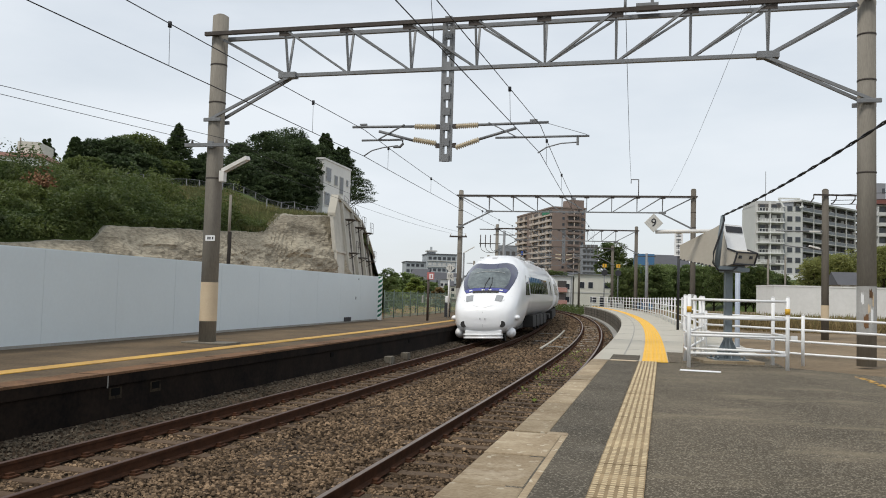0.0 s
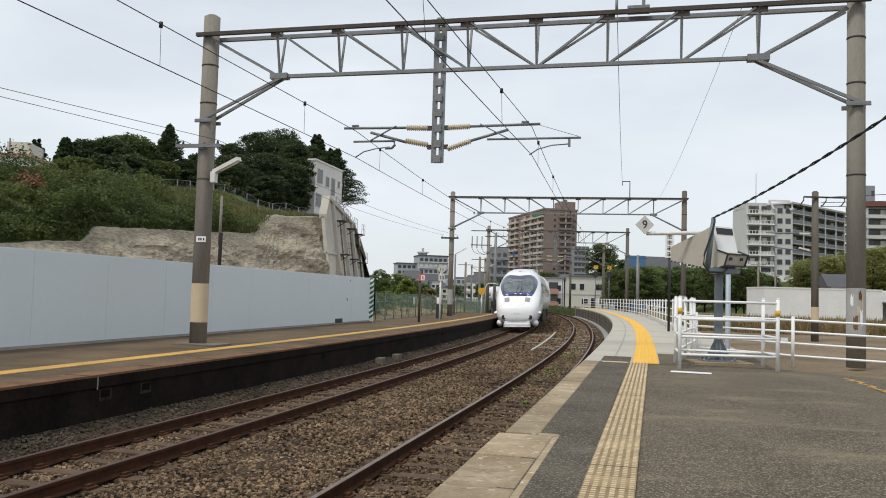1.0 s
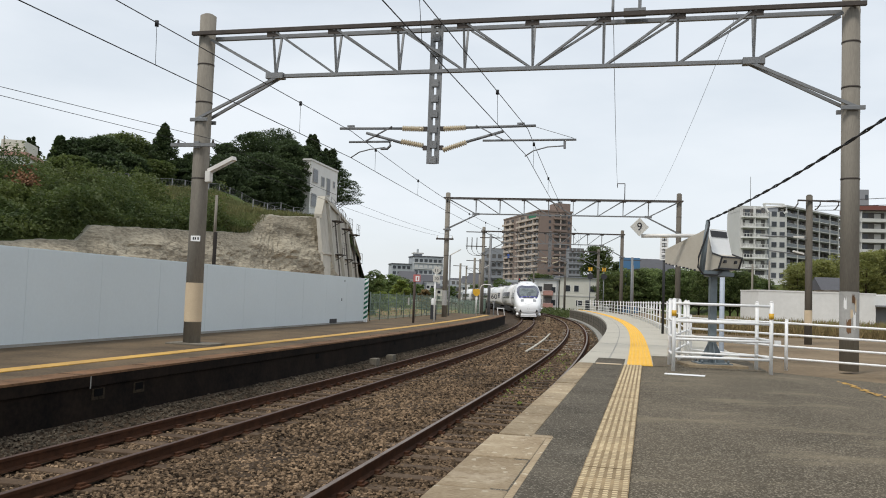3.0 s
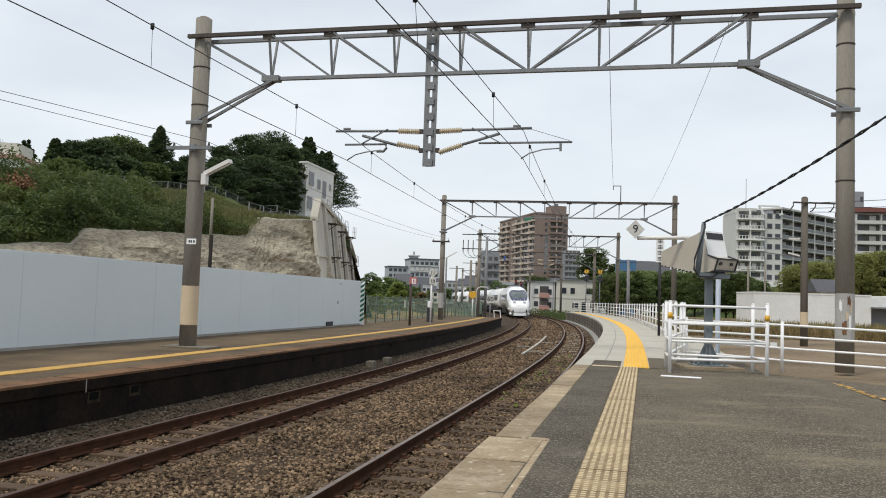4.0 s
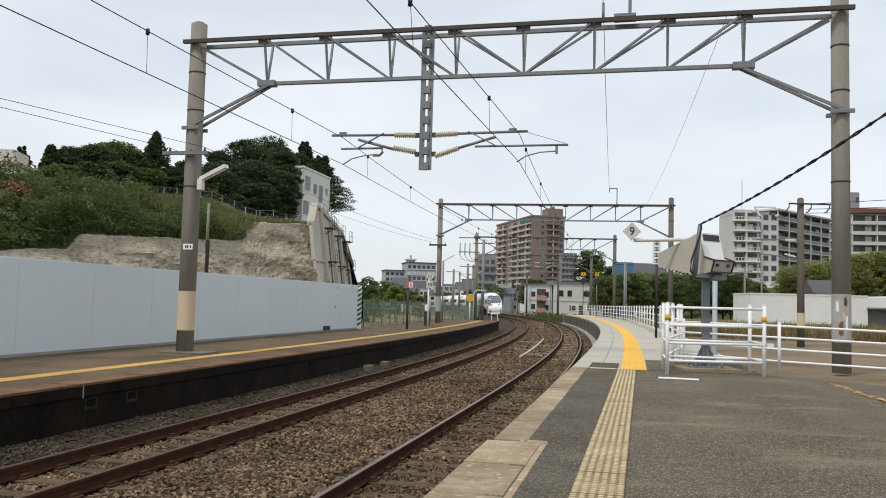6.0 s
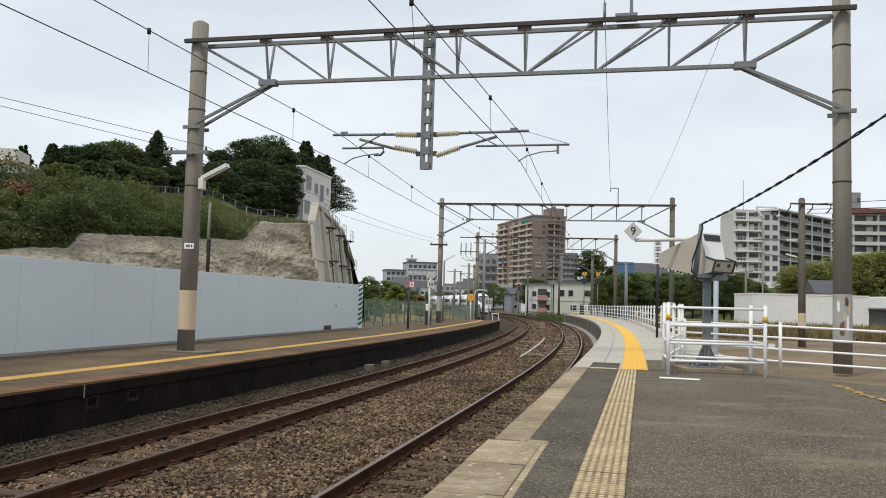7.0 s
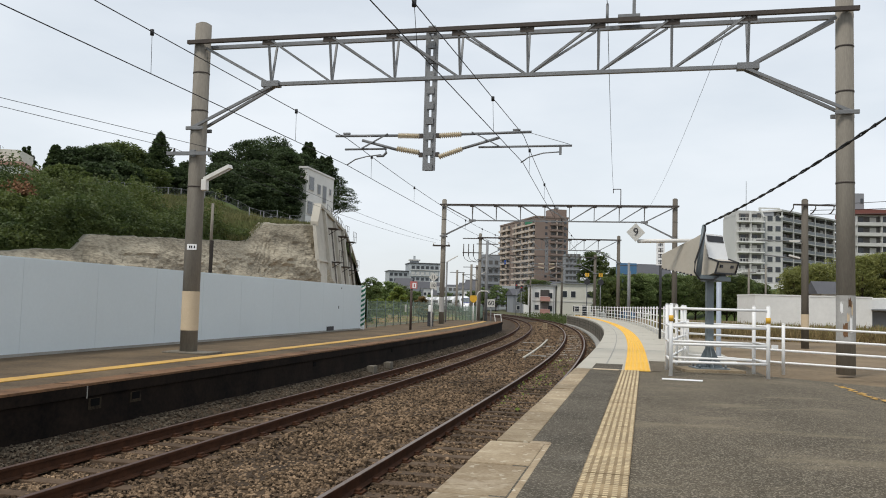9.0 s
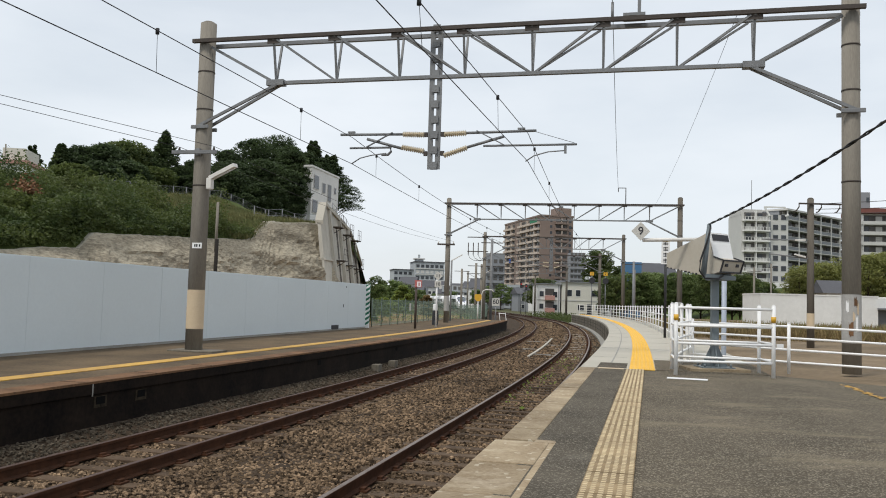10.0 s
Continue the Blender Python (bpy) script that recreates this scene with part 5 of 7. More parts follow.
def small_signs():
    black = material("black_post", (0.02, 0.02, 0.022), rough=0.5, bump=0)
    t = post_sign("section_sign", "narrow white sign with dark characters on a black post", at(30.3, 3.42, TOP_R), 3.45, 0.045, black)
    pl = part("plate", box(B(), (-0.02, -0.06, 3.0), (0.29, 0.02, 0.86), bevel=0.005), WHITE_PAINT, t)
    marks = B()
    for i in range(4):
        z = 3.31 - i * 0.205
        for dz in (0.05, 0.0, -0.05):
            box(marks, (-0.02, -0.073, z + dz), (0.17, 0.006, 0.02))
        box(marks, (-0.02, -0.073, z), (0.02, 0.006, 0.15))
    part("marking", marks, DARK_MARK, pl)
    t = post_sign("lamp_post", "pale blue-grey steel post behind the railing", Vector((5.69, 17.09, TOP_R - 0.9)), 2.75, 0.05, material("pale_blue_paint", (0.42, 0.47, 0.55), rough=0.5, bump=0), "post")
    # far platform
    brown = material("brown_post", (0.075, 0.055, 0.045), rough=0.8)
    t = post_sign("notice_post", "brown post with a red and white notice on the far platform", at(38.4, -7.49, TOP_L), 2.3, 0.06, brown)
    pl = part("plate", box(B(), (0.1, -0.08, 2.12), (0.34, 0.02, 0.34), bevel=0.004), SIGN_RED, t, "red framed notice plate")
    inner = B()
    box(inner, (0.13, -0.093, 2.1), (0.18, 0.006, 0.24))
    pi = part("panel", inner, WHITE_PAINT, pl)
    mk = B()
    box(mk, (0.13, -0.098, 2.1), (0.06, 0.005, 0.16))
    part("marking", mk, SIGN_RED, pi)
    t = post_sign("stopping_mark", "white post with pale diamond stopping marks 11 and 10", at(42.0, -7.2, TOP_L), 2.75, 0.045, WHITE_PAINT)
    for z, tx in ((2.62, "11"), (2.2, "10")):
        d = part("plate", box(B(), (0, 0, 0), (0.33, 0.012, 0.33), pose(0.05, -0.06, z) @ Matrix.Rotation(radians(45 if tx == "11" else 0), 4, "Y"), bevel=0.003), SIGN_PALE, t)
        writing(tx, 0.24, (0.05, -0.072, z), DARK_MARK, d, 0.002)
    bx = tagged(part("telephone_cabinet", box(B(), (0, 0, 0.4), (0.3, 0.3, 0.8), bevel=0.03), DARK_MARK), "black cabinet with a white hood by the fence", "cabinet")
    bx.matrix_basis = on_line(45.5, -7.9, TOP_L)
    hd = B()
    box(hd, (0, -0.05, 0.98), (0.24, 0.2, 0.36), bevel=0.05)
    part("hood", hd, WHITE_PAINT, bx)
    t = post_sign("warning_sign", "yellow shield-shaped sign on a white post", at(58.9, -7.1, TOP_L), 1.75, 0.04, WHITE_PAINT)
    sh = B()
    loft(sh, [[(x * 0.25, y, z * 0.25 + 1.68) for x, z in ((-0.8, 0.9), (-1, 0.6), (-1, -0.4), (-0.35, -1.1), (0.35, -1.1), (1, -0.4), (1, 0.6), (0.8, 0.9))] for y in (-0.06, -0.04)], smooth=False)
    part("plate", sh, YELLOW_TAPE, t, "orange-yellow shield plate")
    t = post_sign("speed_sign", "square speed board reading 60 on a grey post", at(66.5, -6.4, -0.3), 2.55, 0.05, STEEL)
    d = part("plate", box(B(), (0, -0.07, 2.35), (0.62, 0.02, 0.62), bevel=0.01), SIGN_PALE, t)
    writing("60", 0.52, (0, -0.083, 2.35), DARK_MARK, d, 0.004)
    rl = B()
    tube(rl, [(0, 0, 0), (0, 0, 3.0), (0.1, 0, 3.25), (0.3, 0, 3.35), (0.8, 0, 3.35), (0.95, 0, 3.2)], 0.04, 8)
    a = tagged(part("pipe_frame", rl, LAMP_WHITE), "white bent pipe frame beyond the platform end", "frame")
    a.matrix_basis = on_line(66.0, -7.5, -0.35)
    st = B()
    for x in (-0.5, 0.3):
        bar(st, (x * 0.6, 0, 0), (x * 0.6 - 0.08, 0, 0.6), 0.05, 0.05)
    bar(st, (-0.42, 0, 0.55), (0.16, 0, 0.55), 0.05, 0.06)
    b = tagged(part("white_trestle", st, WHITE_PAINT), "low white trestle at the platform end", "trestle")
    b.matrix_basis = on_line(63.8, -5.55, TOP_L - 0.02)
    # white lineside stones and marker posts between the tracks
    tro = thing("cable_trough", "pale concrete cable trough with side arms between the tracks", "cable trough")
    lid = part("lid", box(B(), (0, 0, 0), (0.1, 1.34, 0.08), bevel=0.008), CONCRETE_NEW, tro)
    lid.matrix_basis = on_line(34.1, -1.66, -0.13)
    for s in steps(33.4, 50.2, 1.4)[1:]:
        share("lid", lid, tro, on_line(s + 0.7, -1.66, -0.13) @ pose(0, 0, 0, 0, 0, rnd(-1, 1)))
    for s, o0, o1 in ((35.2, -1.66, -0.85), (39.0, -2.5, -1.66), (43.5, -1.66, -0.9), (47.0, -2.9, -1.66)):
        part("side_arm", box(B(), ((o0 + o1) / 2, 0, 0), (abs(o1 - o0) - 0.1, 0.06, 0.06), on_line(s, 0, -0.135)), CONCRETE, tro)
    for s, o in ((75.5, -2.1), (76.6, -1.85)):
        mp_ = tagged(part("marker_post", box(B(), (0, 0, 0.25), (0.14, 0.14, 0.75), bevel=0.02), EDGE_STONE), "short weathered stone marker post between the tracks", "post", "marker posts")
        mp_.matrix_basis = on_line(s, o, -0.25)


SIGN_RED = material("sign_red", (0.50, 0.15, 0.14), rough=0.5, bump=0)
small_signs()


# ---- hoarding and green fence on the far platform ----
def hoarding():
    d = Vector((0.2139, 0.9768, 0))
    end = Vector((-3.87, 37.5, 0))
    t = thing("hoarding", "long pale grey-white site hoarding of flush panels", "hoarding", m=pose(end.x, end.y, TOP_L + 0.015, 0, 0, -math.degrees(math.atan2(d.x, d.y))))
    first = None
    for i in range(26):
        y = -2.4 * i
        if first is None:
            first = part("panel", box(B(), (0, -1.2, 0.98), (0.06, 2.394, 1.96)), PANEL_WHITE, t)
        else:
            share("panel", first, t, pose(rnd(-0.001, 0.001), y, 0))
    part("base_strip", box(B(), (0.02, -31, 0.03), (0.06, 62, 0.06)), CONCRETE, t)
    part("top_rail", box(B(), (-0.02, -31, 1.97), (0.07, 62, 0.03)), PANEL_WHITE, t)
    v = B()
    box(v, (0.045, -3.95, 0.13), (0.04, 0.75, 0.17))
    part("vent", v, DARK_MARK, t, "small black vent opening")
    hasp = B()
    box(hasp, (0.04, -3.0, 1.0), (0.02, 0.05, 0.12))
    box(hasp, (0.04, -2.7, 1.8), (0.02, 0.06, 0.06))
    part("hasp", hasp, STEEL, t)
    st = thing("striped_post", "green and white diagonally striped end post", "post", m=pose(end.x + 0.1, end.y + 0.12, TOP_L + 0.01, 0, 0, -12))
    part("core", box(B(), (0, 0, 1.0), (0.2, 0.12, 2.0), bevel=0.01), WHITE_PAINT, st)
    gr = B()
    for i in range(9):
        z = 0.1 + i * 0.22
        v = [gr.verts.new(c) for c in ((-0.101, -0.063, z), (0.101, -0.063, z + 0.12), (0.101, -0.063, min(2.0, z + 0.23)), (-0.101, -0.063, z + 0.11))]
        gr.faces.new(v)
        v = [gr.verts.new(c) for c in ((0.103, -0.06, z + 0.12), (0.103, 0.06, z + 0.2), (0.103, 0.06, min(2.0, z + 0.31)), (0.103, -0.06, min(2.0, z + 0.23)))]
        gr.faces.new(v)
    part("stripe", gr, material("stripe_green", (0.02, 0.16, 0.10), rough=0.6, bump=0), st, "dark green stripe")


hoarding()


def green_fence():
    gm = material("fence_green", (0.24, 0.32, 0.25), (0.18, 0.25, 0.20), 0.6, bump=0)
    POST_GREEN = material("fence_post_green", (0.07, 0.10, 0.08), rough=0.6, bump=0)
    t = thing("mesh_fence", "green wire mesh fence along the back of the far platform", "fence")
    pts = [at(s, curve_at(s, [(38, -9.6), (54, -9.6), (66, -9.0), (80, -8.4), (110, -8.3)]), TOP_L - (0 if s < 64 else 0.25)) for s in steps(38.3, 108, 1.8)]
    first = None
    for p in pts:
        if first is None:
            first = part("post", rod(B(), (0, 0, -0.3), (0, 0, 1.4), 0.022, seg=8), POST_GREEN, t)
            first.matrix_basis = Matrix.Translation(p)
        else:
            share("post", first, t, Matrix.Translation(p))
    for a, b in zip(pts, pts[1:]):
        m = B()
        for k in range(1, 17):
            f = k / 17
            q = a.lerp(b, f)
            bar(m, q + Vector((0, 0, 0.08)), q + Vector((0, 0, 1.3)), 0.008, 0.005)
        for z in (0.08, 0.5, 0.9, 1.3):
            bar(m, a + Vector((0, 0, z)), b + Vector((0, 0, z)), 0.012, 0.018)
        part("mesh_panel", m, gm, t)
    wb = B()
    box(wb, (0, 0, 0.95), (0.02, 0.35, 0.42))
    pl = part("notice", wb, SIGN_PALE, t, "pale notice plate wired to the mesh")
    pl.matrix_basis = on_line(46.3, -9.5, TOP_L)


green_fence()


# ---- foliage ----
def leaf_mesh(name, pts, size, mat, parent=None, label="", seed=1, flat=0.0, kind="", tall=1.0, blade=False):
    """Many small four-cornered leaf sprays at the given points."""
    rng = np.random.default_rng(seed)
    pts = np.asarray(pts)
    n = len(pts)
    a, b = rng.normal(size=(n, 3)), rng.normal(size=(n, 3))
    a[:, 2] *= 1 - flat
    b[:, 2] = b[:, 2] * (1 - flat) * tall
    a /= np.linalg.norm(a, axis=1)[:, None]
    b -= (a * b).sum(1)[:, None] * a
    b /= np.linalg.norm(b, axis=1)[:, None]
    s = size * rng.uniform(0.5, 1.3, n)[:, None]
    a, b = a * s, b * s * 0.6
    if blade:
        # upright grass blades
        up = rng.normal(size=(n, 3)) * 0.3 + np.array((0, 0, 1))
        a = up * s * 1.7
        b = np.cross(up, rng.normal(size=(n, 3)))
        b *= s * 0.16 / np.linalg.norm(b, axis=1)[:, None]
    quad = np.stack([pts - a, pts - b * 0.9 + a * 0.1, pts + a, pts + b], 1)
    me = bpy.data.meshes.new(name)
    me.from_pydata(quad.reshape(-1, 3).tolist(), [], np.arange(n * 4).reshape(n, 4).tolist())
    me.materials.append(mat)
    ob = new(name, me)
    if parent:
        ob.parent = parent
    return tagged(ob, label, kind=kind)


def clump_points(rng, c, r, n, shell=0.55):
    d = rng.normal(size=(n, 3))
    d /= np.linalg.norm(d, axis=1)[:, None]
    rad = shell + (1 - shell) * rng.uniform(0, 1, n) ** 0.6
    rough = 1 + 0.18 * np.sin(d[:, 0] * 7 + c[0]) * np.cos(d[:, 1] * 6 + c[1])
    return np.array(c) + d * (rad * rough)[:, None] * np.array(r)


LEAF_SLOPE = material("slope_leaves", (0.125, 0.145, 0.04), (0.06, 0.082, 0.022), 0.7, scale=0.25, fine=5, bump=0, mix=1.0, vary=0.4)


def tree(label, p, h, r, mat, seed, leaves=2600, clumps=16, size=0.34, shape="round", trunk=0.3, name="tree"):
    """A tapered trunk with limbs and a crown of leafy clumps with gaps."""
    rng = np.random.default_rng(seed)
    t = thing(name, label, "tree", "trees in the town" if name == "town_tree" else "trees on the hill" if p[0] < 0 else "trees by the line", m=Matrix.Translation(p))
    tr = B()
    low = 0.28 if shape != "cone" else 0.08
    rod(tr, (0, 0, -0.3), (0, 0, h * 0.55), 0.045 * h * 0.45, 0.02 * h * 0.4, seg=9)
    cs = []
    for i in range(clumps):
        f = (i + 0.5) / clumps
        an = i * 2.4 + rng.uniform(-0.4, 0.4)
        if shape == "cone":
            z = h * (low + (0.97 - low) * f)
            rr = r * (1 - f) ** 0.8 * 0.62
            c = (math.cos(an) * rr, math.sin(an) * rr, z)
            e = (r * (1 - f) * 0.55 + 0.3, r * (1 - f) * 0.55 + 0.3, h * 0.07)
        elif shape == "tier":
            z = h * (low + (0.95 - low) * f)
            rr = r * (1 - f * 0.88) * rng.uniform(0.35, 0.95)
            c = (math.cos(an) * rr, math.sin(an) * rr, z + rr * 0.12)
            e = (r * 0.36 * (1.15 - f), r * 0.36 * (1.15 - f), h * 0.03)
        else:
            z = h * (low + (0.92 - low) * f)
            prof = math.sin(math.pi * min(1, 0.2 + 0.75 * f)) ** 0.6
            rr = r * prof * rng.uniform(0.3, 0.72)
            c = (math.cos(an) * rr, math.sin(an) * rr, z)
            k = r * rng.uniform(0.22, 0.46)
            e = (k, k, k * 0.42)
        cs.append((c, e))
        if i % 2 == 0:
            rod(tr, (0, 0, max(h * 0.15, c[2] - h * 0.2)), (c[0], c[1], c[2]), 0.012 * h * 0.5, 0.03, seg=5)
    part("trunk", tr, BARK, t)
    per = leaves // clumps
    pts = np.concatenate([clump_points(rng, c, e, per) for c, e in cs])
    leaf_mesh("crown", pts, size, mat, t, "", seed, flat=0.7 if shape in ("tier", "cone") else 0.55)
    return t


# ---- the hill behind the hoarding ----
HD, HN, HP = Vector((0.214, 0.977, 0)), Vector((-0.977, 0.214, 0)), Vector((-9.8, 62.0, 0))
ROCK_TOP = [(-75, 3.0), (-40, 3.3), (-30, 3.55), (-27.2, 3.82), (-24.6, 4.02), (-24.2, 4.35), (-23.6, 4.8), (-21.5, 4.9), (-14.3, 5.32), (-7.4, 5.76), (-6.5, 5.9), (-4.1, 7.3), (-2.2, 7.45), (2, 7.8), (14, 8.6)]
FENCE_Z = [(-80, 6.5), (-40, 7.4), (-16, 8.35), (-9.9, 8.95), (-7.2, 9.25), (-3.8, 9.6), (0, 9.95), (5.1, 10.45), (9.5, 10.95), (12.3, 10.8), (17.1, 10.15), (21, 9.9), (32, 10.4), (50, 12), (90, 12.5)]


def hill_point(u, v, z):
    p = HP + HD * u + HN * v
    return Vector((p.x, p.y, z))


def hill_z(u, v):
    zr, zf = curve_at(u, ROCK_TOP), curve_at(u, FENCE_Z)
    if v < 2.5:
        z = zr
    elif v < 14:
        f = (v - 2.5) / 11.5
        f = f ** curve_at(u, [(-6, 0.8), (2, 2.6)])
        z = zr + (zf - zr) * f
    else:
        z = zf + min(3.5, (v - 14) * curve_at(u, [(-20, 0.13), (4, 0.12), (12, 0.03), (30, 0.03), (50, 0.1)]))
    if u > 0:
        edge = u * 0.16 + max(0, u - 16) * 0.26 + 1.0
        if v < edge:
            z = max(-0.5, z - (edge - v) * 2.2)
    return z + (0.25 * fbm(u, v, 0, 0.25) if v > 3 else 0)


MORTAR = material("mortar", (0.40, 0.37, 0.30), (0.28, 0.255, 0.20), 0.95, scale=0.5, fine=6, bump=0.4, mix=1.0, bump_dist=0.04)


def build_hill():
    bm = B()
    us = [-90, -75, -65] + [u * 1.5 for u in range(-38, -18)] + [-27 + 0.4 * k for k in range(60)] + [u * 1.5 for u in range(-2, 20)] + [35, 42, 50, 60, 75, 95, 130]
    vs = [2.5, 3.2, 4, 5, 6.2, 7.5, 9, 10.5, 12, 13.2, 14, 15.5, 18, 22, 28, 36, 48, 70, 110]
    grid(bm, us, vs, lambda u, v: hill_point(u, v, hill_z(u, v) - (0.4 if v < 3.1 else 0)))
    tagged(part("hillside", bm, GRASS), "green overgrown hillside above a cut rock face", "hillside", kind="structure")
    bm = B()
    us = [-80 + 2 * i for i in range(20)] + [-40 + 0.27 * i for i in range(158)]
    fs = [0, 0.15, 0.25] + [0.3 + 0.028 * i for i in range(25)] + [1.0]
    def face(u, f):
        top = curve_at(u, ROCK_TOP) + 0.05 * fbm(u, 3, 0, 0.9)
        v = 2.6 * f ** 1.3 - 1.3 * min(1, max(0, (u + 5) / 5))
        z = top * f
        k = math.sin(min(1, f * 1.05) * math.pi) ** 0.5 if f < 1 else 0
        ridge = 0.38 * fbm(u * 0.5, z * 1.1, 4, 0.5) + 0.17 * abs(fbm(u * 0.5, z * 3.6, 9, 0.8, 5)) - 0.1 + 0.07 * fbm(u * 1.6, z * 5.5, 2, 1.2, 3)
        return hill_point(u, v + ridge * k, z)
    grid(bm, us, fs, face, smooth=False)
    # the rounded lip of sprayed mortar
    lip = B()
    def mortar(u, f):
        dv = 1.3 * min(1, max(0, (u + 5) / 5))
        w = 0.45 + 0.2 * fbm(u, 7, 0, 0.6)
        v = {0: 2.55 - dv, 1: 2.62 - dv, 2: 2.6 + w - dv * 0.3, 3: 3.4}[f]
        z = curve_at(u, ROCK_TOP) + 0.05 * fbm(u, 3, 0, 0.9) + (-0.1, 0.03, 0.02, -0.3)[f] + 0.03 * fbm(u, f, 5, 2.0)
        return hill_point(u, v, z)
    grid(lip, us, [0, 1, 2, 3], mortar, smooth=True)
    rock = tagged(part("rock_face", bm, ROCK), "beige cut rock face with sprayed mortar top", "rock face", kind="structure")
    part("mortar_lip", lip, MORTAR, rock, "pale sprayed mortar lip")


build_hill()


def retaining_wall():
    t = thing("retaining_wall", "weathered concrete retaining wall with buttresses and steel ladders", "retaining wall")
    ax, nx = Vector((0.015, 0.9999, 0)), Vector((0.9999, -0.015, 0))
    def top(u):
        return curve_at(u, [(0, 7.7), (1.0, 9.2), (7, 8.8), (14, 8.3), (18, 7.0), (21, 5.4)])
    def P(u, h, out=0.0):
        p = Vector((-9.93, 62.0, 0)) + ax * u + nx * ((9.15 - h) * 0.13 + out - 0.25 * max(0.0, 1.0 - u))
        return Vector((p.x, p.y, h))
    us = (0, 1.0, 3.5, 7, 10.5, 14, 16, 18, 19.5, 21)
    b = B()
    loft(b, [[P(u, -0.6), P(u, top(u)), P(u, top(u), -0.25), P(u, -0.6, -0.4)] for u in us], smooth=False)
    part("wall", b, BUTTRESS, t)
    for u in (2.2, 7.4, 12.2, 16.2):
        b = B()
        loft(b, [[P(w, -0.6, 0.32), P(w, top(w) - 0.2, 0.22), P(w, top(w) - 0.2, -0.3), P(w, -0.6, -0.3)] for w in (u, u + 0.7)], smooth=False)
        part("buttress", b, BUTTRESS, t)
    b = B()
    loft(b, [[P(u, top(u) - 0.12, 0.18), P(u, top(u) + 0.18, 0.18), P(u, top(u) + 0.18, -0.4), P(u, top(u) - 0.12, -0.4)] for u in us], smooth=False)
    part("coping", b, CONCRETE_NEW, t)
    b = B()
    loft(b, [[P(u, 4.85, 0.12), P(u, 5.0, 0.12), P(u, 5.0, -0.2), P(u, 4.85, -0.2)] for u in us], smooth=False)
    part("ledge", b, BUTTRESS, t)
    for u, z in ((4.2, 7.7), (9.6, 7.5), (14.8, 7.4), (4.2, 5.0), (9.6, 4.85), (14.8, 4.75)):
        b = B()
        m = Matrix.Translation(P(u, z, 0.45)) @ pose(0, 0, 0, 0, 0, -4)
        box(b, (0, 0, 0), (0.8, 1.6, 0.06), m)
        for y in (-0.78, 0, 0.78):
            bar(b, m @ Vector((0.38, y, 0)), m @ Vector((0.38, y, 0.95)), 0.03, 0.03)
        for z2 in (0.5, 0.95):
            bar(b, m @ Vector((0.38, -0.78, z2)), m @ Vector((0.38, 0.78, z2)), 0.025, 0.025)
        bar(b, m @ Vector((-0.4, 0, -0.5)), m @ Vector((0.36, 0, -0.03)), 0.05, 0.05)
        pl = part("landing", b, STEEL_DARK, t, "steel ladder landing")
        b = B()
        for y in (-0.22, 0.22):
            bar(b, P(u, z - 2.6, 0.3) + ax * y, P(u, z, 0.3) + ax * y, 0.045, 0.045)
        for k in range(8):
            q = P(u, z - 2.5 + k * 0.3, 0.3)
            bar(b, q - ax * 0.22, q + ax * 0.22, 0.03, 0.03)
        part("ladder", b, STEEL_DARK, pl)
    f = thing("top_fence", "thin rail fence along the retaining wall top", "fence", "hill fences")
    fence_run(f, [P(u, top(u) + 0.18, -0.2) for u in (6, 8, 10, 12, 14, 16, 18)], 0.9)


def fence_run(t, pts, h, mesh=False):
    first = None
    for p in pts:
        if first is None:
            first = part("post", rod(B(), (0, 0, -0.3), (0, 0, h), 0.035, seg=6), STEEL, t)
            first.matrix_basis = Matrix.Translation(p)
        else:
            share("post", first, t, Matrix.Translation(p))
    for z in (h * 0.5, h - 0.03):
        b = B()
        tube(b, [Vector(p) + Vector((0, 0, z)) for p in pts], 0.016, 5)
        part("rail", b, STEEL, t)
    if mesh:
        b = B()
        for p, q in zip(pts, pts[1:]):
            for k in range(1, 10):
                c = Vector(p).lerp(Vector(q), k / 10)
                bar(b, c, c + Vector((0, 0, h)), 0.006, 0.006)
        part("mesh", b, STEEL, t)


retaining_wall()


def hill_fence():
    t = thing("hill_fence", "grey wire mesh fence along the hilltop path", "fence", "hill fences")
    pts = [hill_point(u, 14 - (u > 12) * (u - 12) * 0.12, hill_z(u, 13.9) - 0.5) for u in [-10 + 2.0 * i for i in range(19)]]
    fence_run(t, pts, 1.2, True)
    f = thing("hill_fence", "green rail fence beside the rock top", "fence", "hill fences")
    fence_run(f, [hill_point(u, 4.5, hill_z(u, 4.6)) for u in (-2.5, 0, 2.5, 5, 7.5, 10)], 1.0)


hill_fence()


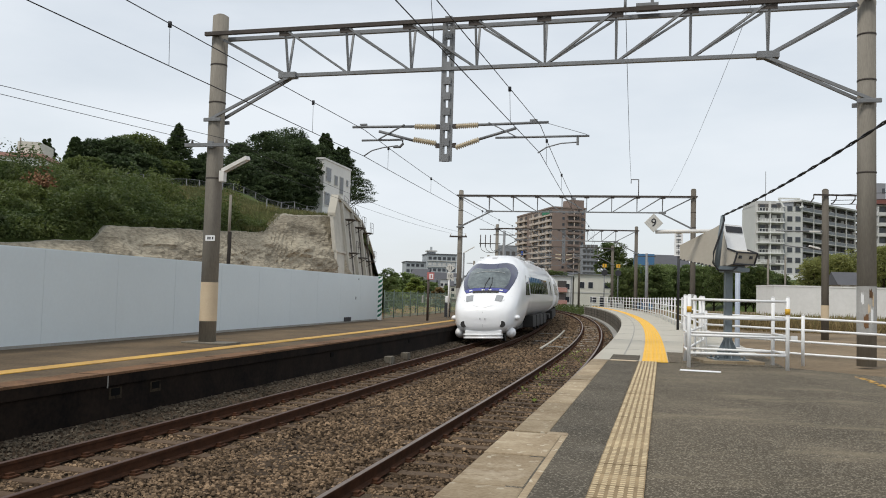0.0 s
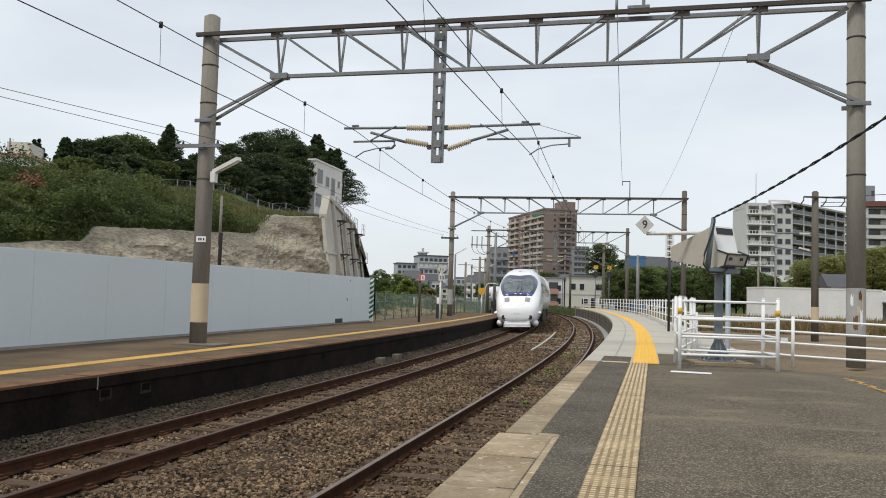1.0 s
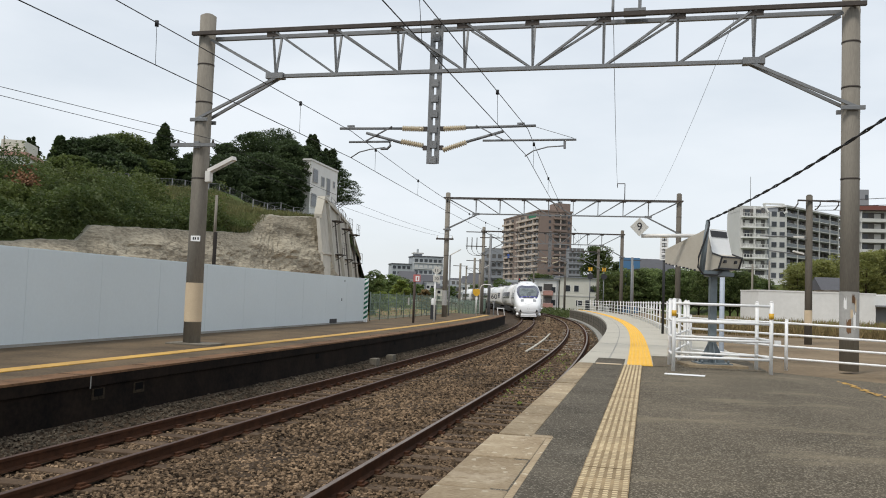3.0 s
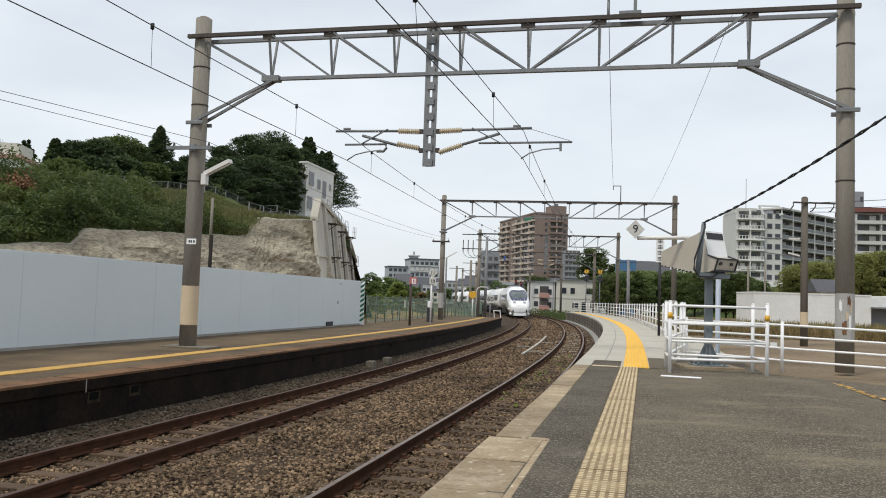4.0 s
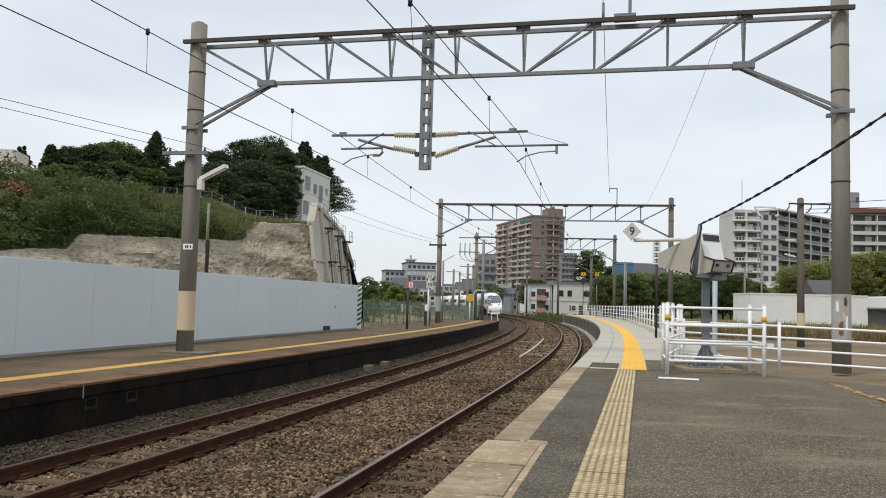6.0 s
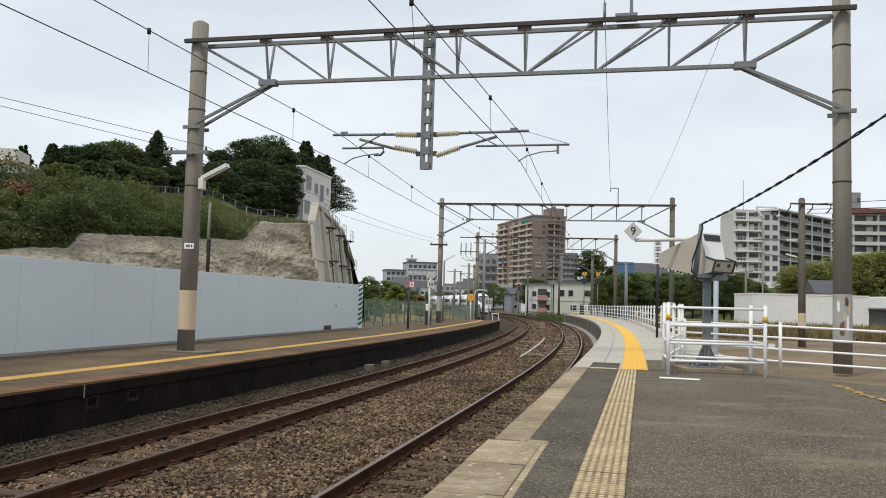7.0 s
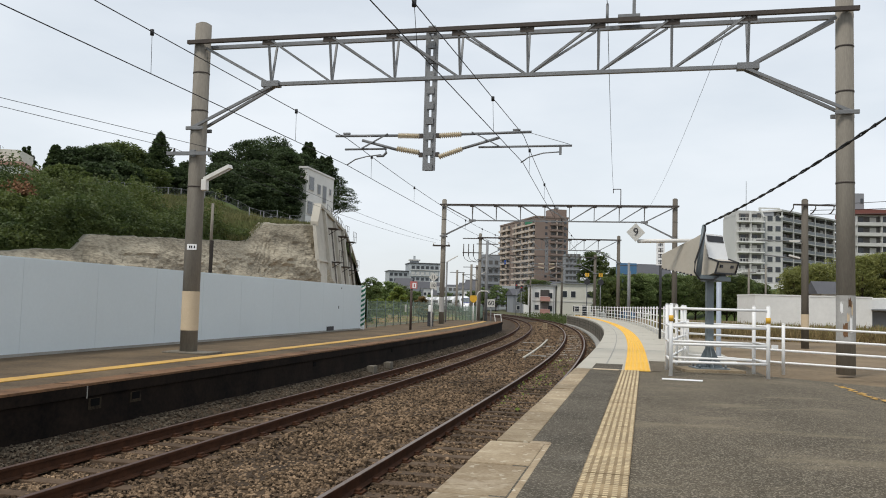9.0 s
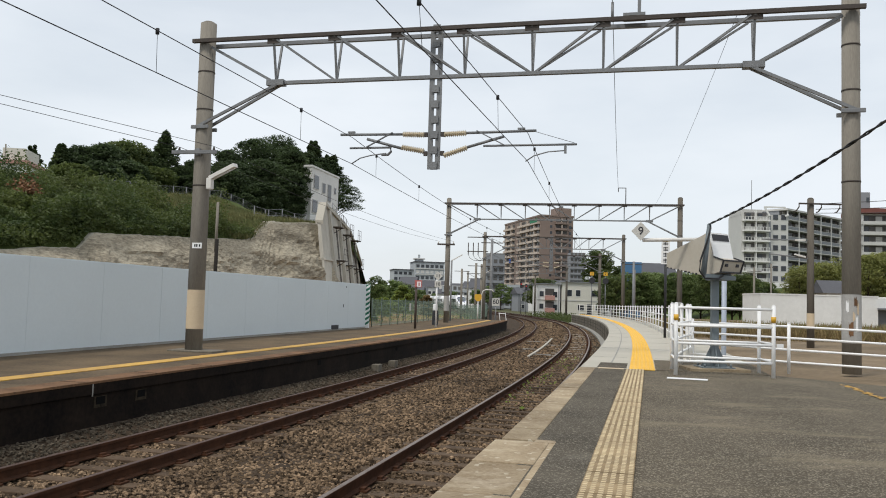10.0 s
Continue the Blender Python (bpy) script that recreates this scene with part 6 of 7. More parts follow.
def hill_green():
    rng = np.random.default_rng(8)
    def cover(n, u0, u1, v0, v1, zmax, lump):
        pts = []
        for _ in range(n):
            u, v = rng.uniform(u0, u1), rng.uniform(v0, v1)
            big = max(0, fbm(u, v, 2, 0.28) + 0.25) * lump
            p = hill_point(u, v, hill_z(u, v) + rng.uniform(0, 1) * (zmax + big))
            pts.append(p)
        return pts
    def thin(pts, test):
        return [p for p in pts if test((p - HP).dot(HD), (p - HP).dot(HN))]
    yellow = material("yellow_grass", (0.18, 0.16, 0.055), (0.07, 0.09, 0.025), 0.8, scale=0.3, fine=2, bump=0, mix=1.0, vary=0.2)
    leaf_mesh("bank_grass", thin(cover(75000, -16, 9, 2.5, 13.8, 0.22, 0.1), lambda u, v: u + 0.25 * v + 3 * fbm(u, v, 8, 0.3) > -7.8), 0.10, yellow, None, "yellowing dry grass on the steep bank", 12, kind="stuff", blade=True)
    leaf_mesh("rim_bushes", cover(22000, -40, -6, 2.6, 4.2, 0.45, 0.5), 0.085, LEAF, None, "leafy shrubs hanging over the rock top", 13, kind="stuff", flat=0.4)
    leaf_mesh("slope_grass", cover(60000, -34, -7, 10.3, 14.5, 0.5, 0.4), 0.085, LEAF_SLOPE, None, "tall grass and weeds on the hillside", 2, kind="stuff", tall=2.0)
    leaf_mesh("slope_shrubs", thin(cover(120000, -36, -4, 2.8, 12.8, 0.4, 2.0), lambda u, v: u + 0.25 * v + 3 * fbm(u, v, 8, 0.3) < -6.6 and v + 2.2 * fbm(u, v, 5, 0.35) < 11.6), 0.09, LEAF, None, "green shrubs on the hillside", 3, kind="stuff", flat=0.45)
    leaf_mesh("slope_bushes", cover(45000, -38, -22, 2.7, 8.0, 0.5, 2.0), 0.09, LEAF, None, "dense dark bushes over the rock", 4, kind="stuff", flat=0.45)
    leaf_mesh("rust_bush", [hill_point(-22.4 + rng.normal() * 0.3, 7.6 + rng.normal() * 0.35, hill_z(-22.4, 7.6) + 0.5 + abs(rng.normal()) * 0.3) for _ in range(700)], 0.09, material("rust_leaves", (0.21, 0.10, 0.04), (0.12, 0.05, 0.02), 0.7, bump=0, vary=0.3), None, "reddish withered shrub on the slope", 5, kind="stuff")
    for ob in bpy.data.objects:
        if ob.name in ("slope_grass", "slope_shrubs", "slope_bushes", "rust_bush", "bank_grass", "rim_bushes"):
            ob["category"] = "vegetation"
    # wood on the hilltop
    spec = [(2.2, 25, 14.6, 0.9, "cone"), (5.0, 25, 14.9, 2.3, "round"), (6.6, 24, 15.5, 2.5, "round"), (11.3, 25, 16.8, 3.3, "round"), (12.8, 24, 16.2, 2.5, "round"),
            (14.1, 22.5, 18.1, 2.6, "cone"), (-3.9, 19, 11.7, 1.9, "round"), (-0.8, 19, 12.4, 2.1, "round"), (3.0, 19, 13.2, 2.2, "round"), (6.9, 19, 13.3, 2.2, "round"), (14.6, 21, 15.0, 2.0, "round"),
            (19.4, 22, 16.6, 2.2, "round"), (29.7, 24, 19.8, 2.7, "round"), (40.5, 26, 23.4, 4.2, "round"), (50.0, 27, 25.6, 4.9, "round"), (55.5, 27, 25.0, 3.4, "round"), (32.7, 21, 18.9, 4.0, "round"),
            (39.6, 21, 19.2, 3.6, "round"), (46, 24, 22.0, 4.2, "round"), (20.9, 19, 15.7, 2.7, "round"), (13.4, 18, 13.9, 1.8, "round"), (26, 18, 14.8, 2.6, "round"), (33, 17.5, 15.2, 2.6, "round"), (27, 22, 17.8, 3.2, "round"),
            (68.5, 29, 28.6, 5.2, "tier"), (79.5, 30, 28.2, 6.4, "tier"), (36.8, 19, 21.0, 3.0, "round"), (32.8, 17.5, 17.7, 2.6, "round"), (26.1, 16.5, 15.0, 2.2, "round"), (19.1, 16, 12.7, 1.2, "round"), (54.5, 24.5, 24.2, 3.0, "round"), (44, 22.5, 23.0, 3.6, "round")]
    for i, (u, v, top, r, shape) in enumerate(spec):
        z = hill_z(u, v)
        h = top - z
        lab = {"round": "dark broadleaved evergreen tree on the hilltop", "cone": "pointed dark conifer on the hilltop", "tier": "tiered dark cedar with spreading boughs"}[shape]
        mat = LEAF_DARK if shape != "round" or u > 22 or i % 3 else LEAF
        tree(lab, hill_point(u, v, z - 0.1), h, r, mat, 40 + i, leaves=48000 if shape == "tier" else 21000 if u > 20 else 17000, clumps=46 if shape == "round" else 90 if shape == "tier" else 44, size=0.135, shape=shape)

    tree("tiered dark cedar with spreading boughs", (-62.6, 120, 12), 11.8, 3.2, LEAF_DARK, 71, leaves=9000, clumps=30, size=0.2, shape="tier")


hill_green()


# ---- buildings ----
WALL_WHITE = material("house_white", (0.76, 0.75, 0.72), (0.64, 0.63, 0.60), 0.8, scale=0.3, fine=4, bump=0.05, mix=0.9)
WALL_CREAM = material("house_cream", (0.66, 0.64, 0.56), (0.55, 0.53, 0.46), 0.8, scale=0.3, fine=4, bump=0.05, mix=0.9)
WALL_PINK = material("house_pink", (0.48, 0.26, 0.22), (0.40, 0.22, 0.19), 0.8, scale=0.3, fine=4, bump=0.05)
TOWER_BROWN = material("tower_brown", (0.235, 0.175, 0.145), (0.19, 0.14, 0.115), 0.8, scale=0.2, fine=3, bump=0.05)
TOWER_LIGHT = material("tower_parapet", (0.52, 0.44, 0.37), (0.43, 0.36, 0.30), 0.8, scale=0.2, fine=3, bump=0.05)
APT_PALE = material("apartment_pale", (0.58, 0.57, 0.54), (0.46, 0.45, 0.425), 0.8, scale=0.15, fine=3, bump=0.05)
APT_GREY = material("apartment_grey", (0.255, 0.265, 0.28), (0.20, 0.21, 0.225), 0.8, scale=0.15, fine=3, bump=0.05)
# grey of far walls, made paler and bluer to paint in distance haze
FAR_GREY = material("far_grey_haze", (0.40, 0.425, 0.44), (0.32, 0.34, 0.35), 0.9, scale=0.1, fine=2, bump=0.05)
ROOF_TILE = material("roof_tile", (0.085, 0.085, 0.095), (0.06, 0.06, 0.066), 0.7, scale=1, fine=8, bump=0.2)
ROOF_RED = material("roof_red", (0.20, 0.07, 0.055), (0.15, 0.055, 0.045), 0.8, scale=0.5, bump=0.1)
PANE = material("window_pane", (0.045, 0.05, 0.058), (0.03, 0.033, 0.04), 0.12, bump=0, vary=0.4)
WALL_BROWN = material("door_brown", (0.10, 0.075, 0.06), rough=0.6, bump=0)
# dark colour that stands for the shade inside balconies, galleries and far windows
RECESS_SHADE = material("balcony_recess", (0.14, 0.132, 0.125), (0.07, 0.066, 0.062), 0.9, bump=0, vary=0.3)


def slab(name, c, s, mat, parent, label="", bevel=0.0):
    return part(name, box(B(), c, s, bevel=bevel), mat, parent, label)


def tower_block():
    """Fourteen storeys: balconies on the long side, brown windowed end."""
    t = thing("apartment_tower", "brown high-rise apartment block with pale balcony bands", "apartment building", m=pose(48.8, 450, -0.5, 0, 0, 14))
    fl, n = 3.35, 14
    h = fl * n + 4.2
    # local: x along the end wall, y along the long side
    slab("wall", (9.6, 32, h / 2), (19.2, 64, h), TOWER_BROWN, t)
    slab("parapet", (9.6, 32, h + 0.4), (19.8, 64.6, 0.8), TOWER_BROWN, t)
    core = slab("stair_tower", (14.6, 7.0, h + 2.6), (8.6, 10, 5.2), TOWER_BROWN, t)
    slab("roof_tank", (14.6, 7, h + 6), (2.0, 2.0, 1.6), STEEL, core)
    for k in range(n):
        z = k * fl + 3.4
        for y0, w in ((1.0, 12.4), (14.0, 11.6), (26.2, 10.0), (44.0, 8.8), (53.4, 9.4)):
            b = slab("balcony", (-0.75, y0 + w / 2, z + 0.5), (1.5, w, 1.2), TOWER_LIGHT, t)
            # a flat dark slab paints the shade behind each balcony
            slab("balcony_opening", (-0.02, y0 + w / 2, z + 2.1), (0.3, w - 0.3, 1.9), RECESS_SHADE, b)
            for q in range(3):
                slab("pane", (-0.2, y0 + w * (0.2 + 0.3 * q), z + 2.0), (0.06, w * 0.16, 1.6), PANE, b)
            slab("balcony_fin", (-0.7, y0 + w * 0.5, z + 1.5), (1.4, 0.3, 3.2), TOWER_LIGHT, b)
        b = slab("balcony", (12.2, -0.7, z + 0.5), (7.6, 1.4, 1.1), TOWER_BROWN, t)
        slab("balcony_opening", (12.2, -0.02, z + 2.1), (6.4, 0.3, 1.7), RECESS_SHADE, b)
        slab("balcony_fin", (12.2, -0.7, z + 2.0), (0.4, 1.3, 1.9), TOWER_LIGHT, b)
        for x in (6.2, 17.4):
            slab("window", (x, -0.04, z + 1.9), (1.3, 0.15, 1.5), PANE, t)
    slab("balcony_net", (-1.55, 7.2, 13 * fl + 5.2), (0.05, 12.0, 2.0), material("green_net", (0.06, 0.22, 0.13), rough=0.9, bump=0), t, "green net over a balcony")
    slab("balcony_sheet", (-1.55, 48, 7 * fl + 4.6), (0.05, 4.0, 2.4), material("blue_net", (0.04, 0.09, 0.33), rough=0.9, bump=0), t, "blue sheet over a balcony")


tower_block()


def apartments_right():
    g = thing("apartment_building", "pale grey apartment block with open balconies and stepped top", "apartment building", "apartment buildings", m=pose(82.4, 233, 7.0, 0, 0, 0))
    slab("wall", (6.6, 5.5, 10.6), (13.2, 11, 23.2), APT_PALE, g)
    slab("wall", (3.0, 5.4, 22.9), (6.0, 10, 1.6), APT_PALE, g)
    fl = 2.92
    for k in range(7):
        z = 2.9 + k * fl
        b = slab("balcony", (3.9, -0.8, z), (7.4, 1.7, 0.4), WALL_WHITE, g)
        slab("balcony_rail", (3.9, -1.55, z + 1.05), (7.2, 0.1, 0.1), WALL_WHITE, b)
        for q in range(9):
            slab("baluster", (0.5 + 0.85 * q, -1.55, z + 0.6), (0.14, 0.06, 0.85), WALL_WHITE, b)
        slab("balcony_panel", (2.0 if k % 2 else 5.4, -1.5, z + 0.55), (2.6, 0.05, 0.75), APT_PALE, b)
        slab("balcony_opening", (3.9, 0.02, z + 1.35), (6.2, 0.3, 2.0), RECESS_SHADE, g)
        for x in (1.9, 5.2):
            slab("window", (x, -0.15, z + 1.2), (1.3, 0.1, 1.7), APT_PALE if k % 2 else PANE, g)
        slab("balcony_fin", (3.7, -0.8, z + 1.4), (0.18, 1.5, 2.7), WALL_WHITE, g)
        for x in (9.6, 11.9):
            f = slab("window", (x, -0.03, z + 1.2), (1.5, 0.12, 1.5), APT_GREY, g)
            slab("pane", (x, -0.08, z + 1.2), (1.3, 0.1, 1.3), PANE, f)
    slab("downpipe_bay", (8.0, -0.05, 11.5), (0.5, 0.2, 21), APT_GREY, g)
    for x in (8.4, 12.8):
        part("roof_frame", bar(B(), (x - 0.6, -0.3, 21.9), (x - 2.0 if x < 9 else x + 0.4, -0.3, 24.4 if x < 9 else 22.4), 0.4, 0.5), WALL_WHITE, g)
    slab("roof_frame", (9.3, -0.3, 24.4), (6.0, 0.5, 0.4), WALL_WHITE, g)
    part("antenna", rod(B(), (5.0, 6, 23), (5.0, 6, 33.0), 0.08, seg=6), STEEL, g)
    slab("terrace_wall", (7.0, -1.0, 1.2), (13.6, 1.2, 3.4), WALL_WHITE, g)
    w = thing("apartment_building", "long grey gallery apartment wing with steel-framed access decks", "apartment building", "apartment buildings", m=pose(95.4, 236.5, 8.5, 0, 0, 41))
    slab("wall", (20, 5, 11.0), (40, 8, 23.0), APT_GREY, w)
    for k in range(7):
        z = 2.4 + k * fl
        d = slab("gallery_deck", (20, -0.2, z), (40, 2.4, 0.28), APT_PALE, w)
        slab("gallery_rail", (20, -1.35, z + 0.55), (40, 0.06, 0.75), APT_GREY, d)
        slab("rail_cap", (20, -1.35, z + 1.0), (40, 0.12, 0.1), APT_PALE, d)
        # shade under the decks, painted as a dark strip on the wall
        slab("gallery_recess", (20, 0.98, z + 1.5), (39.4, 0.15, 2.4), RECESS_SHADE, w)
        for x in range(2, 39, 4):
            slab("window", (x + 0.4, 0.85, z + 1.6), (1.9, 0.1, 1.5), APT_PALE if (x * 7 + k) % 5 == 0 else PANE, w)
            slab("doorway", (x + 2.2, 0.86, z + 1.3), (0.9, 0.1, 2.0), WALL_BROWN, w)
    for x in (0.3, 7.2, 14.0, 21.0, 28.0, 34.0, 39.6):
        slab("column", (x, -1.4, 11.4), (0.3, 0.3, 22.8), APT_PALE, w)
    slab("roof_edge", (20, 4.0, 22.8), (40.6, 11.4, 0.5), APT_PALE, w)
    e = thing("apartment_building", "grey balcony apartment block with dark red roof edge", "apartment building", "apartment buildings", m=pose(131.0, 263, 8.0, 0, 0, -6))
    slab("wall", (19, 8, 13.0), (38, 14, 26.2), APT_PALE, e)
    slab("roof_edge", (19, 7.0, 26.8), (38.8, 17.4, 1.5), ROOF_RED, e)
    slab("lift_tower", (3.4, 9, 30.2), (3.8, 6, 7), APT_GREY, e)
    slab("lift_window", (4.6, 5.95, 31.2), (0.9, 0.1, 1.6), PANE, e)
    for k in range(6):
        z = 5.8 + k * 3.3
        d = slab("balcony", (19, -0.4, z + 0.6), (38, 1.8, 1.1), APT_PALE, e)
        slab("balcony_recess", (19, 0.98, z + 2.2), (37.4, 0.15, 2.0), RECESS_SHADE, e)
        for x in range(2, 37, 4):
            slab("window", (x, 0.88, z + 2.1), (2.0, 0.1, 1.6), APT_PALE if x % 3 == 0 else PANE, d)
        for x in (0.4, 8, 16, 24, 32):
            slab("balcony_fin", (x, -0.5, z + 1.6), (0.2, 1.6, 3.3), APT_PALE, e)


apartments_right()


def low_house(p, rz, w, d, h, wall, label, windows=(), flat=True, roof=ROOF_TILE, name="house"):
    t = thing(name, label, "house", "houses", m=pose(*p, 0, 0, rz))
    slab("wall", (0, d / 2, h / 2), (w, d, h), wall, t)
    if flat:
        slab("roof", (0, d / 2, h + 0.1), (w + 0.15, d + 0.15, 0.3), wall, t)
    else:
        b = B()
        e, r = 0.45, h * 0.36
        loft(b, [[(x, -e, h), (x, d + e, h), (x, d / 2, h + r)] for x in (-w / 2 - e, w / 2 + e)], smooth=False)
        part("roof", b, roof, t, "dark tiled gable roof")
    for x, z, ww, hh in windows:
        f = slab("window", (x, -0.01, z), (ww + 0.16, 0.08, hh + 0.16), WALL_WHITE, t)
        slab("pane", (x, -0.05, z), (ww, 0.06, hh), PANE, f)
    return t


def town():
    low_house((26.6, 165, -0.4), 0, 8.4, 9, 6.8, WALL_CREAM, "cream flat-roofed two-storey house by the line",
              [(-2.6, 4.8, 0.9, 1.2), (-0.9, 4.8, 0.9, 1.2), (2.4, 4.8, 1.4, 1.1), (-0.3, 1.9, 1.2, 1.1), (1.4, 1.6, 0.9, 2.0), (3.1, 2.0, 0.9, 1.1)])
    h = low_house((19.8, 165, -0.4), 0, 4.6, 9, 6.3, WALL_WHITE, "white house with pink balcony front",
                  [(-1.4, 4.5, 0.8, 1.0), (-1.4, 2.0, 0.8, 1.0), (1.3, 4.4, 0.8, 1.1), (1.3, 1.8, 0.8, 1.1)])
    for z in (1.2, 3.7):
        slab("balcony", (0.2, -0.5, z), (1.9, 0.9, 0.9), WALL_PINK, h, "pink balcony front")
        slab("balcony_opening", (0.2, -0.02, z + 1.2), (1.8, 0.1, 1.3), RECESS_SHADE, h)
    for ob in [o for o in bpy.data.objects if o.get("category") == "house" and o.location.y == 165]:
        wd = 8.4 if ob.location.x > 22 else 4.6
        slab("roof_edge", (0, 4.4, 7.0 if wd > 5 else 6.5), (wd + 0.5, 9.5, 0.14), APT_GREY, ob, "grey roof edge")
        slab("string_course", (0, -0.02, 3.3), (wd + 0.06, 0.12, 0.2), APT_PALE, ob)
        slab("downpipe", (wd / 2 - 0.3, -0.08, 3.2), (0.12, 0.12, 6.2), APT_GREY, ob)
    low_house((32.0, 172, -0.4), -6, 4, 8, 4.8, WALL_WHITE, "small white annex behind the cream house", [(0, 3.2, 1.2, 1.0)])
    # house on the hill, half hidden by trees
    t = thing("house", "white flat-roofed two-storey house on the hilltop", "house", "houses", m=pose(-18.2, 104.4, 11.6, 0, 0, -12.2))
    slab("wall", (-3, 5, 2.8), (6, 10, 8.8), WALL_WHITE, t)
    slab("roof", (-3, 5, 7.3), (6.2, 10.2, 0.25), WALL_WHITE, t)
    for y, z, w, hh in ((1.6, 5.4, 1.6, 1.7), (4.3, 5.0, 1.0, 1.2), (6.4, 4.6, 1.2, 2.2), (8.6, 5.2, 0.6, 0.8), (1.3, 2.2, 1.6, 1.6)):
        f = slab("window", (0.02, y, z), (0.1, w + 0.2, hh + 0.2), APT_PALE, t)
        slab("pane", (0.06, y, z), (0.08, w, hh), APT_GREY if y in (4.3, 6.4) else PANE, f)
    for x, z in ((-1.6, 5.2), (-4.2, 5.2)):
        slab("window", (x, -0.03, z), (1.1, 0.1, 1.3), PANE, t)
    t = thing("house", "pale house with red-brown eaves far up the hill", "house", "houses", m=pose(-62.4, 112, 12.7, 0, 0, 10))
    slab("wall", (0, 4, 3.4), (6, 8, 6.8), WALL_WHITE, t)
    slab("roof", (0, 4, 6.9), (6.8, 8.8, 0.5), WALL_PINK, t)
    slab("upper_storey", (1.0, 4, 8.0), (3, 6, 2.0), WALL_CREAM, t)
    part("pole", rod(B(), (0.9, -2, 0), (0.9, -2, 9.0), 0.15, 0.1, seg=8), POLE_CON, t)
    # school-like block in the distance
    t = thing("institution_block", "grey five-storey block with a small roof turret", "building", "distant buildings", m=pose(-17.8, 410, 4.9, 0, 0, 12))
    slab("wall", (7.5, 8, 8.2), (15, 16, 16.4), FAR_GREY, t)
    slab("wall", (-5.0, 12, 6.2), (10, 14, 12.4), FAR_GREY, t)
    slab("roof", (-5.0, 12, 12.6), (10.8, 15, 0.4), ROOF_TILE, t)
    slab("roof", (7.5, 8, 16.6), (15.6, 16.6, 0.5), ROOF_TILE, t)
    slab("base_storey", (1.0, 11, -3), (24, 14, 6.2), FAR_GREY, t)
    slab("turret", (3.2, 8, 17.2), (4, 4, 1.8), FAR_GREY, t)
    slab("turret_roof", (3.2, 8, 18.4), (5.4, 5.4, 0.6), APT_PALE, t)
    slab("mast", (3.2, 8, 19.6), (1.0, 1.0, 2.0), FAR_GREY, t)
    for k in range(5):
        for x in range(6):
            slab("window", (1.4 + 2.4 * x, -0.03, 2.9 + 2.9 * k), (1.6, 0.1, 1.5), APT_PALE if k % 2 else PANE, t)
        slab("deck", (7.5, -0.2, 1.6 + 2.9 * k), (15, 0.4, 0.35), APT_PALE, t)
    for k in range(4):
        for x in range(4):
            slab("window", (-8.9 + 2.4 * x, 4.97, 2.4 + 2.8 * k), (1.6, 0.1, 1.4), PANE, t)
    # rows of roofs in front of the far blocks
    rng = random.Random(31)
    for i in range(17):
        y = 335 + rng.uniform(0, 45)
        x = -26 + 3.4 * i + rng.uniform(-1, 1)
        w, h = rng.uniform(6, 9), rng.uniform(5.5, 9.5)
        low_house((x, y, -0.5), rng.uniform(-20, 20), w, 8, h, (WALL_WHITE, FAR_GREY, WALL_CREAM, APT_PALE, APT_GREY)[i % 5], "small distant house in the town", [(dx * w * 0.3, h * zz, 1.3, 1.2) for dx in (-1, 0, 1) for zz in (0.3, 0.72)], flat=i % 4 == 0)
        if i % 2:
            tree("green tree among distant houses", (x + 3.0, y - 6, -0.5), rng.uniform(6, 9.5), rng.uniform(2.4, 3.8), LEAF_WOOD, 700 + i, leaves=2600, clumps=18, size=0.28, name="town_tree")
    rng = random.Random(12)
    mats = [FAR_GREY, WALL_WHITE, APT_PALE, WALL_CREAM, APT_GREY]
    for i in range(26):
        y = rng.uniform(215, 330)
        x = rng.uniform(-0.115, 0.06) * y
        tx = at(y, -2).x
        if tx - 34 < x < tx + 16:
            x = tx - 34 - rng.uniform(0, 12) if x < tx + 4 else tx + 18 + rng.uniform(0, 14)
        w, h = rng.uniform(5, 8.5), rng.uniform(4, 6.8)
        low_house((x, y, -0.5), rng.uniform(-25, 25), w, 8, h, mats[i % 5], "small distant house in the town", [(dx * w * 0.3, h * zz, 1.2, 1.1) for dx in (-1, 0, 1) for zz in (0.3, 0.72)], flat=i % 3 == 0)
    for x, y, w, h in ((15.8, 290, 6.5, 20), (2, 345, 11, 9), (24, 330, 9, 10), (62, 320, 12, 9), (66.5, 430, 8, 30)):
        t = thing("distant_block", "grey distant apartment block above the roofs", "building", "distant buildings", m=pose(x, y, -0.5))
        wall = APT_GREY if h > 19 else FAR_GREY
        slab("wall", (0, 5, h / 2), (w, 10, h), wall, t)
        for k in range(int(h / 3)):
            slab("floor_edge", (0, -0.4, 0.9 + 3 * k), (w, 0.9, 0.9), wall, t)
            for q in range(int(w / 2)):
                slab("window", ((q + 0.5) * 2 - int(w / 2), -0.03, 2.2 + 3 * k), (1.3, 0.1, 1.4), RECESS_SHADE, t)
    for i, (x, y, h, r) in enumerate(((12.6, 272, 8.6, 3.0), (16.6, 268, 9.4, 3.2), (20.5, 275, 8.2, 2.8), (9.0, 280, 7.4, 2.6))):
        tree("green tree among distant houses", (x, y, -0.5), h, r, LEAF_WOOD, 740 + i, leaves=3200, clumps=20, size=0.24, name="town_tree")
    low_house((44.0, 175, 0.2), 8, 9, 8, 8.4, WALL_CREAM, "house with brown roof behind the trees", [(-2, 6.9, 1.2, 1.2), (1.5, 6.9, 1.2, 1.2)], False, ROOF_TILE)
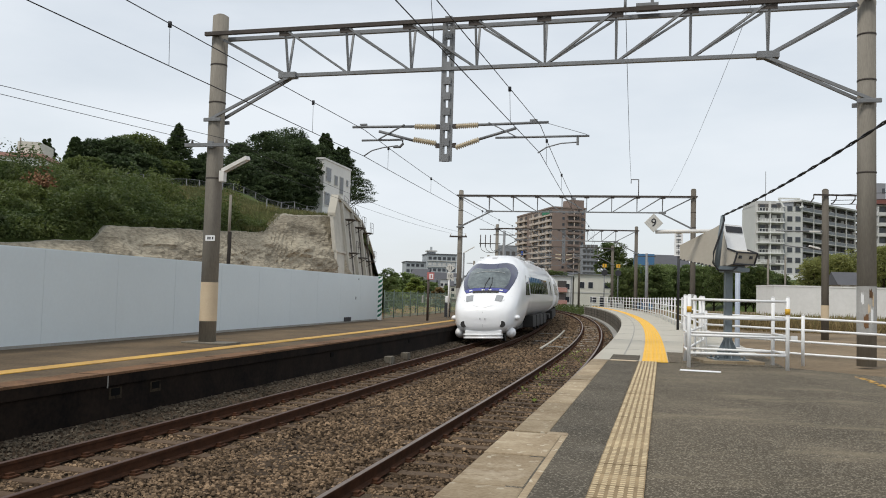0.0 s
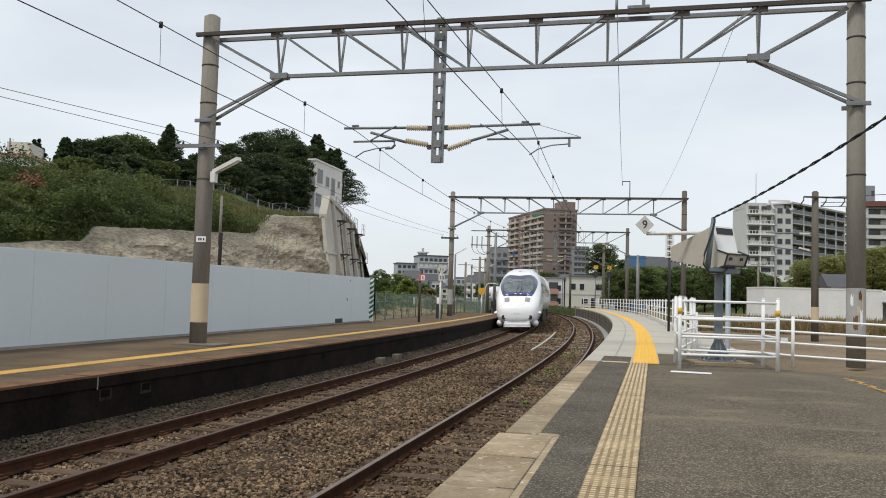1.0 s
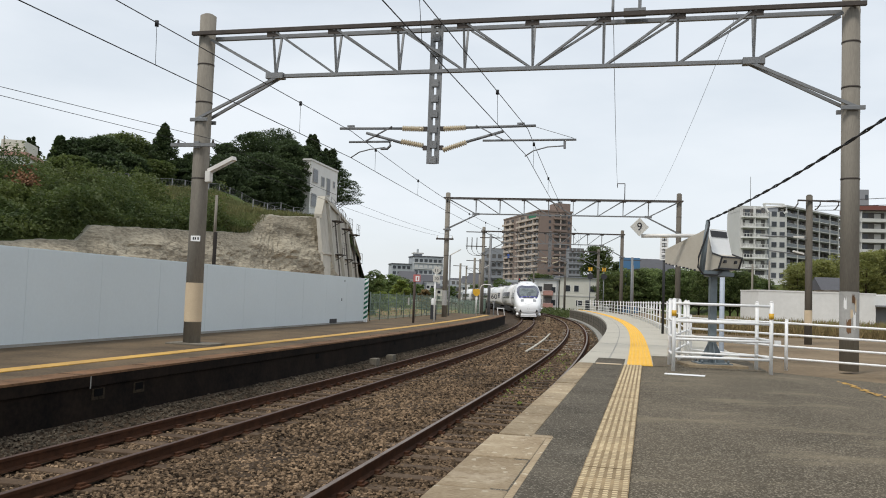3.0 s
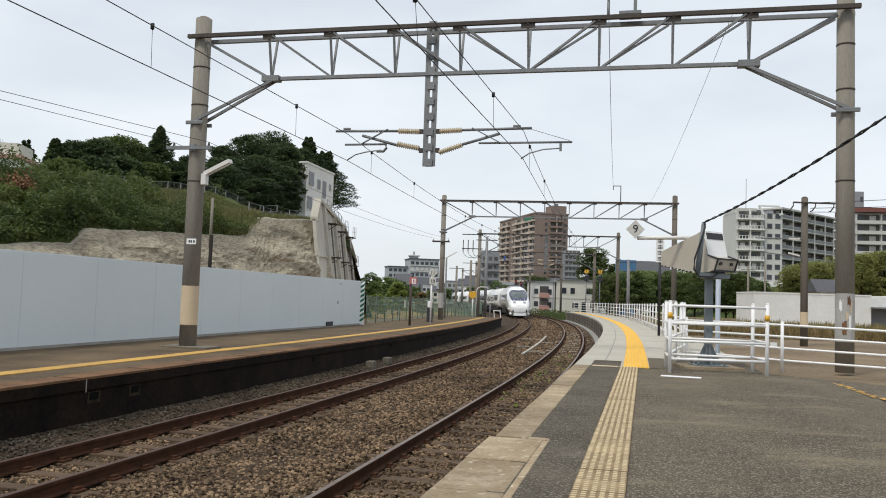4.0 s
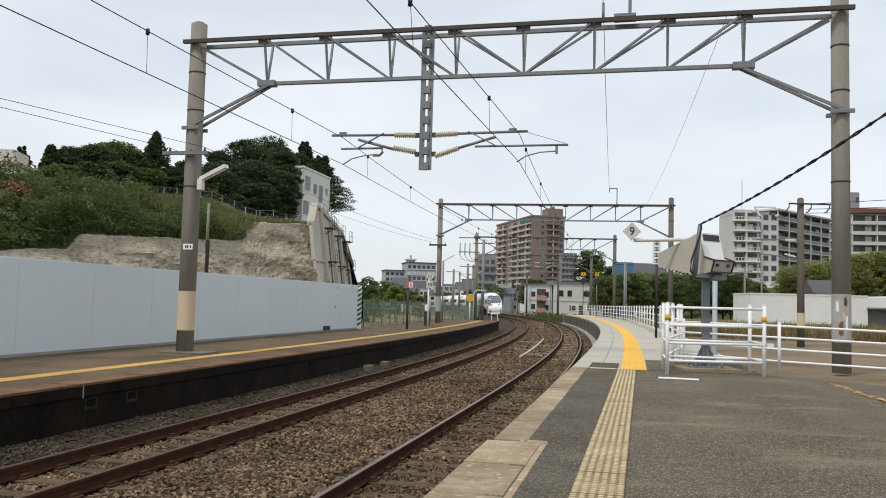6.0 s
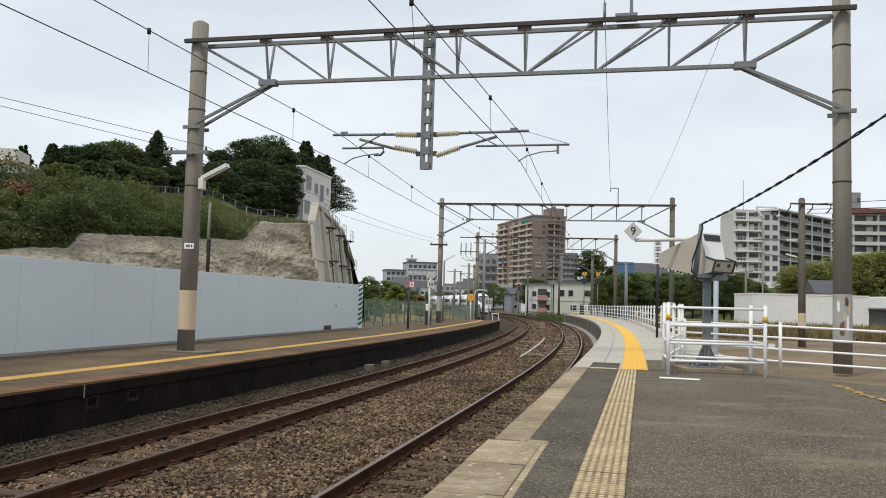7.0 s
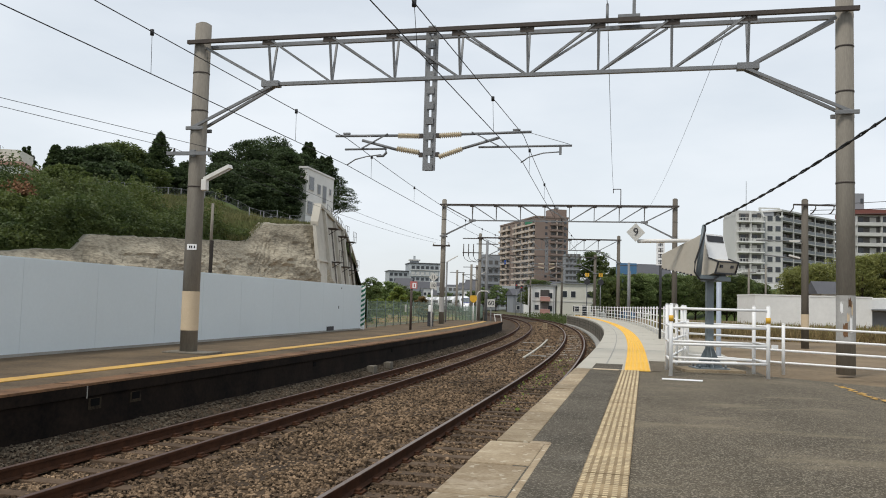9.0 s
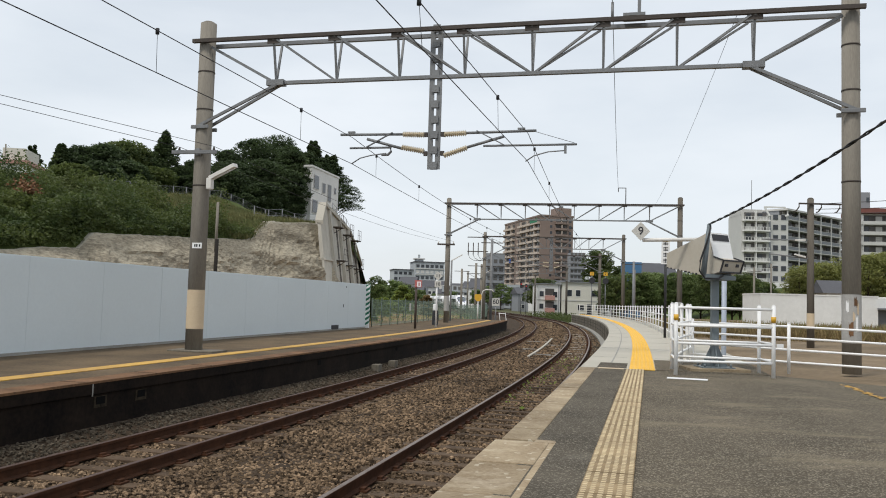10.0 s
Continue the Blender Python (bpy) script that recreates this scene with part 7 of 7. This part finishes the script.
    t = thing("blue_shed", "blue-sheeted shed above the trees", "shed", m=pose(36.0, 160, 3.0))
    slab("wall", (-0.4, 2, 0.5), (3.2, 4, 14.4), material("blue_sheet", (0.07, 0.18, 0.33), rough=0.5, bump=0), t)

    # scattered trees between the far houses
    for i in range(22):
        y = rng.uniform(175, 300)
        x = rng.uniform(-0.12, 0.05) * y
        if abs(x - at(y, -2).x) < 14:
            x -= 26
        tree("green tree among distant houses", (x, y, -0.5), rng.uniform(4.5, 8.5), rng.uniform(2.2, 3.6), LEAF_WOOD if i % 3 else LEAF, 600 + i, leaves=2600, clumps=18, size=0.26, name="town_tree")


town()


# ---- waste ground and low buildings behind the near platform ----
def behind_platform():
    bm = B()
    offs = [4.5, 5.5, 7, 9, 12, 16, 22, 30, 42, 60, 90]
    def wz(o, s):
        p = at(s, o)
        z = curve_at(s, [(-40, 0.70), (14.9, 0.80), (22, 0.72), (35, 0.62), (60, 0.55), (110, 0.6)])
        if o < 5.2:
            z -= 0.3
        return (p.x, p.y, z + 0.06 * fbm(p.x, p.y, 0, 0.5))
    grid(bm, offs, [14.92] + steps(16, 112, 2.0), wz)
    tagged(part("waste_ground", bm, DIRT), "bare sandy waste ground behind the railing", "ground", kind="structure")
    rng = np.random.default_rng(21)
    def tuft(n, x0, x1, y0, y1, h):
        return [tuple(at(y, x, 0.58 + rng.uniform(0, 1) ** 1.5 * h)) for x, y in zip(rng.uniform(x0, x1, n), rng.uniform(y0, y1, n))]
    for nm, pts, m, sd in (("dry_grass", tuft(52000, 5.2, 44, 41, 57, 0.5), DRY, 31), ("weed_grass", tuft(14000, 5.2, 40, 44, 60, 0.5), LEAF_OLIVE, 32)):
        ob = leaf_mesh(nm, pts, 0.15, m, None, "tall dry grass and weeds on waste ground", sd, kind="stuff", blade=True)
        ob["category"] = "grass"
    t = thing("warehouse", "long white-walled low building behind the weeds", "building", m=pose(22.6, 60, 0.3, 0, 0, -2))
    slab("wall", (4.2, 2, 1.4), (8.4, 4, 2.9), WALL_WHITE, t)
    slab("wall", (17, 5.0, 1.45), (11, 10, 2.9), WALL_WHITE, t)
    slab("wall", (10.0, 5.6, 1.4), (3.4, 8.6, 2.8), WALL_WHITE, t)
    slab("roof_edge", (4.2, 2, 2.9), (8.46, 4.06, 0.1), WALL_WHITE, t)
    slab("roof_edge", (17, 5, 2.95), (11.06, 10.06, 0.1), WALL_WHITE, t)
    slab("shutter", (10.0, 1.25, 0.95), (3.2, 0.1, 1.9), APT_GREY, t, "grey recessed shutter")
    slab("canopy", (10.0, 0.4, 2.05), (3.3, 1.8, 0.1), APT_GREY, t)
    low_house((36.9, 78, 0.3), -6, 2.4, 3, 3.5, WALL_WHITE, "small white hut with grey tiled roof", [(0.5, 2.6, 0.8, 0.7)], False)
    # line pole with hooked crossarm and two tube lamps
    p = thing("line_pole", "concrete line pole with cream band and steel crossarm", "pole", m=pose(13.74, 31.4, 0.55))
    concrete_pole(p, 0, -0.05, 5.75, 0.14, 0.12, False, mat=POLE_DARK)
    part("band", rod(B(), (0, 0, 0.85), (0, 0, 1.37), 0.143, 0.14, seg=20, caps=False), POLE_CREAM, p, "cream painted band")
    b = B()
    bar(b, (-0.5, -0.15, 5.55), (1.1, -0.15, 5.55), 0.06, 0.06)
    for x in (-0.5, 0.35, 1.05):
        tube(b, [(x, -0.15, 5.55), (x, -0.15, 5.42), (x - 0.12, -0.15, 5.25), (x - 0.2, -0.15, 5.22)], 0.025, 6)
    part("crossarm", b, STEEL_DARK, p)
    for z, x in ((4.15, -1.9), (3.6, -1.6)):
        b = B()
        rod(b, (-0.15, -0.1, z - (0.15 if z < 4 else 0)), (x, -0.1, z), 0.025, seg=6)
        a = part("lamp_arm", b, STEEL, p)
        b = B()
        bar(b, (-0.25, -0.12, z - (0.1 if z < 4 else 0.0)), (-0.65, -0.12, z), 0.1, 0.06)
        part("tube_lamp", b, LAMP_WHITE, a)
    # slim poles farther off
    for x, y, h, r, lab in ((24.0, 107, 6.6, 0.14, "slim concrete pole among the trees"), (38.4, 104, 7.2, 0.16, "slim concrete pole among the trees"), (46.0, 118, 8.5, 0.16, "slim concrete pole among the trees"), (36.2, 66.0, 5.8, 0.12, "slim steel pole by the white wall")):
        q = thing("utility_pole", lab, "pole", "utility poles", m=pose(x, y, 0.2))
        part("shaft", rod(B(), (0, 0, -0.5), (0, 0, h), r, r * 0.7, seg=10), POLE_CON, q)
        part("crossarm", bar(B(), (-0.9, 0, h - 0.5), (0.9, 0, h - 0.5), 0.08, 0.08), STEEL_DARK, q)
    # overhead lines to the right of the pole
    for z, dz in ((6.1, 1.5), (5.9, 1.0), (5.75, 0.7)):
        b = B()
        tube(b, span_pts((13.9, 31.3, z), (32, 22, z + dz), 0.3), 0.012, 5)
        tagged(part("line_wire", b, WIRE), "power line strung from the line pole", "wire", "line wires")


behind_platform()


def right_woods():
    rng = random.Random(77)
    for i in range(16):
        x = 23.5 + i * 1.65 + rng.uniform(-0.8, 0.8)
        y = 120 + rng.uniform(-5, 8) + (4 if i > 9 else 0)
        top = curve_at(x, [(19, 5.6), (23, 5.8), (26, 6.8), (33, 7.2), (38, 7.6), (44, 7.0), (50, 7.2)])
        tree("leafy green tree behind the railing", (x, y, -0.4), top + 0.9, 3.0, LEAF_WOOD if i % 3 else LEAF, 200 + i, leaves=9000, clumps=34, size=0.13)
    for i in range(15):
        x = 42.6 + i * 1.3 + rng.uniform(-0.6, 0.6)
        y = 96 + rng.uniform(-3, 9)
        top = curve_at(x, [(41, 6.4), (44, 7.8), (48, 8.9), (53, 9.9), (64, 10.2)])
        tree("olive-green bamboo thicket below the apartments", (x, y, -0.4), top + 0.8, 2.7, LEAF_OLIVE, 300 + i, leaves=9000, clumps=40, size=0.125, name="bamboo_clump")
    for i, (x, y, top, r) in enumerate(((36.0, 200, 16.3, 5.6), (43, 205, 12.5, 4.5), (24, 215, 9.0, 5), (36, 150, 8.5, 4.5), (43, 148, 8.2, 4.5), (50, 146, 8.0, 4.5), (56, 150, 7.5, 4.5))):
        tree("round green tree on rising ground", (x, y, -0.4), top + 0.4, r, LEAF, 400 + i, leaves=24000, clumps=44, size=0.2)
    # earth bank under the apartments
    bm = B()
    grid(bm, list(np.linspace(40, 140, 26)), list(np.linspace(112, 260, 26)), lambda x, y: (x, y, -0.6 + 8.4 * min(1, max(0, (y - 118) / 90)) * min(1, max(0, (x - 42) / 9)) + 0.3 * fbm(x, y, 0, 0.1)))
    tagged(part("bank", bm, GRASS), "grassy bank under the apartment blocks", "bank", kind="structure")
    # shrubs and field beyond the far fence
    for i, (x, y, top, r) in enumerate(((-4.5, 80, 3.6, 1.2), (-2.3, 82, 2.7, 0.9), (-6.8, 84, 2.3, 1.2), (-10.2, 112, 5.4, 2.0), (-6.4, 100, 2.8, 1.5))):
        p = Vector((x, y, -0.3))
        tree("light green rounded shrub beyond the mesh fence", p, top + 0.3, r, LEAF_LIGHT if i not in (1, 3) else DRY if i == 1 else LEAF_WOOD, 500 + i, leaves=5200, clumps=16, size=0.11, name="shrub")
    rg = np.random.default_rng(5)
    pts = []
    for _ in range(14000):
        s, o = rg.uniform(42, 120), rg.uniform(-24, -10.2)
        p = at(s, o)
        pts.append((p.x, p.y, -0.25 + rg.uniform(0, 1) ** 2 * 0.7))
    ob = leaf_mesh("field_weeds", pts[:2600], 0.09, LEAF_LIGHT, None, "weeds on the field beyond the mesh fence", 9, kind="stuff", tall=2)
    ob["category"] = "vegetation"
    bm = B()
    grid(bm, [-30, -24, -18, -14, -11.2], steps(36, 130, 4), lambda o, s: tuple(at(s, o, -0.2 + 0.1 * fbm(o, s, 0, 0.3))))
    tagged(part("field", bm, material("orange_soil", (0.34, 0.19, 0.09), (0.24, 0.165, 0.08), 0.95, scale=0.2, fine=4, bump=0.4, mix=1.0)), "bare orange-brown field beyond the fence", "field", kind="structure")
    # line-side weeds by the rails
    for nm, s0, s1, o0, o1, n, mt in (("rail_weeds", 17, 34, -0.45, 0.45, 260, LEAF_LIGHT), ("platform_foot_weeds", 97, 150, 1.2, 7, 4200, LEAF)):
        pts = []
        for _ in range(n):
            s, o = rg.uniform(s0, s1), rg.uniform(o0, o1)
            if nm == "rail_weeds" and fbm(s, o, 0, 0.5) < 0.05:
                continue
            p = at(s, o)
            pts.append((p.x, p.y, -0.17 + rg.uniform(0, 1) ** 2 * (0.12 if n < 1000 else 0.9)))
        ob = leaf_mesh(nm, pts, 0.05 if n < 1000 else 0.12, mt, None, "low green weeds growing in the ballast", 11, kind="stuff", tall=2)
        ob["category"] = "weeds"


right_woods()


# ---- signals and lineside poles ----
def signals():
    red = glowing("signal_red", (0.7, 0.03, 0.02), 0.35)
    for x, y, z in ((15.1, 175, 6.3), (16.2, 175, 5.85)):
        t = thing("colour_light_signal", "black signal head showing red on a slim post", "signal", "signals", m=pose(x, y, -0.3))
        part("post", rod(B(), (0, 0, 0), (0, 0, z), 0.07, seg=8), STEEL, t)
        h = part("head", box(B(), (0, -0.05, z), (0.5, 0.25, 1.3), bevel=0.08), DARK_MARK, t)
        part("lamp", rod(B(), (0, -0.18, z + 0.15), (0, -0.22, z + 0.15), 0.12, seg=14), red, h, "lit red signal lamp")
    for x in (19.8, 21.7):
        t = thing("repeater_signal", "round black repeater signal under a yellow plate", "signal", "signals", m=pose(x, 115, -0.3))
        part("post", rod(B(), (0, 0, 0), (0, 0, 6.7), 0.07, seg=8), STEEL, t)
        part("disc", rod(B(), (0, -0.1, 5.75), (0, -0.18, 5.75), 0.42, seg=24), DARK_MARK, t)
        pl = part("plate", box(B(), (0, -0.1, 6.75), (0.56, 0.03, 0.5)), YELLOW_TAPE, t, "yellow number plate")
        writing("1" if x < 20 else "2", 0.5, (0, -0.12, 6.75), DARK_MARK, pl, 0.004)
    # transformer pole and slim lamp poles on the inner side of the curve
    for s, o, h, r, lab in ((68.5, -6.95, 7.6, 0.13, "slim galvanised lineside pole"), (88, -9.5, 6.5, 0.15, "dark lineside pole on the curve"), (99, -11.5, 6.3, 0.15, "grey lineside pole on the curve"), (112, -9.8, 5.8, 0.14, "grey lineside pole on the curve"), (85, 6.6, 6.9, 0.15, "pale slim lineside pole by the railing")):
        t = thing("lineside_pole", lab, "pole", "lineside poles", m=on_line(s, o, -0.35))
        part("shaft", rod(B(), (0, 0, 0), (0, 0, h), r, r * 0.8, seg=12), STEEL if s in (68.5, 85, 112) else POLE_CON, t)
        a = part("arm", bar(B(), (-0.9, 0, h - 0.3), (0.9, 0, h - 0.3), 0.07, 0.07), STEEL_DARK, t)
    b = B()
    for z in (7.9, 6.6):
        bar(b, (-1.6, -0.1, z), (0.3, -0.1, z), 0.08, 0.08)
    for x in (-1.5, -1.05, -0.6):
        rod(b, (x, -0.1, 6.3), (x, -0.1, 7.4), 0.045, seg=6)
        tube(b, [(x, -0.1, 6.3), (x + 0.15, -0.1, 6.0), (x + 0.5, -0.1, 5.8), (x + 1.2, -0.1, 5.75)], 0.02, 5)
    part("switch_gear", b, STEEL_DARK, G3, "dark overhead switch gear")
    for s, o, z in ((55.5, -8.6, 5.06), (78, -8.2, 5.0)):
        t = thing("street_lamp", "slanted white lamp arm on a slim pole", "lamp", "lamps", m=on_line(s, o, -0.3))
        part("pole", rod(B(), (0, 0, 0), (0, 0, z), 0.06, seg=8), STEEL, t)
        b = B()
        bar(b, (0, 0, z), (0.75, -0.2, z + 0.4), 0.07, 0.05)
        part("lamp_housing", b, LAMP_WHITE, t)


signals()


def rock_pole():
    t = thing("old_post", "dark weathered post standing before the rock face", "post", m=Matrix.Translation((-13.0, 45.0, 0)))
    part("shaft", rod(B(), (0, 0, -0.4), (0.06, 0, 5.05), 0.11, 0.10, seg=9), material("tarred_timber", (0.03, 0.026, 0.023), rough=0.9, scale=2, fine=20, bump=0.4), t)
    t = thing("old_post", "pale upright pipe on the overgrown bank", "post", m=Matrix.Translation((-13.75, 47.6, 4.9)))
    part("shaft", rod(B(), (0, 0, -0.4), (0.02, 0, 2.5), 0.09, 0.08, seg=9), POLE_CON, t)


rock_pole()


motions()
